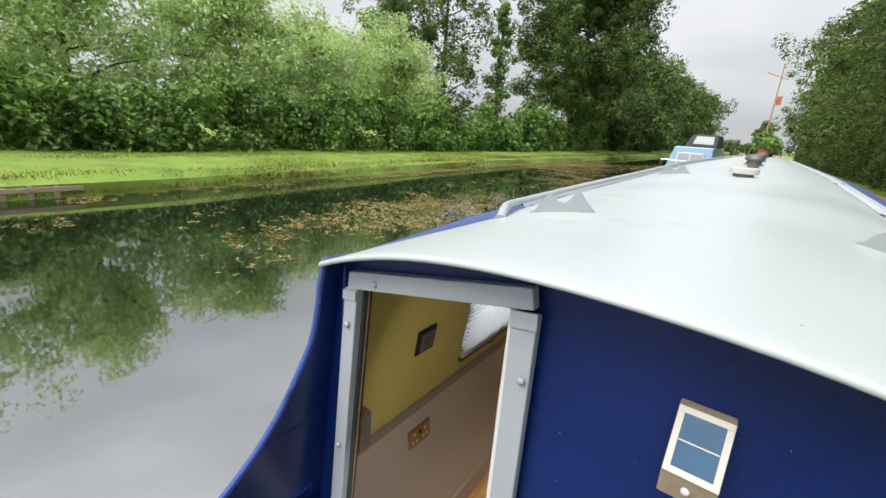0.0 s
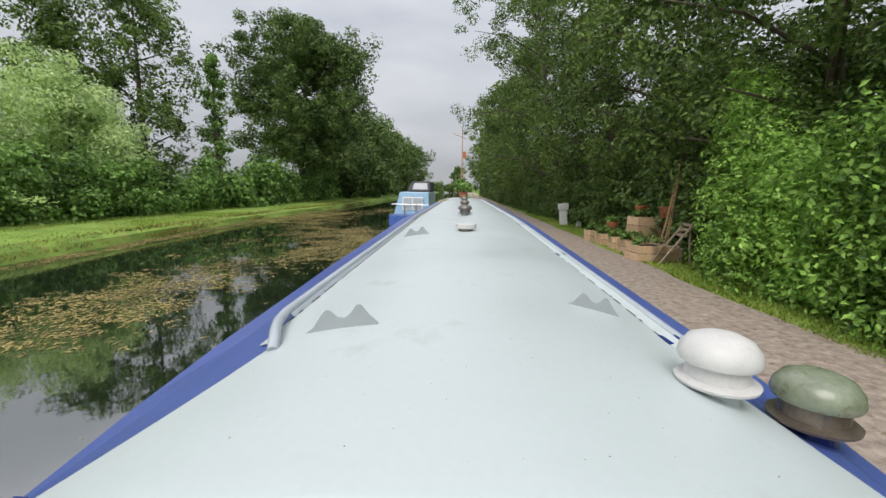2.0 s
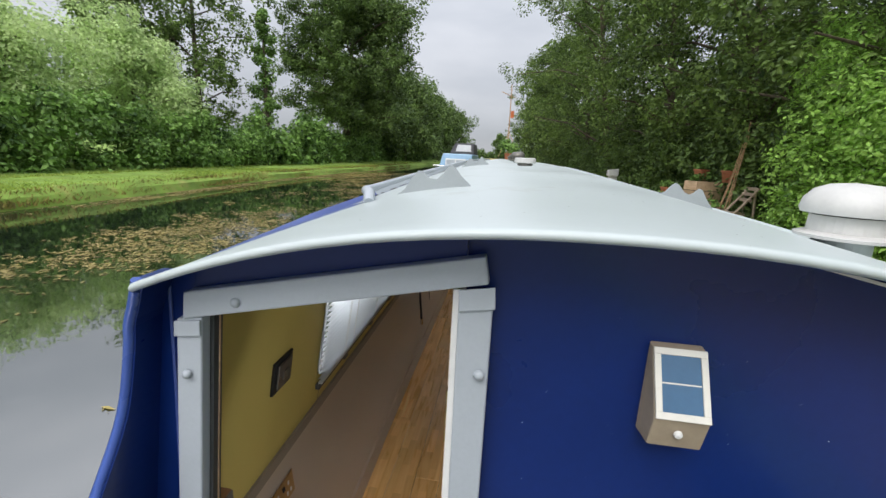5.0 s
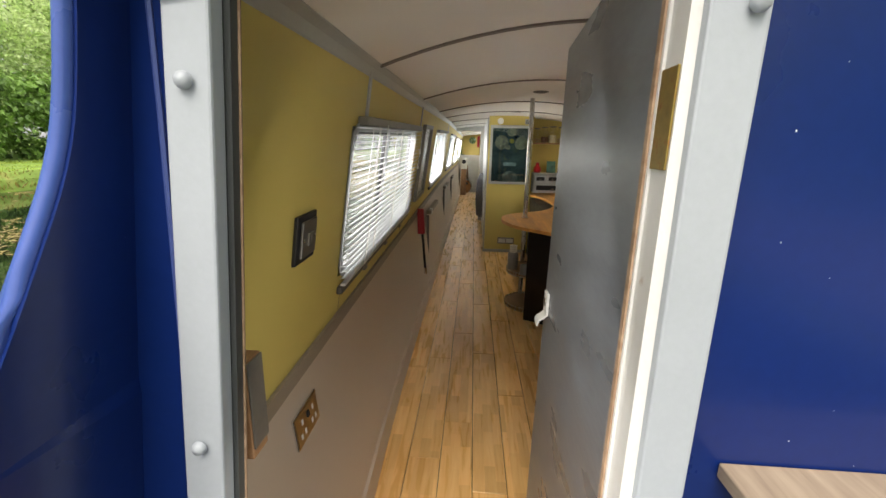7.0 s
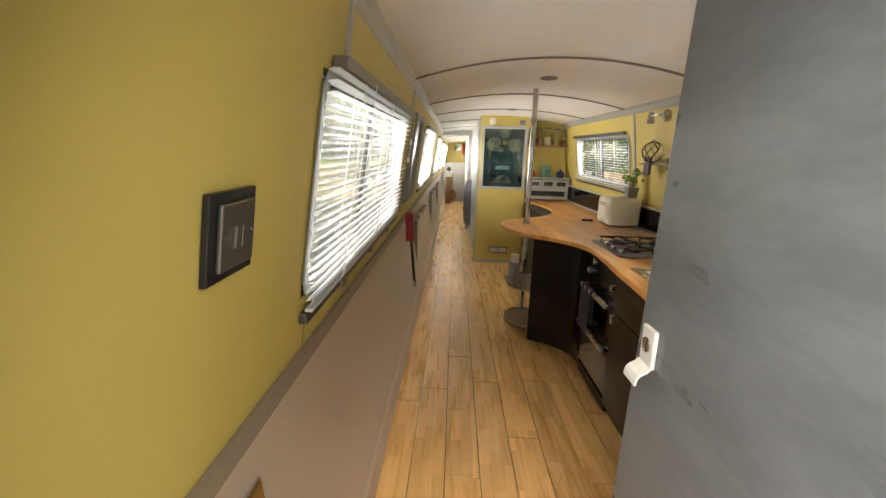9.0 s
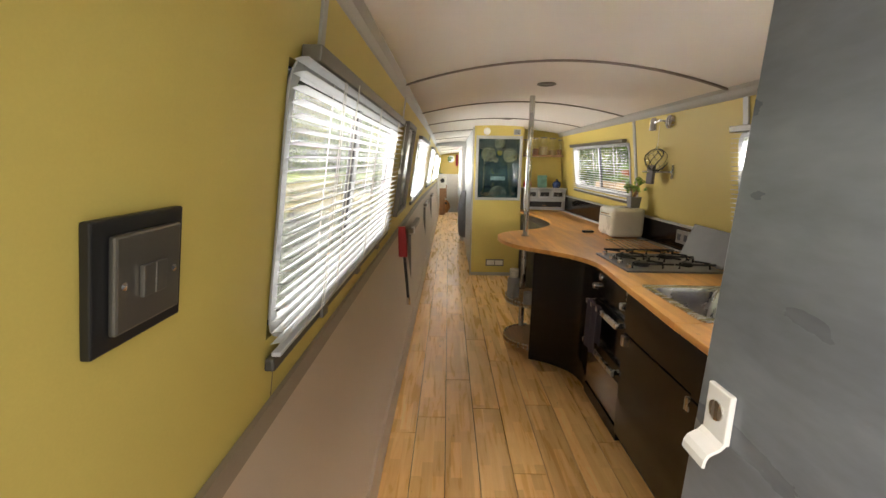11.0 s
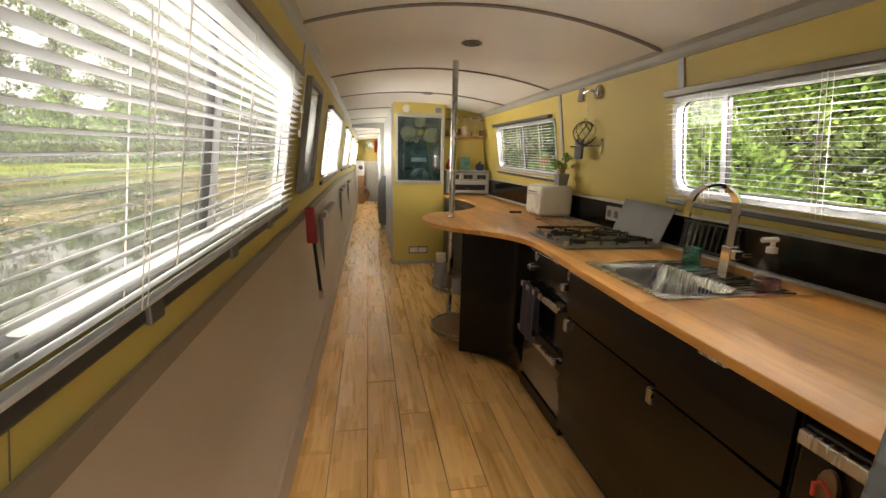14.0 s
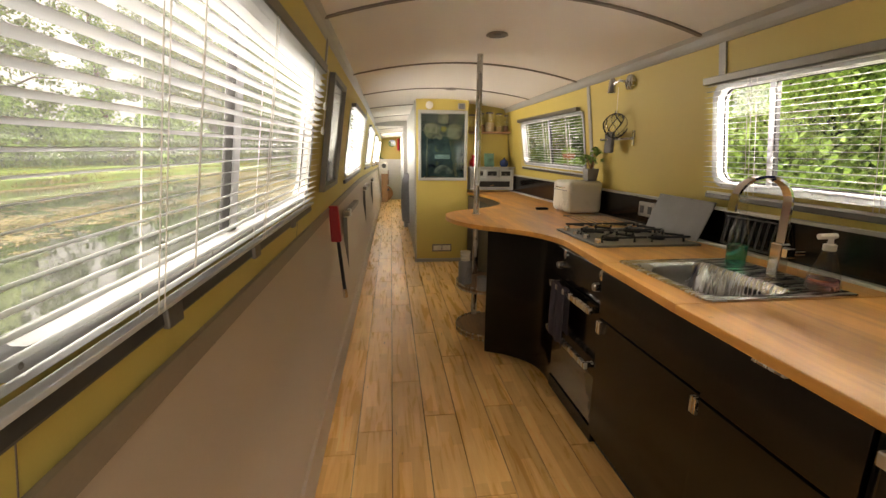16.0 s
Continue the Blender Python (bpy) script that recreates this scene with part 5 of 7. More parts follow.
rngk = np.random.default_rng(3)
jade = thing("potted_plant", "small jade plant in a grey square pot", "plant", at=(0.9, 3.55, TOP + 0.255))
part("pot", hexa([(0.855, 3.52, 1.157), (0.925, 3.52, 1.157), (0.925, 3.59, 1.157), (0.855, 3.59, 1.157), (0.845, 3.51, 1.245), (0.935, 3.51, 1.245), (0.935, 3.60, 1.245), (0.845, 3.60, 1.245)], 0.003), M_GREY, jade, "grey square pot")
bm = bmesh.new()
tips = []
for k in range(9):
    a = k * 2.4
    tip = Vector((0.89 + 0.04 * math.cos(a), 3.555 + 0.04 * math.sin(a), 1.30 + 0.05 * (k % 3) * 0.6))
    tube([(0.89, 3.555, 1.235), tip], 0.004, 5, bm, 0.5)
    tips += [tuple(tip + Vector(rngk.normal(size=3) * 0.014)) for _ in range(3)]
part("stems", bm, M_BROWNWOOD, jade)
foliage_later = [(jade, tips, 0.018, 9, 0.012)]

# base cabinets: each unit a thing, faces in black gloss
FACE = 0.252
PLINTH = 0.115


def unit(label, y0, y1, fronts, handles, FACE):
    u = thing("base_cabinet", label, "cabinet", "kitchen cabinets", at=(0.6, (y0 + y1) / 2, 0.0))
    part("carcass", boxes((FACE + 0.02, 0.96, y0, y1, PLINTH, 0.70 if y0 > 1.3 and y0 < 2.0 else 0.86)), M_BLACKMATT, u)
    fr = []
    for z0, z1 in fronts:
        fr.append(part("drawer_front", boxes((FACE, FACE + 0.018, y0 + 0.002, y1 - 0.002, z0, z1), bevel=0.002), M_BLACK, u))
    for k, b in handles:
        part("handle", boxes(b, bevel=0.0015), M_STEEL, fr[k], "short brushed steel pull")
    return u


unit("black gloss cabinet with steel edge pulls", 1.10, 1.497, [(0.125, 0.657), (0.665, 0.858)], [(1, (0.226, 0.2425, 1.26, 1.345, 0.853, 0.86))], 0.243)
unit("black gloss cabinet with steel edge pulls under the sink", 1.500, 2.105, [(0.118, 0.657), (0.665, 0.858)], [(0, (0.244, 0.2595, 1.505, 1.53, 0.60, 0.65)), (0, (0.244, 0.2595, 2.06, 2.09, 0.60, 0.65))], 0.260)
tagged(part("plinth", boxes((0.335, 0.355, 0.75, 2.63, 0.0, PLINTH - 0.003)), M_BLACKMATT), "black recessed plinth under the kitchen cabinets", "plinth")

FACE = 0.29
oven = thing("oven", "black built-in oven with steel bar handles", "oven", at=(0.6, 2.37, 0.12))
part("body", boxes((FACE + 0.02, 0.9, 2.11, 2.63, 0.05, 0.86)), M_BLACKMATT, oven)
part("control_panel", boxes((FACE - 0.004, FACE + 0.018, 2.115, 2.625, 0.70, 0.858), bevel=0.002), M_BLACK, oven)
od = part("oven_door", boxes((FACE - 0.006, FACE + 0.018, 2.115, 2.625, 0.36, 0.694), bevel=0.003), M_BLACK, oven, "black glass oven door")
ld = part("lower_door", boxes((FACE - 0.006, FACE + 0.018, 2.115, 2.625, 0.125, 0.354), bevel=0.003), material("smoked_oven_glass", (0.10, 0.075, 0.05), 0.12, vary=0.1, bump=0.0, coat=0.5), oven, "smoked glass lower door")
part("drawer_lip", boxes((FACE - 0.012, FACE + 0.018, 2.115, 2.625, 0.05, 0.118), bevel=0.002), M_BLACK, oven)
for z, d in ((0.655, od), (0.40, od)):
    part("handle", boxes((0.233, 0.251, 2.14, 2.60, z, z + 0.028), bevel=0.003), M_STEEL, d, "steel bar handle")
    for y in (2.15, 2.575):
        part("handle_bracket", boxes((0.2511, 0.2835, y, y + 0.018, z + 0.002, z + 0.026), bevel=0.001), M_STEEL, d)
for y in (2.17, 2.56):
    part("knob", lathe([(0.02, 0.0), (0.019, -0.022), (0.015, -0.026), (0.0, -0.027)], (FACE - 0.0045, y, 0.77), 18, "x"), M_STEEL, oven, "steel control knob", smooth=False)
for y in (2.17, 2.56):
    part("dial", lathe([(0.024, 0.0), (0.024, -0.006), (0.0, -0.008)], (FACE - 0.0045, y - 0.03, 0.83), 18, "x"), M_CHROME, oven, "round chrome dial")
towel = thing("tea_towel", "dark purple towel hung over the oven handle", "towel", at=(0.2, 2.45, 0.6))
rows = []
for k, (dx, z) in enumerate(((0.252, 0.46), (0.2535, 0.60), (0.2535, 0.685), (0.242, 0.692), (0.231, 0.685), (0.228, 0.60), (0.225, 0.50), (0.226, 0.40))):
    rows.append([(dx - 0.006 * math.sin(j * 1.3 + k * 0.3) * (1 if k > 3 else 0.1), 2.37 + 0.17 * j / 10, z + 0.006 * math.sin(j * 0.9)) for j in range(11)])
part("cloth", thick(grid_mesh(rows), 0.004), M_TOWEL, towel, smooth=True)

# curved black end panel with a rounded open shelf unit
endu = thing("end_cabinet", "black curved end cabinet with rounded open shelves", "cabinet", at=(0.2, 3.0, 0.0))
pan = smooth_line([(0.295, 2.64), (0.305, 2.76), (0.27, 2.90), (0.15, 3.03), (0.012, 3.105)], 5)
part("curved_panel", thick(grid_mesh([[(p.x, p.y, 0.03), (p.x, p.y, 0.86)] for p in pan]), 0.018, (0.7, 0.6, 0)), M_BLACK, endu, smooth=True)
part("end_panel", prism([(0.012, 3.107), (0.03, 3.10), (0.36, 3.62), (0.345, 3.63)], "z", 0.03, 0.86), M_BLACK, endu)
part("back", boxes((0.36, 0.96, 2.7, 5.7, 0.0, 0.86)), M_BLACKMATT, endu)
for z in (0.10, 0.43):
    cx, cy, r = 0.095, 3.36, 0.24
    arc = [(cx + r * math.cos(a), cy + r * math.sin(a)) for a in np.linspace(radians(252), radians(92), 18)]
    part("shelf", prism([(0.018, 3.11), *arc, (0.33, 3.60)], "z", z, z + 0.018), M_BROWNWOOD, endu, "brown wooden shelf")
    lipb = grid_mesh([[(x, y, z - 0.012), (x, y, z + 0.03)] for x, y in [(0.018, 3.108)] + arc])
    part("shelf_rail", thick(lipb, 0.004), M_STEEL, endu, "bent steel shelf edging", smooth=True)
pole2 = thing("steel_pole", "polished steel pole from worktop to ceiling", "pole", at=(0.03, 3.58, 0.1))
part("pole", lathe([(0.022, 0.0), (0.022, 1.0), (0.022, ceiling_z(0.03, 3.58) - 0.119)], (0.03, 3.58, 0.119), 16), M_STEEL, pole2, smooth=True)
part("collar", lathe([(0.034, 0.0), (0.034, 0.008), (0.023, 0.012)], (0.03, 3.58, TOP + 0.0005), 18), M_CHROME, pole2)

# things on the shelves
mug = thing("mug", "dark grey mug standing on the steel-edged shelf", "mug", at=(0.0, 3.2, 0.458))
part("cup", lathe([(0.036, 0.0), (0.04, 0.004), (0.04, 0.09), (0.037, 0.09), (0.036, 0.012), (0.0, 0.01)], (0.0, 3.16, 0.449), 20), M_GREY, mug, smooth=True)
part("ear", tube([(0.036, 3.15, 0.535), (0.066, 3.145, 0.525), (0.064, 3.145, 0.49), (0.036, 3.15, 0.48)], 0.006, 8), M_GREY, mug)
stack = thing("cup_stack", "stack of pale cups on a dark jar", "cups", at=(-0.1, 3.3, 0.458))
part("jar", lathe([(0.045, 0.0), (0.048, 0.01), (0.048, 0.15), (0.038, 0.165)], (-0.09, 3.33, 0.449), 20), M_GREY, stack, "dark grey jar", smooth=True)
for k in range(3):
    part("cup", lathe([(0.032, 0.166 + k * 0.022), (0.037, 0.186 + k * 0.022)], (-0.09, 3.33, 0.449), 18), M_CREAM, stack)
jug = thing("glass_jug", "clear glass jug on the rounded shelf", "jug", at=(-0.11, 3.2, 0.458))
part("body", lathe([(0.03, 0.0), (0.04, 0.02), (0.038, 0.08), (0.024, 0.12), (0.028, 0.135)], (-0.075, 3.215, 0.449), 18), M_CLEAR, jug, smooth=True)

# fridge with a bar handle, bottle opener and flip-flop magnet
FACE = 0.235
fridge = thing("fridge", "black fridge with a steel top handle", "fridge", at=(0.6, 0.8, 0.0))
part("body", boxes((FACE + 0.04, 0.96, 0.76, 1.085, 0.02, 0.85)), M_BLACKMATT, fridge)
part("fridge_door", boxes((FACE + 0.002, FACE + 0.038, 0.76, 1.08, 0.05, 0.835), bevel=0.006), M_BLACK, fridge)
part("handle", boxes((FACE - 0.014, FACE + 0.0015, 0.765, 1.078, 0.795, 0.825), bevel=0.004), M_STEEL, fridge, "steel bar handle")
mag = thing("flip_flop_magnet", "brown flip-flop bottle opener with a red strap", "magnet", at=(0.25, 0.98, 0.7))
sole = [(1.015 + 0.017 * math.cos(a) * (1 + 0.15 * math.sin(a)), 0.735 + 0.045 * math.sin(a)) for a in np.linspace(0, 2 * math.pi, 24, endpoint=False)]
part("sole", prism(sole, "x", FACE - 0.010, FACE + 0.001, 0.002), material("brown_rubber", (0.25, 0.13, 0.07), 0.6), mag, "brown rubber sole")
part("strap", tube([(FACE - 0.012, 0.998, 0.715), (FACE - 0.02, 1.002, 0.745), (FACE - 0.022, 1.015, 0.758), (FACE - 0.02, 1.028, 0.745), (FACE - 0.012, 1.032, 0.715)], 0.004, 8), material("coral_strap", (0.75, 0.09, 0.07), 0.5), mag, "coral red strap")
part("opener", tube([(FACE - 0.006, 1.015 + 0.014 * math.cos(a), 0.675 + 0.016 * math.sin(a)) for a in np.linspace(0, 6.28, 18)], 0.0035, 8), M_CHROME, mag, "chrome opener ring")
op = thing("toaster", "polished chrome toaster in front of the fridge", "toaster", at=(0.22, 1.0, 0.5))
part("body", boxes((0.20, FACE - 0.001, 0.90, 1.07, 0.56, 0.655), bevel=0.02, seg=3), M_CHROME, op, smooth=False)
part("tray", boxes((0.17, FACE - 0.001, 0.88, 1.07, 0.53, 0.553), bevel=0.006), M_CHROME, op)

# kitchen end: shelf, jars, little chest, ornaments
sh = tagged(part("wall_shelf", boxes((0.365, 0.90, 5.80, 6.028, 1.63, 1.65), bevel=0.003), M_BROWNWOOD), "brown shelf high on the kitchen end wall", "shelf")
for k, (x, h, r) in enumerate(((0.425, 0.19, 0.052), (0.535, 0.21, 0.055), (0.65, 0.22, 0.06), (0.77, 0.21, 0.056), (0.865, 0.19, 0.034))):
    jar = thing("storage_jar", "clear glass storage jar on the shelf", "jar", "shelf jars", at=(x, 5.9, 1.65))
    part("glass_body", lathe([(r, 0.0), (r, h * 0.75), (r * 0.75, h * 0.9), (r * 0.75, h)], (x, 5.9, 1.651), 16), M_CLEAR, jar, smooth=True)
    part("contents", lathe([(r * 0.93, 0.004), (r * 0.93, h * (0.3 + 0.1 * (k % 3)))], (x, 5.9, 1.651), 16), material("dry_food", ((0.4, 0.28, 0.12), (0.2, 0.1, 0.05), (0.5, 0.42, 0.25))[k % 3], 0.8, scale=60), jar, "dry food")
    part("lid", lathe([(r * 0.78, h + 0.0005), (r * 0.78, h + 0.015)], (x, 5.9, 1.651), 16), M_DULLSTEEL, jar, "metal lid")
chest = thing("drawer_chest", "pale grey chest of small glass-fronted drawers", "drawers", at=(0.68, 5.9, 0.92))
cz0, cz1 = 0.925, 1.20
for panel_box in ((0.40, 0.965, 5.80, 6.02, cz0, cz0 + 0.015), (0.40, 0.415, 5.80, 6.02, cz0 + 0.0155, cz1 - 0.001), (0.95, 0.965, 5.80, 6.02, cz0 + 0.0155, cz1 - 0.001), (0.4155, 0.9495, 6.0, 6.02, cz0 + 0.0155, cz1 - 0.001), (0.4155, 0.9495, 5.80, 5.9995, 1.06, 1.075)):
    part("case_panel", boxes(panel_box), M_LIGHTGREY, chest)
part("top", boxes((0.385, 0.975, 5.785, 6.02, cz1 + 0.0005, cz1 + 0.015), bevel=0.003), M_LIGHTGREY, chest)
for k in range(3):
    x0 = 0.42 + k * 0.178
    d = part("drawer", boxes((x0, x0 + 0.168, 5.795, 5.84, 1.08, 1.18), bevel=0.004), M_LIGHTGREY, chest)
    part("drawer_window", boxes((x0 + 0.025, x0 + 0.143, 5.792, 5.7945, 1.105, 1.16)), M_BLACKMATT, d)
    part("pull", lathe([(0.009, 0.0), (0.009, -0.012)], (x0 + 0.084, 5.7915, 1.12), 8, "y"), M_DULLSTEEL, d)
d = part("drawer", boxes((0.42, 0.945, 5.795, 5.84, 0.945, 1.055), bevel=0.004), M_LIGHTGREY, chest)
part("drawer_window", boxes((0.45, 0.915, 5.792, 5.7945, 0.965, 1.035)), M_BLACKMATT, d)
part("pull", tube([(0.66, 5.79, 0.99), (0.66, 5.78, 0.985), (0.70, 5.78, 0.985), (0.70, 5.79, 0.99)], 0.004, 6), M_CHROME, d)
orn = thing("red_ornament", "red glazed ornament on the drawer chest", "ornament", at=(0.46, 5.9, 1.216))
part("body", lathe([(0.04, 0.0), (0.06, 0.03), (0.05, 0.08), (0.025, 0.11), (0.03, 0.14), (0.0, 0.155)], (0.46, 5.9, 1.217), 16), M_RED, orn, smooth=True)
card = thing("green_card", "small green picture card standing on the chest", "picture", at=(0.66, 5.92, 1.216))
part("card", hexa([(0.60, 5.90, 1.217), (0.73, 5.90, 1.217), (0.73, 5.905, 1.217), (0.60, 5.905, 1.217), (0.60, 5.935, 1.385), (0.73, 5.935, 1.385), (0.73, 5.94, 1.385), (0.60, 5.94, 1.385)]), material("green_card", (0.10, 0.24, 0.19), 0.5, vary=0.6, scale=14), card)
kett = thing("blue_pot", "small dark blue lidded pot on the chest", "pot", at=(0.86, 5.9, 1.216))
part("pot", lathe([(0.04, 0.0), (0.058, 0.03), (0.055, 0.07), (0.03, 0.09), (0.012, 0.10), (0.014, 0.115), (0.0, 0.12)], (0.86, 5.9, 1.217), 18), material("blue_glaze", (0.02, 0.04, 0.12), 0.2), kett, smooth=True)

# picture on the partition: night scene with pale moons over blue water
pic = thing("framed_picture", "grey-framed dark picture of pale moons over water", "picture", at=(0.05, PART_Y, 1.05))
x0, x1, z0, z1 = -0.262, 0.345, 1.045, 1.885
for a in ((x0, x1, z1 - 0.04, z1), (x0, x1, z0, z0 + 0.035), (x0, x0 + 0.035, z0 + 0.035, z1 - 0.04), (x1 - 0.035, x1, z0 + 0.035, z1 - 0.04)):
    part("frame_rail", boxes((a[0], a[1], PART_Y - 0.03, PART_Y - 0.002, a[2], a[3]), bevel=0.004), M_CORNICE, pic)
part("canvas", boxes((x0 + 0.034, x1 - 0.034, PART_Y - 0.012, PART_Y - 0.003, z0 + 0.034, z1 - 0.039)), material("dark_teal_print", (0.030, 0.060, 0.062), 0.12, vary=0.9, scale=4.5, fine=22, bump=0.0, coat=0.6, dirt=(0.10, 0.13, 0.05), dirt_at=0.58, dirt_scale=5), pic)
M_MOON = material("pale_moon_print", (0.20, 0.23, 0.17), 0.2, vary=0.9, scale=7, fine=30, bump=0.0, dirt=(0.05, 0.075, 0.06), dirt_at=0.5, dirt_scale=7)
for cx, cz, r in ((0.045, 1.795, 0.068), (-0.095, 1.645, 0.098), (0.185, 1.635, 0.092), (0.0, 1.575, 0.035)):
    part("moon", lathe([(r, 0.0), (r, -0.0015), (r * 0.98, -0.002)], (cx, PART_Y - 0.0122, cz), 28, "y"), M_MOON, pic)
part("waterfall", boxes((-0.06, 0.13, PART_Y - 0.014, PART_Y - 0.0122, 1.31, 1.36)), material("pale_water_print", (0.16, 0.26, 0.28), 0.2, vary=0.7, scale=18, bump=0), pic)
for k, r in enumerate((0.115, 0.09, 0.062)):
    arc = [(0.045 + r * math.cos(a), 1.12 + r * math.sin(a)) for a in np.linspace(0.1, math.pi - 0.1, 16)]
    part("arch", prism(arc + [(0.045 + (q[0] - 0.045) * 0.86, 1.12 + (q[1] - 1.12) * 0.86) for q in reversed(arc)], "y", PART_Y - 0.0138, PART_Y - 0.0122), material("pale_arch_print", (0.15, 0.20, 0.19), 0.2, vary=0.8, scale=18, bump=0), pic)
part("glow", lathe([(0.035, 0.0), (0.035, -0.0012), (0.02, -0.0014)], (0.05, PART_Y - 0.0122, 1.665), 20, "y"), material("olive_glow_print", (0.20, 0.20, 0.04), 0.2, vary=0.5, scale=18, bump=0), pic)
part("glazing", boxes((x0 + 0.034, x1 - 0.034, PART_Y - 0.020, PART_Y - 0.018, z0 + 0.034, z1 - 0.039)), M_CLEAR, pic)
alarm = tagged(part("smoke_alarm", lathe([(0.045, 0.0), (0.045, -0.02), (0.03, -0.032), (0.0, -0.034)], (-0.125, PART_Y - 0.001, 1.94), 20, "y"), M_CREAM), "cream round alarm high on the partition", "smoke alarm")
wv = thing("wall_vent", "grey square vent grille on the partition", "vent", at=(0.27, PART_Y, 1.93))
part("frame", boxes((0.225, 0.315, PART_Y - 0.008, PART_Y - 0.001, 1.90, 1.97), bevel=0.002), M_CORNICE, wv)
for k in range(5):
    part("slat", boxes((0.235, 0.305, PART_Y - 0.012, PART_Y - 0.0085, 1.908 + k * 0.012, 1.914 + k * 0.012)), M_DARKGREY, wv)
lv = thing("low_socket", "steel twin socket low on the partition", "socket", at=(0.04, PART_Y, 0.18))
pl = part("plate", boxes((-0.085, 0.165, PART_Y - 0.010, PART_Y - 0.001, 0.135, 0.232), bevel=0.002), M_DULLSTEEL, lv)
for xa in (-0.07, 0.045):
    part("outlet", boxes((xa, xa + 0.105, PART_Y - 0.0125, PART_Y - 0.0102, 0.152, 0.215), bevel=0.001), M_CREAM, pl)

# ceiling downlights
for y in (3.11, 5.02):
    dl = thing("ceiling_light", "recessed dark round downlight, switched off", "ceiling light", "downlights", at=(0.03, y, ceiling_z(0, y)))
    part("bezel", lathe([(0.062, -0.001), (0.065, -0.006), (0.05, -0.010), (0.047, -0.002)], (0.03, y, ceiling_z(0, y)), 24), M_DULLSTEEL, dl)
    part("lens", lathe([(0.047, -0.001), (0.0, -0.003)], (0.03, y, ceiling_z(0, y)), 24), material("dark_lamp", (0.03, 0.025, 0.02), 0.3), dl)

# spot lamp, hanging glass ball and hook rail on the kitchen wall
spot = thing("wall_spot", "brushed steel wall spotlight above the worktop", "wall lamp", at=on_right(3.2, 1.79, 0.0))
c = on_right(3.14, 1.745, 0.0)
part("rose", lathe([(0.045, -0.001), (0.045, -0.02), (0.03, -0.03), (0.0, -0.031)], c, 20, "x"), M_STEEL, spot, smooth=False)
part("arm", tube([c + Vector((-0.03, 0, 0)), c + Vector((-0.07, 0.02, 0.01)), c + Vector((-0.075, 0.08, 0.0))], 0.008, 8), M_STEEL, spot)
part("head", lathe([(0.012, 0.045), (0.022, 0.03), (0.025, -0.03), (0.028, -0.04), (0.022, -0.04), (0.02, 0.02)], c + Vector((-0.075, 0.10, -0.01)), 16), M_STEEL, spot, smooth=True)
hk2 = thing("towel_hook", "chrome swing arm with a dark cloth on it", "hook", at=on_right(3.16, 1.45, 0))
c = on_right(3.13, 1.405, 0.0)
part("mount", boxes((c.x - 0.012, c.x, c.y - 0.012, c.y + 0.012, c.z - 0.05, c.z + 0.05), bevel=0.003), M_CHROME, hk2)
part("arm", tube([c + Vector((-0.012, 0, 0)), c + Vector((-0.05, 0.10, 0.0)), c + Vector((-0.10, 0.25, 0.0))], 0.008, 8), M_CHROME, hk2)
part("cloth", boxes((c.x - 0.085, c.x - 0.06, c.y + 0.13, c.y + 0.23, c.z - 0.09, c.z + 0.05), bevel=0.01), M_CLOTH, hk2, "dark grey cloth")
ball = thing("glass_ball", "clear glass ball in a dark net", "ornament", at=c + Vector((-0.07, 0.12, 0.05)))
bc = c + Vector((-0.075, 0.115, 0.085))
part("globe", lathe([(0.075 * math.sin(a), -0.075 * math.cos(a)) for a in np.linspace(0, math.pi, 14)], bc, 22), M_CLEAR, ball, smooth=True)
for k in range(9):
    a = 2 * math.pi * k / 9
    part("net_cord", tube([bc + Vector((0.0775 * math.sin(b_) * math.cos(a + b_ * 0.7), 0.0775 * math.sin(b_) * math.sin(a + b_ * 0.7), -0.0775 * math.cos(b_))) for b_ in np.linspace(0.12, 3.0, 12)], 0.0016 + 0.0012 * (k % 3), 5), M_BLACKMATT, ball, "dark net cord")
part("neck", lathe([(0.012, 0.075), (0.012, 0.095), (0.0, 0.097)], bc, 10), M_CHROME, ball)
part("cord", tube([bc + Vector((0, 0, 0.095)), bc + Vector((-0.002, 0, 0.24))], 0.0015, 5), M_CORD, ball)

# far end of the corridor
coat = thing("hanging_coats", "grey coats hanging on the corridor wall", "coat", at=(-0.3, 8.2, 0.3))
rows = [[(-0.29 - w * math.sin(math.pi * j / 8) - 0.012 * math.sin(j * 2.1 + k), 7.9 + 0.5 * j / 8, z) for j in range(9)] for k, (z, w) in enumerate(((1.05, 0.05), (0.95, 0.11), (0.75, 0.13), (0.5, 0.14), (0.25, 0.12), (0.18, 0.1)))]
part("cloth", thick(grid_mesh(rows), 0.01), M_CLOTH, coat, smooth=True)
guitar = thing("acoustic_guitar", "small acoustic guitar leaning in the corner", "guitar", at=(-0.7, 14.3, 0.0))
body = [(-0.70 + (0.13 + 0.02 * math.cos(2 * a)) * math.cos(a), 0.22 + 0.22 * math.sin(a)) for a in np.linspace(0, 2 * math.pi, 28, endpoint=False)]
part("body", prism(body, "y", 14.2, 14.29), wood("guitar_wood", (0.50, 0.24, 0.08), (0.32, 0.13, 0.04), 0.3), guitar)
part("neck", boxes((-0.725, -0.675, 14.2, 14.225, 0.49, 0.95), bevel=0.005), M_BROWNWOOD, guitar)
part("sound_hole", lathe([(0.04, 0.0), (0.0, -0.001)], (-0.70, 14.1985, 0.33), 18, "y"), M_BLACKMATT, guitar)
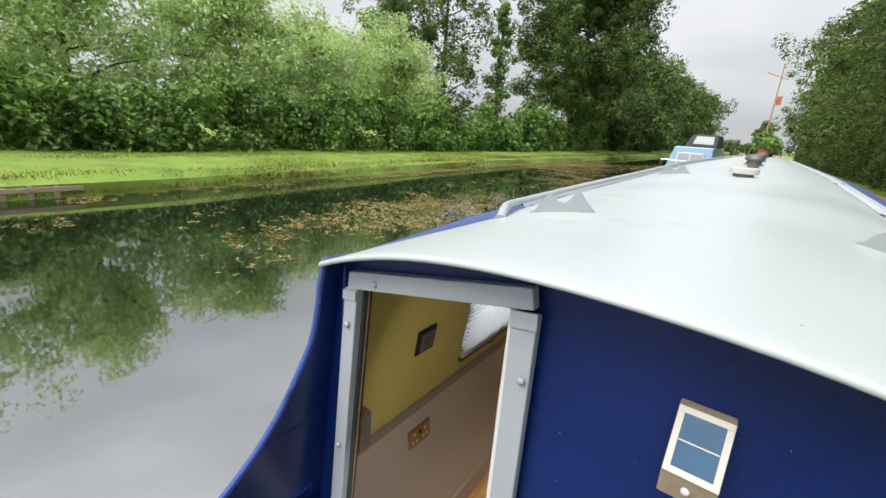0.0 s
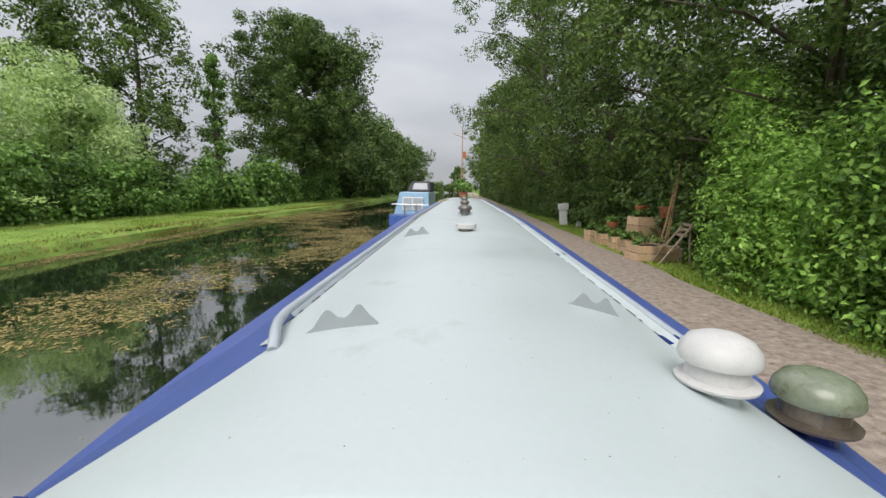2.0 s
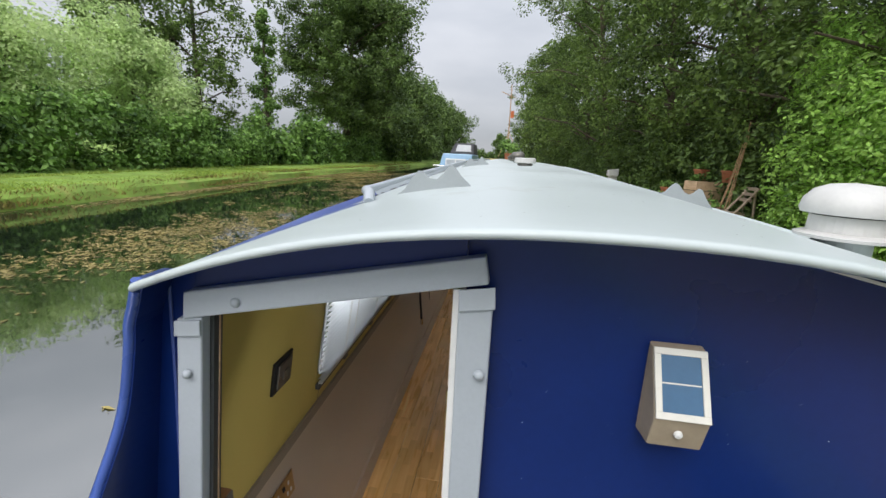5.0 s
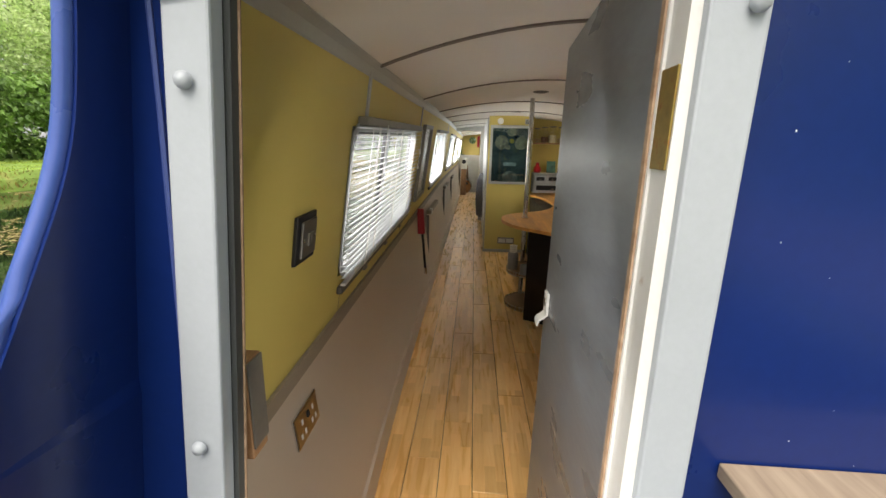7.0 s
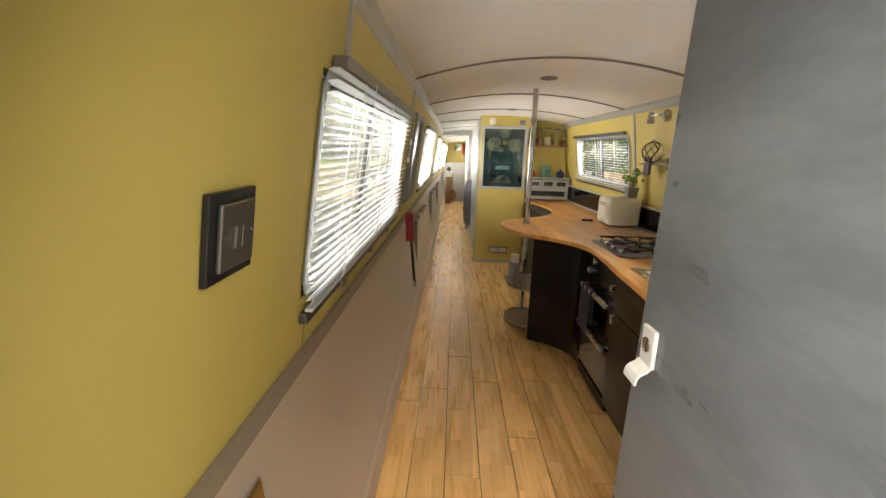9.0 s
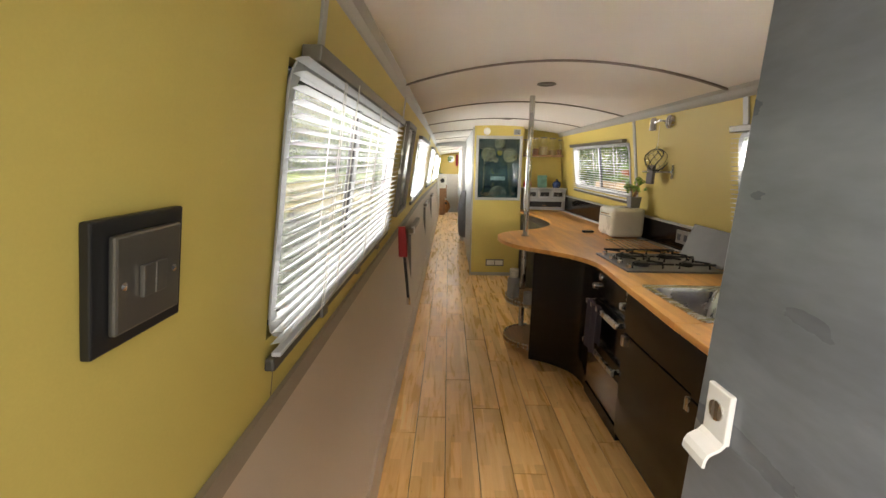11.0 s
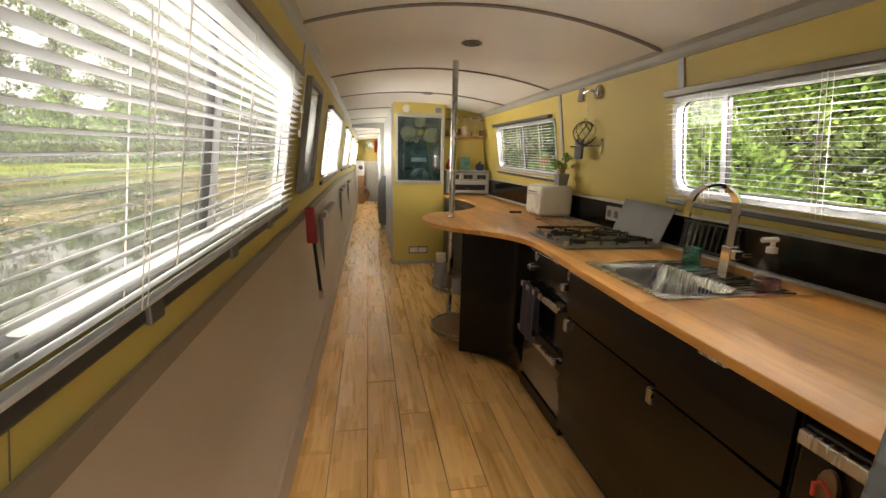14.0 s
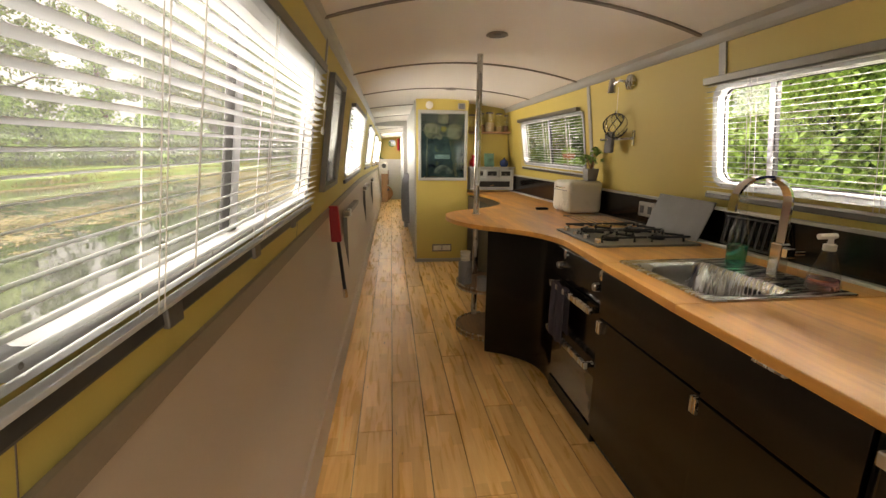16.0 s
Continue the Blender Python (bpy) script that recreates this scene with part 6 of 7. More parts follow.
spk = thing("loudspeaker", "pale loudspeaker with a dark cone on a stand", "loudspeaker", at=(-0.82, 13.6, 0.55))
part("cabinet", boxes((-0.92, -0.70, 13.5, 13.7, 0.86, 1.22), bevel=0.006), M_CREAM, spk)
part("cone", lathe([(0.07, 0.0), (0.06, -0.004), (0.02, 0.0), (0.0, -0.004)], (-0.81, 13.4985, 1.10), 20, "y"), M_BLACKMATT, spk)
part("stand", boxes((-0.90, -0.72, 13.5, 13.7, 0.0, 0.859), bevel=0.006), M_BROWNWOOD, spk)
flag = thing("red_coat", "red and blue jacket hanging at the corridor end", "coat", at=(-0.32, 14.2, 1.0))
rows = [[(-0.36 - 0.03 * math.sin(j * 1.7), 14.0 + 0.05 * j, z) for j in range(7)] for z in (1.93, 1.84, 1.75, 1.66, 1.57)]
part("cloth", thick(grid_mesh(rows), 0.02), M_RED, flag, smooth=True)


# ---- on the roof and the stern ----
for s in (-1, 1):
    rail = thing("handrail", "grey painted steel handrail along the roof edge", "handrail", "roof handrails", at=(s * 0.8, 0.7, 1.95))
    xi, xt = (0.70, 0.735) if s < 0 else (0.78, 0.865)
    path = [(s * xt, y, roof_z(xt, y) + (0.034 if s < 0 else 0.018)) for y in np.arange(0.95, ROOF_END, 0.9)]
    if s < 0:
        path = [(-0.612, 0.565, roof_z(0.612, 0.565) - 0.002), (-0.622, 0.60, roof_z(0.62, 0.60) + 0.022), (-0.655, 0.68, roof_z(0.65, 0.68) + 0.034), (-0.70, 0.80, roof_z(0.70, 0.8) + 0.036)] + path
    else:
        path = [(0.845, 0.66, roof_z(0.85, 0.7) + 0.015)] + path
    part("tube", tube(path, 0.019 if s < 0 else 0.023, 10), M_FRAME, rail, smooth=True)
    ys_ = list(np.arange(0.95 if s < 0 else 0.72, ROOF_END, 0.6))
    rows = [[(s * xi, y, roof_z(xi, y) + 0.001), (s * (xi + 0.4 * (xt - xi)), y, roof_z(xi, y) + 0.016), (s * xt, y, roof_z(xt, y) + (0.036 if s < 0 else 0.024))] for y in ys_]
    gaps = [0.86, 2.75, 5.2, 7.6, 10.2]
    part("web", grid_mesh(rows), M_ROOF if s > 0 else M_FRAME, rail, "painted steel web")
    grime = bmesh.new()
    gr = np.random.default_rng(50 + s)
    y = 0.9
    while y < 12:
        step = gr.uniform(0.03, 0.22)
        za = roof_z(xi - 0.003, y)
        z1 = za + gr.uniform(0.002, 0.005)
        ye = y + step * gr.uniform(0.3, 0.95)
        q = [grime.verts.new(c) for c in ((s * (xi - 0.004), y, za + 0.0022), (s * (xi - 0.004), ye, za + 0.0022), (s * (xi + 0.002), ye, z1), (s * (xi + 0.002), y, z1))]
        grime.faces.new(q)
        y += step
    tagged(part("grime", grime, M_SPECK, rail), "dark grime along the foot of the web", kind="stuff")
    if s > 0:
        for g in gaps:
            part("drain_slot", hexa([(0.772, g, roof_z(0.78, g) - 0.004), (0.842, g, roof_z(0.84, g) - 0.004), (0.842, g + 0.09, roof_z(0.84, g) - 0.004), (0.772, g + 0.09, roof_z(0.78, g) - 0.004), (0.772, g, roof_z(0.78, g) + 0.006), (0.842, g, roof_z(0.84, g) + 0.034), (0.842, g + 0.09, roof_z(0.84, g) + 0.034), (0.772, g + 0.09, roof_z(0.78, g) + 0.006)]), M_BLUE, rail, "dark blue drain slot")

def roof_rack(x, y, k):
    """A wavy steel plate, two humps with a dip between."""
    z = roof_z(x, y)
    out = [(a * k, b * k) for a, b in ((-0.125, 0.0), (-0.10, 0.012), (-0.07, 0.055), (-0.055, 0.068), (-0.04, 0.062), (-0.015, 0.036), (0.01, 0.030), (0.03, 0.045), (0.05, 0.072), (0.065, 0.070), (0.09, 0.035), (0.125, 0.0))]
    r = thing("roof_bracket", "pale grey wavy steel bracket on the roof", "bracket", "roof brackets", at=(x, y, z))
    foot = [(x + a, roof_z(x + a, y) - 0.002) for a in (0.125 * k, 0.04 * k, -0.04 * k, -0.125 * k)]
    part("plate", prism([(x + a, roof_z(x + a, y) + 0.002 + b) for a, b in out] + foot, "y", y, y + 0.008, 0.0005), M_PALE, r)
    return r


roof_rack(-0.415, 0.66, 1.0)
roof_rack(0.543, 1.03, 0.84)
roof_rack(-0.45, 3.2, 1.0)


def mushroom(x, y, mats, label, r=0.10, glass_cap=False, base=M_ROOF):
    z = roof_z(x, y)
    v = thing("mushroom_vent", label, "roof vent", "roof vents", at=(x, y, z))
    part("pedestal", lathe([(r * 0.62, -0.03), (r * 0.60, 0.03)], (x, y, z), 24), base, v)
    part("flange", lathe([(r * 0.62, 0.03), (r * 1.03, 0.034), (r * 1.05, 0.042), (r * 0.8, 0.05)], (x, y, z), 28), mats[1], v, smooth=True)
    part("neck", lathe([(r * 0.80, 0.0502), (r * 0.78, 0.09)], (x, y, z), 28), mats[1], v)
    part("cap", lathe([(r * 0.7, 0.097), (r * 0.98, 0.095), (r * 1.03, 0.107), (r * 0.98, 0.132), (r * 0.8, 0.156), (r * 0.5, 0.17), (0.0, 0.175)], (x, y, z), 32), mats[0], v, smooth=True)
    part("shadow_gap", lathe([(r * 0.70, 0.0902), (r * 0.70, 0.0968)], (x, y, z), 20), M_BLACKMATT, v)
    return v


M_VENTWHITE = material("chalky_white_vent", (0.60, 0.59, 0.57), 0.5, vary=0.1, scale=14, dirt=(0.35, 0.31, 0.27), dirt_at=0.64, dirt_scale=20)
M_VENTGREEN = material("algae_green_dome", (0.22, 0.25, 0.17), 0.26, vary=0.35, scale=10, fine=60, bump=0.03, coat=0.25, dirt=(0.10, 0.10, 0.05), dirt_at=0.55, dirt_scale=14)
M_BRASSOLD = material("dull_old_brass", (0.17, 0.14, 0.11), 0.35, metal=0.5, vary=0.3, scale=20, dirt=(0.3, 0.29, 0.26), dirt_at=0.62, dirt_scale=24)
mushroom(0.70, 0.45, (M_VENTWHITE, M_VENTWHITE), "chalky white mushroom vent on the roof")
mushroom(0.945, 0.42, (M_VENTGREEN, M_BRASSOLD), "algae-stained green dome vent on the blue edge", 0.098, base=M_BLUE)
for y, lab in ((6.1, "dark metal mushroom vent on the roof"), (9.0, "dark metal mushroom vent on the roof"), (12.5, "dark metal mushroom vent on the roof"), (16.0, "dark metal mushroom vent on the roof")):
    mushroom(0.02, y, (M_DULLSTEEL, M_DULLSTEEL), lab, 0.11)
lw = thing("low_roof_vent", "white low cylindrical roof vent", "roof vent", at=(0.02, 3.55, roof_z(0, 3.5)))
part("neck", lathe([(0.075, -0.01), (0.075, 0.03)], (0.02, 3.55, 2.075), 22), M_DULLSTEEL, lw)
part("cap", lathe([(0.10, 0.0302), (0.105, 0.035), (0.105, 0.075), (0.095, 0.08), (0.0, 0.082)], (0.02, 3.55, 2.075), 26), M_VENTWHITE, lw)

# specks and debris on the roof paint
rs = np.random.default_rng(17)
bm = bmesh.new()
for k in range(130):
    x, y = rs.uniform(-0.6, 0.6), rs.uniform(-0.05, 1.0) ** 1.0 * (1 + 4 * rs.uniform() ** 2)
    r, z = rs.uniform(0.0006, 0.0018), roof_z(x, y) + 0.002
    a0 = rs.uniform(0, 6)
    bm.faces.new([bm.verts.new((x + r * math.cos(a0 + i * 1.26) * (1 + 0.5 * (i == 2)), y + r * math.sin(a0 + i * 1.26), z)) for i in range(5)])
tagged(part("roof_specks", bm, M_SPECK), "dark specks of dirt lying on the white roof", "dirt", kind="stuff")

# chips in the bulkhead's paint
bm = bmesh.new()
for k in range(46):
    x, z = rs.uniform(-0.12, 0.85), rs.uniform(1.13, 1.82) if k % 3 else rs.uniform(1.12, 1.2)
    r, a0 = rs.uniform(0.0004, 0.0014), rs.uniform(0, 6)
    bm.faces.new([bm.verts.new((x + r * math.cos(a0 + i * 1.05) * rs.uniform(0.5, 1.3), 0.0592, z + r * math.sin(a0 + i * 1.05) * rs.uniform(0.6, 1.6))) for i in range(6)])
tagged(part("paint_chips", bm, M_WHITE), "small white chips in the navy bulkhead paint", "paint chips", kind="stuff")

# solar lamp on the bulkhead
sl = thing("solar_lamp", "tan solar wall lamp with a blue panel", "wall lamp", at=(0.17, 0.05, 1.72))
side = [(0.059, 1.62), (-0.005, 1.63), (-0.022, 1.695), (0.04, 1.808), (0.059, 1.811)]
part("housing", prism(side, "x", 0.125, 0.222, 0.003), material("tan_plastic", (0.38, 0.31, 0.22), 0.5, vary=0.15, scale=20), sl)
def on_panel(x, f, d):
    y, z = -0.022 + 0.062 * f, 1.695 + 0.113 * f
    return (x, y - 0.884 * d, z + 0.468 * d)
for x0_, x1_, f0, f1 in ((0.126, 0.221, 0.0, 0.10), (0.126, 0.221, 0.90, 1.0), (0.126, 0.138, 0.10, 0.90), (0.209, 0.221, 0.10, 0.90)):
    part("bezel", hexa([on_panel(x0_, f0, 0.0005), on_panel(x1_, f0, 0.0005), on_panel(x1_, f1, 0.0005), on_panel(x0_, f1, 0.0005), on_panel(x0_, f0, 0.006), on_panel(x1_, f0, 0.006), on_panel(x1_, f1, 0.006), on_panel(x0_, f1, 0.006)], 0.001), M_CREAM, sl, "cream plastic bezel")
panel = part("solar_panel", hexa([on_panel(0.138, 0.1, 0.0005), on_panel(0.209, 0.1, 0.0005), on_panel(0.209, 0.9, 0.0005), on_panel(0.138, 0.9, 0.0005), on_panel(0.138, 0.1, 0.003), on_panel(0.209, 0.1, 0.003), on_panel(0.209, 0.9, 0.003), on_panel(0.138, 0.9, 0.003)]), material("solar_cell_blue", (0.05, 0.13, 0.24), 0.18, vary=0.1, coat=0.5), sl, "blue solar cells")
part("busbar", hexa([on_panel(0.139, 0.49, 0.0032), on_panel(0.208, 0.49, 0.0032), on_panel(0.208, 0.51, 0.0032), on_panel(0.139, 0.51, 0.0032), on_panel(0.139, 0.49, 0.0038), on_panel(0.208, 0.49, 0.0038), on_panel(0.208, 0.51, 0.0038), on_panel(0.139, 0.51, 0.0038)]), M_CREAM, panel)
part("sensor", lathe([(0.008, 0.0), (0.007, -0.004), (0.0, -0.006)], (0.172, -0.0175, 1.665), 14, "y"), M_WHITE, sl)

# bow end of the roof: potted greenery, flagstaff with a faded flag
pot = thing("roof_planter", "bushy green plant in a tub on the roof", "plant", at=(0.0, 18.2, 2.07))
part("tub", lathe([(0.16, 0.0), (0.2, 0.28)], (-0.02, 18.2, roof_z(0, 18)), 16), M_TERRA, pot)
foliage_later.append((pot, [(-0.02 + 0.25 * math.cos(k), 18.2 + 0.25 * math.sin(k), 2.55 + 0.06 * (k % 5)) for k in range(12)], 0.22, 60, 0.06))
staff = thing("flagstaff", "thin wooden flagstaff with a faded orange flag", "flagpole", at=(-0.1, 18.8, 2.07))
part("pole", tube([(-0.1, 18.8, 2.07), (-0.12, 18.8, 5.3)], 0.03, 8, taper=0.6), M_CANE, staff)
part("cross_spar", tube([(-0.55, 18.8, 5.0), (0.1, 18.8, 4.75)], 0.015, 6), M_CANE, staff)
part("flag", thick(grid_mesh([[(-0.08 + 0.03 * j, 18.8 + 0.05 * math.sin(j), z) for j in range(6)] for z in (4.2, 4.05, 3.9)]), 0.004), material("faded_orange_cloth", (0.55, 0.18, 0.07), 0.9, vary=0.2), staff, "faded orange flag")
for dx in (-0.5, 0.5):
    part("stay", tube([(-0.1, 18.8, 3.3), (dx, 18.6, roof_z(0.5, 18) + 0.02)], 0.012, 6), M_CANE, staff)

# ---- beyond the bow: a moored blue cruiser ----
cr = thing("cabin_cruiser", "pale blue moored cruiser with a dark canopy", "boat", at=(-3.3, 27, 0.2))
M_CRBLUE = material("pale_blue_boat_paint", (0.30, 0.48, 0.66), 0.35, vary=0.08, coat=0.2)
hull = [(-4.55, 24.6), (-2.0, 24.6), (-1.95, 31), (-2.6, 34.5), (-3.3, 35.5), (-4.0, 34.5), (-4.6, 31)]
part("hull", prism(hull, "z", -0.1, 0.85, 0.03), material("blue_cruiser_hull", (0.06, 0.13, 0.42), 0.3, coat=0.3), cr, "deep blue hull")
part("cabin", hexa([(-4.3, 24.8, 0.851), (-2.1, 24.8, 0.851), (-2.1, 31.5, 0.851), (-4.3, 31.5, 0.851), (-3.95, 25.0, 2.25), (-2.15, 25.0, 2.25), (-2.15, 31.0, 2.25), (-3.95, 31.0, 2.25)], 0.06), M_CRBLUE, cr)
wn_ = part("window_frame", boxes((-3.75, -2.5, 24.80, 24.93, 1.15, 1.95), bevel=0.02), M_WHITE, cr, "white window surround")
for a, b_ in ((-3.68, -3.16), (-3.10, -2.57)):
    part("pane", boxes((a, b_, 24.78, 24.7995, 1.22, 1.88)), material("curtained_pane", (0.45, 0.5, 0.55), 0.15, vary=0.1), wn_)
cn = part("canopy", hexa([(-3.75, 26.5, 2.2505), (-2.15, 26.5, 2.2505), (-2.15, 30.0, 2.2505), (-3.75, 30.0, 2.2505), (-3.45, 26.9, 2.95), (-2.2, 26.9, 2.95), (-2.2, 29.6, 2.95), (-3.45, 29.6, 2.95)], 0.08), material("dark_canvas", (0.06, 0.06, 0.065), 0.8), cr, "dark canvas canopy")
part("canopy_window", hexa([(-3.35, 26.55, 2.42), (-2.35, 26.55, 2.42), (-2.35, 26.6, 2.42), (-3.35, 26.6, 2.42), (-3.25, 26.76, 2.84), (-2.4, 26.76, 2.84), (-2.4, 26.81, 2.84), (-3.25, 26.81, 2.84)]), material("milky_window", (0.35, 0.37, 0.38), 0.2), cn)
for x in (-4.45, -3.6, -2.9, -2.1):
    part("stanchion", tube([(x, 24.68, 0.85), (x, 24.68, 1.5)], 0.025, 6), M_CHROME, cr)
part("guard_rail", tube([(-4.45, 31, 1.5), (-4.45, 24.68, 1.5), (-2.1, 24.68, 1.5)], 0.025, 6), M_CHROME, cr)

# ---- towpath clutter ----
post = thing("service_bollard", "pale grey service bollard leaning by the towpath", "bollard", at=(5.2, 20.8, 0.75))
part("pillar", hexa([(5.0, 20.7, 0.7), (5.35, 20.7, 0.7), (5.35, 21.0, 0.7), (5.0, 21.0, 0.7), (4.92, 20.7, 1.55), (5.28, 20.7, 1.55), (5.28, 21.0, 1.55), (4.92, 21.0, 1.55)], 0.02), M_WHITE, post)
part("head", hexa([(4.86, 20.62, 1.5505), (5.32, 20.62, 1.5505), (5.32, 21.05, 1.5505), (4.86, 21.05, 1.5505), (4.86, 20.62, 1.82), (5.32, 20.62, 1.90), (5.32, 21.05, 1.90), (4.86, 21.05, 1.82)], 0.02), M_WHITE, post)
bag = tagged(part("white_sack", boxes((5.55, 5.8, 19.8, 20.1, 0.74, 1.05), bevel=0.09, seg=3), M_WHITE), "crumpled white sack beside the bollard", "sack")
bbq = thing("garden_brazier", "rusty brazier and brown seat under the trees", "brazier", at=(6.0, 33, 0.75))
part("drum", lathe([(0.3, 0.0), (0.35, 0.6), (0.3, 0.65)], (5.9, 33, 0.72), 14), M_BRASSOLD, bbq)
part("seat_back", boxes((6.3, 6.9, 33.0, 33.1, 0.72, 1.7), bevel=0.03), M_BROWNWOOD, bbq)


def crate(x, y, w, d, h, turn, rows_):
    c = thing("wooden_planter", "slatted timber planter box beside the towpath", "planter", "towpath planters", at=(x, y, GROUND_R0))
    m = Matrix.Translation((x, y, GROUND_R0)) @ Matrix.Rotation(turn, 4, "Z")
    for k in range(rows_):
        z0, z1 = k * h / rows_, (k + 1) * h / rows_ - 0.015
        for b_ in ((-w / 2, w / 2, -d / 2, -d / 2 + 0.025, z0, z1), (-w / 2, w / 2, d / 2 - 0.025, d / 2, z0, z1), (-w / 2, -w / 2 + 0.025, -d / 2 + 0.026, d / 2 - 0.026, z0, z1), (w / 2 - 0.025, w / 2, -d / 2 + 0.026, d / 2 - 0.026, z0, z1)):
            bm = boxes(b_)
            bm.transform(m)
            part("board", bm, M_CRATE, c)
    bm = boxes((-w / 2 + 0.03, w / 2 - 0.03, -d / 2 + 0.03, d / 2 - 0.03, 0.02, h - 0.06))
    bm.transform(m)
    part("soil", bm, M_SOIL, c)
    foliage_later.append((c, [tuple(m @ Vector((w * (k / 5 - 0.4), 0.1 * math.sin(k * 3), h + 0.05 + 0.05 * (k % 3)))) for k in range(5)], 0.14, 40, 0.05))
    return c


GROUND_R0 = 0.75
crate(4.95, 10.3, 1.1, 0.7, 0.42, 0.15, 2)
crate(4.82, 11.4, 0.5, 0.6, 0.42, 0.1, 2)
crate(4.78, 12.3, 0.45, 0.5, 0.4, -0.1, 2)
crate(4.72, 13.2, 0.5, 0.55, 0.4, 0.05, 2)
crate(4.65, 14.2, 0.5, 0.55, 0.42, 0.1, 2)
crate(5.45, 11.9, 0.9, 0.6, 1.05, 0.15, 4)
for x, y, z in ((4.95, 13.3, 1.2), (5.7, 11.3, 1.8), (5.35, 12.1, 1.8)):
    tp = thing("flower_pot", "terracotta flower pot among the planters", "flower pot", "flower pots", at=(x, y, z))
    part("pot", lathe([(0.13, 0.0 if z > 1.3 else -0.05), (0.18, 0.26), (0.2, 0.26), (0.2, 0.31), (0.16, 0.31), (0.15, 0.28), (0.0, 0.27)], (x, y, z), 18), M_TERRA, tp)
    foliage_later.append((tp, [(x, y, z + 0.42), (x + 0.1, y, z + 0.38), (x - 0.1, y + 0.05, z + 0.4)], 0.14, 40, 0.045))
stand = tagged(part("pot_stand", boxes((4.7, 5.2, 13.0, 13.6, 0.74, 1.15), bevel=0.01), M_WEATHERED), "weathered timber stand under a flower pot", "stand")
for k, (xa, ya, xb, yb, zt) in enumerate(((5.15, 10.15, 5.45, 10.3, 3.25), (5.1, 10.35, 5.35, 10.2, 2.9), (5.25, 10.2, 5.5, 10.45, 2.7), (5.05, 10.25, 5.28, 10.1, 2.5), (5.3, 10.4, 5.42, 10.2, 2.95))):
    cn_ = thing("garden_cane", "tall bamboo cane stuck in a planter", "cane", "garden canes", at=(xa, ya, 1.0))
    part("cane", tube([(xa, ya, 0.9), ((xa + xb) / 2 + 0.02, (ya + yb) / 2, (0.9 + zt) / 2), (xb, yb, zt)], 0.014, 6, taper=0.6), M_CANE, cn_)
ch = thing("folding_chair", "weathered folding wooden chair beside the planter", "chair", at=(5.2, 9.6, 0.75))
for y in (9.45, 9.85):
    part("leg", tube([(4.75, y, 0.76), (5.45, y, 1.72)], 0.028, 6), M_WEATHERED, ch)
    part("leg", tube([(5.5, y + 0.03, 0.76), (5.42, y + 0.03, 1.72)], 0.028, 6), M_WEATHERED, ch)
part("seat", hexa([(4.75, 9.47, 1.22), (5.3, 9.47, 1.14), (5.3, 9.83, 1.14), (4.75, 9.83, 1.22), (4.75, 9.47, 1.25), (5.3, 9.47, 1.17), (5.3, 9.83, 1.17), (4.75, 9.83, 1.25)]), M_WEATHERED, ch)
for z in (1.45, 1.58, 1.70):
    part("back_slat", boxes((5.30 + (z - 1.45) * 0.5, 5.34 + (z - 1.45) * 0.5, 9.4, 9.9, z, z + 0.07)), M_WEATHERED, ch)


# ---- outside: water, banks, hedges, trees ----
WATER_Z = 0.2
GROUND_R = 0.75
GROUND_L = 0.72


def mesh_from(name, verts, quads, mat):
    me = bpy.data.meshes.new(name)
    me.from_pydata(verts.tolist() if hasattr(verts, "tolist") else verts, [], quads.tolist() if hasattr(quads, "tolist") else quads)
    me.materials.append(mat)
    return me


def leaf_cloud(rng, centres, radii, per, size, flat=0.5, squash=0.8, aspect=0.55):
    """Leaf blades scattered in clumps: each a folded diamond of its own."""
    centres, radii = np.asarray(centres, float), np.asarray(radii, float)
    n = len(centres) * per
    c = np.repeat(centres, per, axis=0)
    r = np.repeat(radii, per)
    d = rng.normal(size=(n, 3))
    d /= np.linalg.norm(d, axis=1)[:, None]
    p = c + d * (r * rng.uniform(0.3, 1.0, n) ** 0.6 * 1.05)[:, None] * np.array((1, 1, squash))
    nrm = d * (1.2 - flat) + rng.normal(size=(n, 3)) * 0.34 + np.array((0, 0, flat))
    nrm /= np.linalg.norm(nrm, axis=1)[:, None]
    a = np.cross(nrm, rng.normal(size=(n, 3)))
    a /= np.linalg.norm(a, axis=1)[:, None]
    b = np.cross(nrm, a)
    s = size * rng.uniform(0.6, 1.35, n)[:, None]
    v = np.empty((n, 4, 3))
    v[:, 0], v[:, 2] = p - a * s, p + a * s
    v[:, 1] = p + b * s * aspect + nrm * s * 0.18
    v[:, 3] = p - b * s * aspect + nrm * s * 0.18
    return v.reshape(-1, 3), np.arange(n * 4).reshape(-1, 4)


def foliage(name, rng, centres, radii, per, size, mat, parent=None, label="", **kw):
    v, q = leaf_cloud(rng, centres, radii, per, size, **kw)
    ob = new(name, mesh_from(name, v, q, mat))
    if parent:
        ob.parent = parent
        ob.matrix_parent_inverse = Matrix.Translation(-parent.location)
    if label:
        ob["label"] = label
    return ob


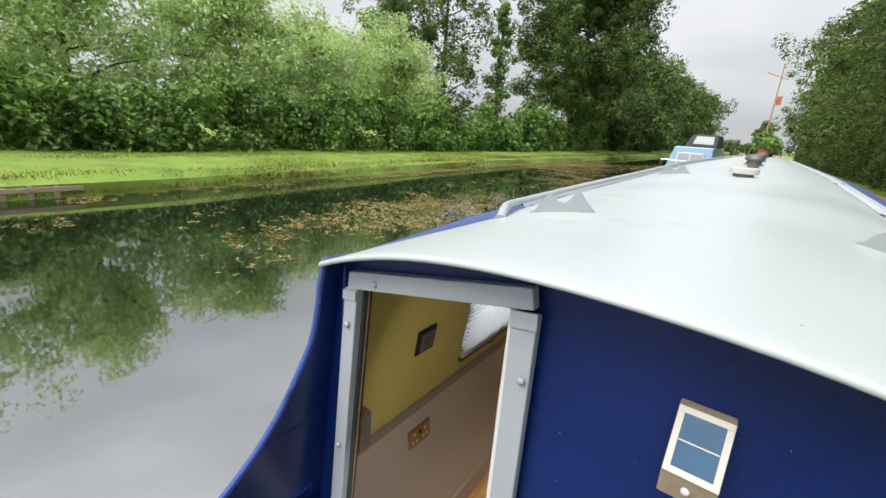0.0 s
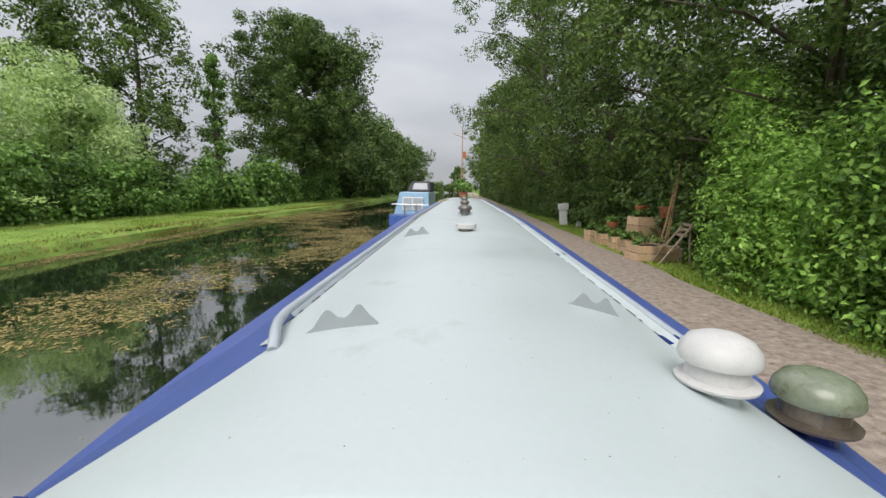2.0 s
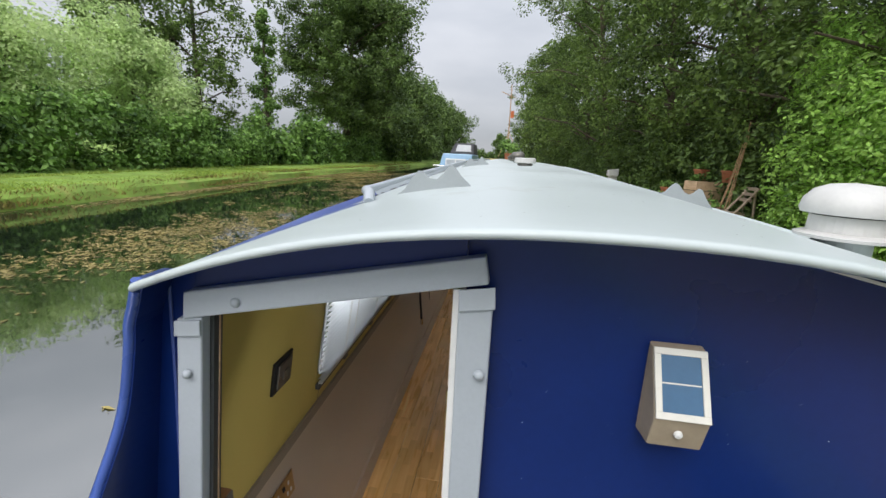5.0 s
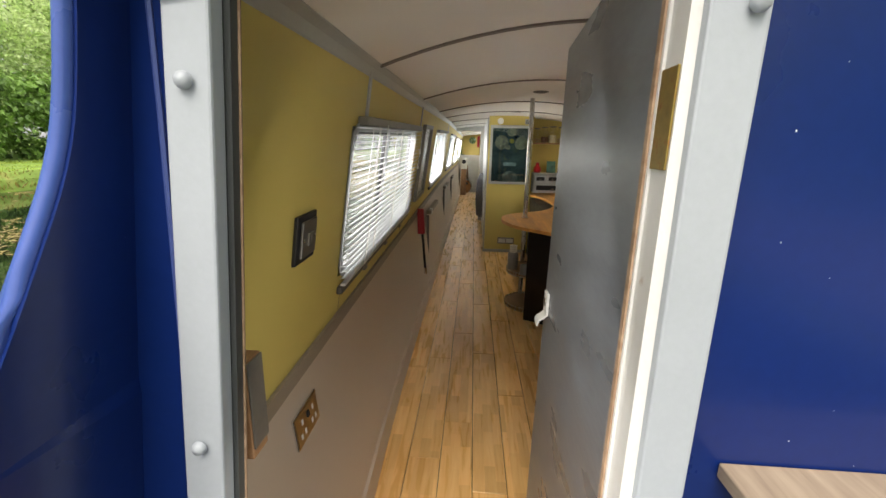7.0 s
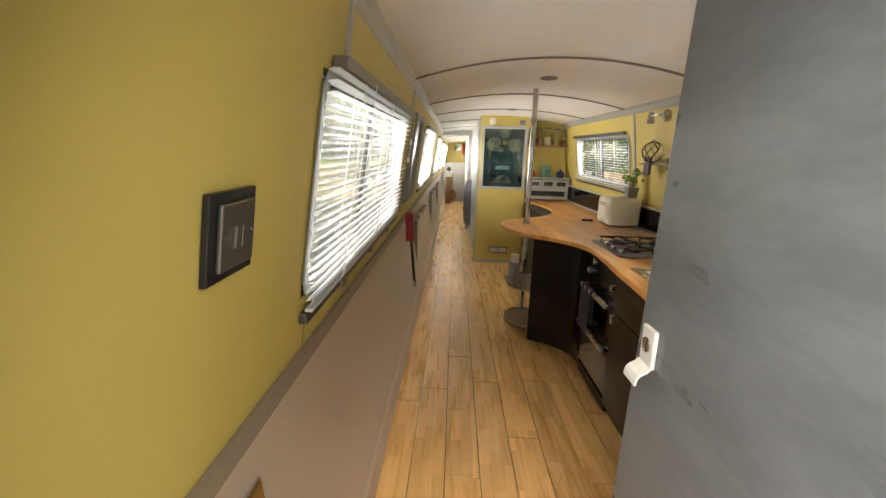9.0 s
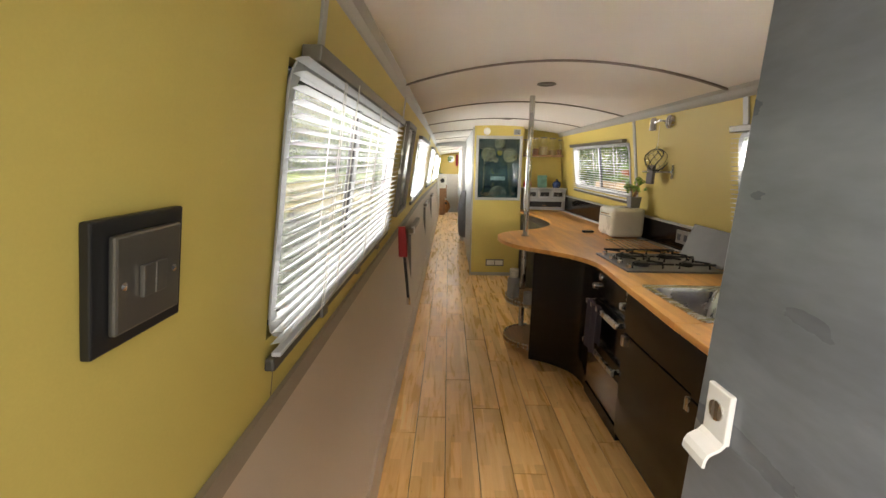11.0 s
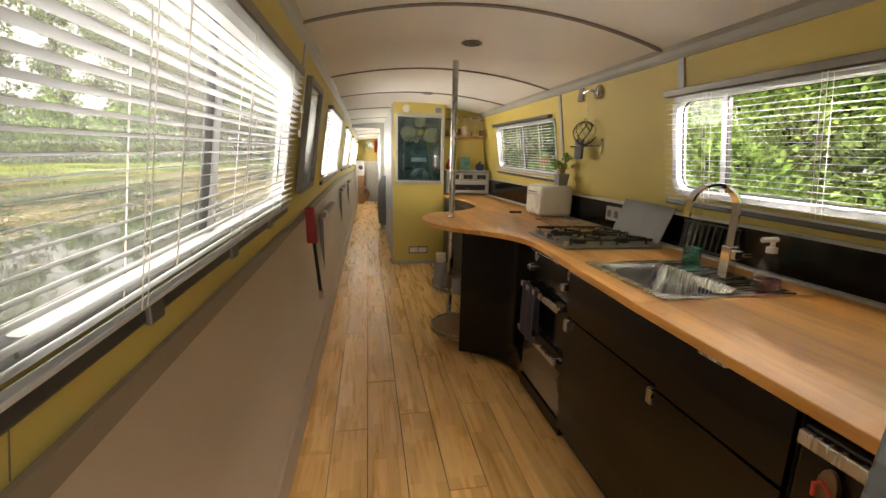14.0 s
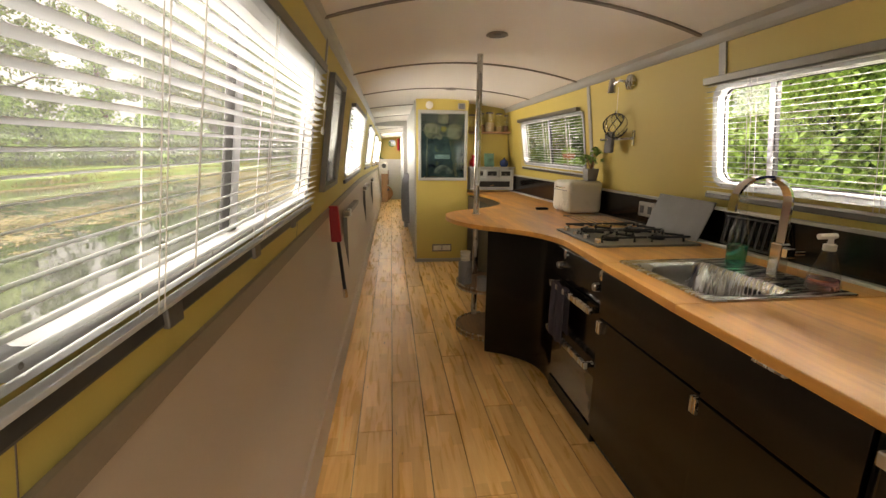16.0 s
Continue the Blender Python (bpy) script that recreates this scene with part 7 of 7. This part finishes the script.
def tree(name, x, y, z, height, spread, mat, label, seed, clumps=150, per=70, size=0.16, trunk=0.3, low=0.25, lean=(0, 0), group="", squash=0.8, clump_r=1.0, shape=0.5, spray=0.17, limbs=16):
    """A tapered trunk, limbs that fork into the crown, and leaf clumps round the limbs' ends with gaps between them."""
    rng = np.random.default_rng(seed)
    t = thing(name, label, "tree", group, at=(x, y, z))
    base = Vector((x, y, z))
    top = base + Vector((lean[0], lean[1], height))
    bm = tube([base + Vector((0, 0, -0.3)), base.lerp(top, 0.15) + Vector((0.1, 0, 0)), base.lerp(top, 0.45), base.lerp(top, 0.75), base.lerp(top, 0.95)], trunk, 9, taper=0.12)
    ends, rads = [], []
    n_limb = limbs
    for i in range(n_limb):
        f = low + (0.9 - low) * i / n_limb
        start = base.lerp(top, f)
        ang = i * 2.4 + rng.uniform(-0.4, 0.4)
        reach = spread * (math.sin(math.pi * min(1, (f - low) / (1 - low) * 0.75 + 0.22)) ** shape) * rng.uniform(0.75, 1.05)
        tip = start + Vector((math.cos(ang) * reach, math.sin(ang) * reach, height * rng.uniform(0.04, 0.16)))
        mid = start.lerp(tip, 0.5) + Vector((0, 0, height * 0.03))
        tube([start, mid, tip], trunk * 0.32 * (1 - 0.6 * f), 6, bm, 0.25)
        for k in range(clumps // n_limb):
            g = rng.uniform(0.25, 1.02)
            p = start.lerp(tip, g) + Vector(rng.normal(size=3) * spread * spray)
            ends.append(tuple(p))
            rads.append(clump_r * rng.uniform(0.55, 1.2))
    for k in range(clumps // 8):
        p = base.lerp(top, rng.uniform(0.8, 1.0)) + Vector(rng.normal(size=3) * spread * spray)
        ends.append(tuple(p))
        rads.append(clump_r * rng.uniform(0.5, 0.9))
    part("trunk", bm, M_BARK, t, "rough brown trunk and limbs", smooth=True)
    foliage("crown", rng, ends, rads, per, size, mat, t, squash=squash)
    return t


# water: one sheet, rippled, dark green, with floating weed
m = bpy.data.materials.new("canal_water")
m.use_nodes = True
n, l = m.node_tree.nodes, m.node_tree.links
b = n["Principled BSDF"]
b.inputs["Base Color"].default_value = (0.010, 0.016, 0.009, 1)
b.inputs["Roughness"].default_value = 0.03
b.inputs["IOR"].default_value = 3.6
b.inputs["Specular IOR Level"].default_value = 0.6
tc, no, bp = n.new("ShaderNodeTexCoord"), n.new("ShaderNodeTexNoise"), n.new("ShaderNodeBump")
no.inputs["Scale"].default_value, no.inputs["Detail"].default_value = 2.6, 3.0
l.new(tc.outputs["Object"], no.inputs["Vector"])
bp.inputs["Strength"].default_value, bp.inputs["Distance"].default_value = 0.05, 0.03
l.new(no.outputs["Fac"], bp.inputs["Height"])
l.new(bp.outputs["Normal"], b.inputs["Normal"])
M_WATER = m
tagged(part("water", boxes((-15, -1.11, -60, 400, WATER_Z - 0.1, WATER_Z), (1.13, 1.6, -60, 400, WATER_Z - 0.1, WATER_Z), (-1.11, 1.13, 20.0, 400, WATER_Z - 0.1, WATER_Z), (-1.11, 1.13, -60, -3.3, WATER_Z - 0.1, WATER_Z)), M_WATER), "still dark green canal water with reflections", "water", kind="structure")

M_TURF = material("turf", (0.20, 0.31, 0.05), 0.95, vary=0.35, scale=1.2, fine=40, bump=0.5, dirt=(0.29, 0.31, 0.08), dirt_at=0.55, dirt_scale=0.9)
M_PATH = material("gravel_towpath", (0.34, 0.275, 0.225), 0.95, vary=0.5, scale=9, fine=60, bump=0.9, dirt=(0.20, 0.145, 0.10), dirt_at=0.53, dirt_scale=11)
M_BANK = material("bank_earth", (0.14, 0.11, 0.05), 0.95, vary=0.4, scale=4, fine=30, bump=0.6, dirt=(0.25, 0.24, 0.07), dirt_at=0.52, dirt_scale=2)


def uneven(x, y, amount):
    return amount * noise.noise((x * 0.6, y * 0.25, 0.3))


def bank(y):
    """How far the far bank has drawn away at y."""
    return -0.15 - 0.085 * min(max(y - 4.0, 0.0), 20.0)


ys = list(np.concatenate([np.linspace(-60, -4, 15), np.linspace(-3, 60, 64), np.linspace(65, 400, 24)]))
left_rows = [[(-2500, y, 1.2), (-60, y, 0.95), (-24, y, 0.95), (-18, y, 0.8 + uneven(-18, y, 0.12)), (-14.5 + bank(y), y, GROUND_L + uneven(-14.5, y, 0.1)), (-12.45 + bank(y) + uneven(3, y, 0.2), y, GROUND_L - 0.06 + uneven(1, y, 0.08)),
              (-12.08 + bank(y) + uneven(9, y, 0.2), y, 0.50), (-11.95 + bank(y) + uneven(5, y, 0.3), y, 0.22), (-11.8 + bank(y), y, -0.2)] for y in ys]
right_rows = [[(1.22, y, -0.2), (1.25, y, 0.6), (1.45, y, GROUND_R - 0.05), (2.1, y, GROUND_R), (5.5, y, GROUND_R + uneven(5, y, 0.04)), (9, y, 0.85), (60, y, 1.0), (2500, y, 1.5)] for y in ys]
tagged(part("ground", grid_mesh(left_rows), M_TURF), "grassy far bank with a mown strip", "ground", kind="structure")
tagged(part("ground_right", grid_mesh(right_rows), M_TURF), "grassy towpath side under the hedge", "ground", kind="structure")
tagged(part("ground_far", boxes((-2500, 2500, 400, 3000, -0.5, 1.0)), M_TURF), "distant flat ground", "ground", kind="structure")
path_rows = [[(1.7 + uneven(2, y, 0.25), y, GROUND_R + 0.012), (3.0, y, GROUND_R + 0.03), (4.5 + uneven(7, y * 2, 0.35), y, GROUND_R + 0.012)] for y in ys]
tagged(part("pavement", grid_mesh(path_rows), M_PATH), "gravel towpath with worn grassy edges", "path", kind="structure")

rngf = np.random.default_rng(11)
# timber piling at the water's edge
piling = thing("timber_piling", "weathered timber piling along the far bank", "piling", at=(-11.9, 0, 0.2))
for i in range(12):
    y = -3.4 + i * 0.42
    part("pile", boxes((-12.15, -12.07, y, y + 0.08, 0.0, 0.46 + 0.03 * (i % 3)), bevel=0.01), M_WEATHERED, piling)
part("rail", boxes((-12.065, -12.02, -3.5, 1.7, 0.36, 0.46), bevel=0.008), M_WEATHERED, piling)


def grass_patch(name, rng, count, x0, x1, y0, y1, zf, height, mat, label, bias=1.0):
    x = rng.uniform(x0, x1, count)
    y = y0 + (y1 - y0) * rng.uniform(0, 1, count) ** bias
    if x1 < 0:
        x = x + np.array([bank(v) for v in y])
    z = np.array([zf(a, b) for a, b in zip(x, y)])
    h = height * rng.uniform(0.4, 1.4, count)
    ang = rng.uniform(0, 6.283, count)
    w = 0.012 + 0.010 * np.sqrt(np.abs(y) + 6) / 3
    v = np.empty((count, 4, 3))
    lean = rng.normal(0, 0.45, (count, 2)) * h[:, None]
    for i, (sx, k) in enumerate(((-1, 0), (1, 0), (0.25, 1), (-0.25, 1))):
        v[:, i, 0] = x + sx * w * np.cos(ang) + k * lean[:, 0]
        v[:, i, 1] = y + sx * w * np.sin(ang) + k * lean[:, 1]
        v[:, i, 2] = z + k * h - 0.02
    ob = new(name, mesh_from(name, v.reshape(-1, 3), np.arange(count * 4).reshape(-1, 4), mat))
    return tagged(ob, label, "grass", kind="stuff")


def left_z(x, y):
    x -= bank(y)
    if x < -12.45:
        return GROUND_L - 0.04 + (0.08 if x < -15 else 0)
    return 0.25 + 0.43 * min(1, max(0, (-x - 11.95) / 0.5))


M_EDGEGRASS = leaves("long_bank_grass", (0.10, 0.11, 0.03), (0.38, 0.32, 0.09), 0.3)
grass_patch("bank_grass", rngf, 60000, -17.0, -12.2, -8, 70, left_z, 0.05, M_GRASS, "short bright green grass on the far bank", 1.4)
grass_patch("bank_edge_grass", rngf, 16000, -12.4, -11.98, -8, 60, left_z, 0.11, M_EDGEGRASS, "long yellowing grass hanging over the water", 1.4)
grass_patch("towpath_grass", rngf, 22000, 4.45, 5.6, 1.5, 30, lambda x, y: GROUND_R, 0.06, M_GRASS, "short grass between towpath and hedge", 1.5)
grass_patch("verge_grass", rngf, 4000, 1.4, 1.95, 0, 30, lambda x, y: GROUND_R - 0.03, 0.08, M_GRASS, "thin grass along the towpath edge", 1.5)

# floating weed: many scraps on the water
count = 90000
wx, wy = [], []
while len(wx) < count:
    x, y = rngf.uniform(-13.9, -1.4), -6 + 51 * rngf.uniform() ** 1.25
    k = noise.noise((x * 0.30, y * 0.11, 1.7)) + 0.6 * noise.noise((x * 0.8, y * 0.9, 4.1)) + 0.5 * noise.noise((x * 2.2, y * 4.0, 9.1)) + 0.35 * noise.noise((x * 6.0, y * 9.0, 2.1))
    near_bank = x < -11.1 + bank(y)
    dense = (k - 0.05 - 0.004 * max(0.0, y - 8)) * 0.9
    if x > -11.9 + bank(y) and (rngf.uniform() < dense or near_bank and k > -0.25 and rngf.uniform() < 0.5) and not (x > -7.5 and y < 1.0):
        wx.append(x)
        wy.append(y)
wx, wy = np.array(wx), np.array(wy)
ang = rngf.uniform(0, 6.28, count)
sz = 0.005 + 0.038 * rngf.uniform(0, 1, count) ** 3
v = np.empty((count, 4, 3))
for i, (p, q) in enumerate(((-1.5, -0.2), (0.4, -0.35), (1.5, 0.2), (-0.5, 0.35))):
    v[:, i, 0] = wx + sz * (p * np.cos(ang) - q * np.sin(ang)) * 1.3
    v[:, i, 1] = wy + sz * (p * np.sin(ang) + q * np.cos(ang)) * 1.3
    v[:, i, 2] = WATER_Z + 0.004 + 0.006 * (i % 2)
M_WEED = leaves("floating_weed", (0.11, 0.09, 0.03), (0.44, 0.36, 0.13), 0.1)
tagged(new("floating_weed", mesh_from("floating_weed", v.reshape(-1, 3), np.arange(count * 4).reshape(-1, 4), M_WEED)), "brown and yellow weed floating on the canal", "weed", kind="stuff")

# far bank: dense bushes with willows behind, a bare-topped tree, an ivied snag, an oak and a dark row beyond


def bush_row(name, rng, line, height, depth, per_m, per, size, mat, label, clump=0.6):
    cs, rs = [], []
    for (xa, ya), (xb, yb) in zip(line, line[1:]):
        length = math.hypot(xb - xa, yb - ya)
        for k in range(int(length * per_m)):
            f = rng.uniform()
            y = ya + (yb - ya) * f
            h = height * (0.72 + 0.5 * noise.noise((y * 0.23, 2.0, height)))
            z = rng.uniform(0.0, 1.0) * h
            bulge = depth * (1 - 0.6 * (z / height) ** 2)
            cs.append((xa + (xb - xa) * f + rng.uniform(-0.4, 1) * bulge * (1 if xa < 0 else -1), y, 0.75 + z))
            rs.append(clump * rng.uniform(0.6, 1.25))
    ob = foliage(name, rng, cs, rs, per, size, mat)
    return tagged(ob, label, "bushes", kind="stuff")


R = np.random.default_rng
bush_row("bank_bushes", R(1), [(-18.5, -14), (-18.2, 10), (-18.6, 30)], 3.6, 1.3, 20, 60, 0.12, M_L_DARK, "dense dark green bushes along the far bank")
bush_row("bank_bushes", R(2), [(-18.6, 30), (-19.5, 60), (-20, 130)], 4.5, 1.5, 9, 60, 0.2, M_L_DARK, "dense dark green bushes along the far bank", 0.9)
for i, (x, y, h, s) in enumerate(((-22, -9, 8.6, 4.0), (-21.5, -3, 9.2, 4.2), (-22.5, 4, 8.4, 4.2), (-21.5, 10, 7.6, 3.6), (-22.5, 16, 6.6, 3.6), (-21.5, 21.5, 7.2, 3.4))):
    tree("willow_tree", x, y, 0.8, h, s, M_L_WILLOW, "pale green willow behind the bank bushes", 20 + i, 300, 95, 0.10, 0.22, 0.10, group="willows", clump_r=0.85)
tree("sparse_tree", -24, 30, 0.8, 16, 4.6, M_L_RIGHT, "tall thin-topped tree with gaps in its crown", 31, 300, 55, 0.13, 0.3, 0.12, clump_r=0.72)
tree("sparse_tree", -27, 27, 0.8, 13, 4.0, M_L_RIGHT, "tall thin-topped tree with gaps in its crown", 32, 240, 55, 0.13, 0.3, 0.12, clump_r=0.72)
tree("ivied_snag", -19.6, 32, 0.8, 11.6, 0.9, M_L_DARK, "narrow dead trunk thick with ivy", 33, 90, 55, 0.13, 0.28, 0.1, clump_r=0.5)
tree("oak_tree", -18.9, 47, 0.8, 18.6, 8.3, M_L_OAK, "large dark round-crowned oak on the bank", 34, 1150, 85, 0.15, 0.55, 0.2, (1.4, 0), clump_r=0.95, shape=0.4, spray=0.10, limbs=38)
for i, (x, y, h, s) in enumerate(((-19, 62, 12.5, 5.0), (-18, 74, 13.5, 6), (-18.5, 90, 14, 6), (-17.5, 108, 14, 6), (-17, 130, 14, 7))):
    tree("bank_tree", x, y, 0.8, h, s, M_L_OAK, "dark tree in the row beyond the oak", 40 + i, 260, 70, 0.26, 0.35, 0.1, group="far bank trees", clump_r=1.7)

# towpath side: a leafy hedge close by, dark trees leaning over it
bush_row("towpath_hedge", R(5), [(5.75, -9), (5.75, 6.8), (6.35, 9.3)], 5.2, 0.95, 88, 58, 0.052, M_L_HEDGE, "bright green large-leaved hedge beside the towpath", 0.42)
bush_row("towpath_undergrowth", R(6), [(6.6, 9.5), (6.4, 20), (5.8, 45), (5.2, 110)], 4.2, 1.0, 18, 70, 0.085, M_L_OAK, "dark shrubs under the towpath trees", 0.6)
bush_row("woodland", R(7), [(12.5, -14), (12, 40), (9.5, 110)], 9.0, 1.6, 14, 60, 0.26, M_L_OAK, "dark dense woodland behind the towpath trees", 1.1)
for i, (x, y, h, s, lx) in enumerate(((8.3, 3, 10, 3.6, -0.8), (8.2, 9, 11.5, 4.0, -1), (7.8, 14.5, 12, 4.2, -1.2), (7.4, 20, 13, 4.6, -1.5), (6.2, 26.5, 15.5, 5.6, -2.4), (6.5, 35, 13, 4.8, -1.2), (6.5, 46, 13, 4.6, -1), (6.3, 60, 13, 4.6, -1), (6.2, 78, 13, 5, -1), (6, 100, 13, 5, -1))):
    tree("towpath_tree", x, y, 0.8, h, s, M_L_DARK if i == 0 else M_L_RIGHT, "dark green tree leaning over the towpath", 60 + i, 380 if y < 40 else 150, 100 if y < 40 else 70, 0.075 if y < 40 else 0.20, 0.25, 0.12, (lx, 0), "towpath trees", spray=0.13, limbs=26, clump_r=0.62 if y < 40 else 1.2)
tree("distant_tree", -3, 210, 0.8, 12, 4, M_L_OAK, "small conifer in the far distance", 90, 60, 50, 0.5, 0.4, 0.1, clump_r=1.5, shape=1.2)
bush_row("distant_bushes", R(8), [(-20, 230), (2, 240), (3, 260)], 6, 3, 4, 50, 0.5, M_L_OAK, "low distant trees at the canal's bend", 1.6)
for owner, points, r, per, size in foliage_later:
    foliage("leaves", R(9), points, [r] * len(points), per, size, M_L_DARK, owner, aspect=0.7)


# planks: objects of their own, a few lengths of shared mesh
PITCH = 0.165
plank_meshes = {}


def plank_mesh(length, w=PITCH - 0.003):
    key = round(length, 2), round(w, 3)
    if key not in plank_meshes:
        bm = boxes((-w / 2, w / 2, 0, length - 0.003, -0.015, 0.0), bevel=0.0015, seg=1)
        me = bpy.data.meshes.new("plank")
        bm.to_mesh(me)
        bm.free()
        me.materials.append(M_FLOOR)
        plank_meshes[key] = me
    return plank_meshes[key]


rng = random.Random(4)
for row in range(9):
    x = -0.942 + PITCH * (row + 0.5)
    y, k = 0.42, row
    first = True
    end = 14.45 if x < -0.25 else 5.77
    while y < end - 0.05:
        length = (0.45, 0.9, 1.2, 0.7)[row % 4] if first else (1.2, 1.35, 1.05)[k % 3]
        first, k = False, k + 1
        length = min(length, end - y)
        ob = new("plank", plank_mesh(length))
        ob.location = (x, y, 0)
        ob.parent = floor
        y += length
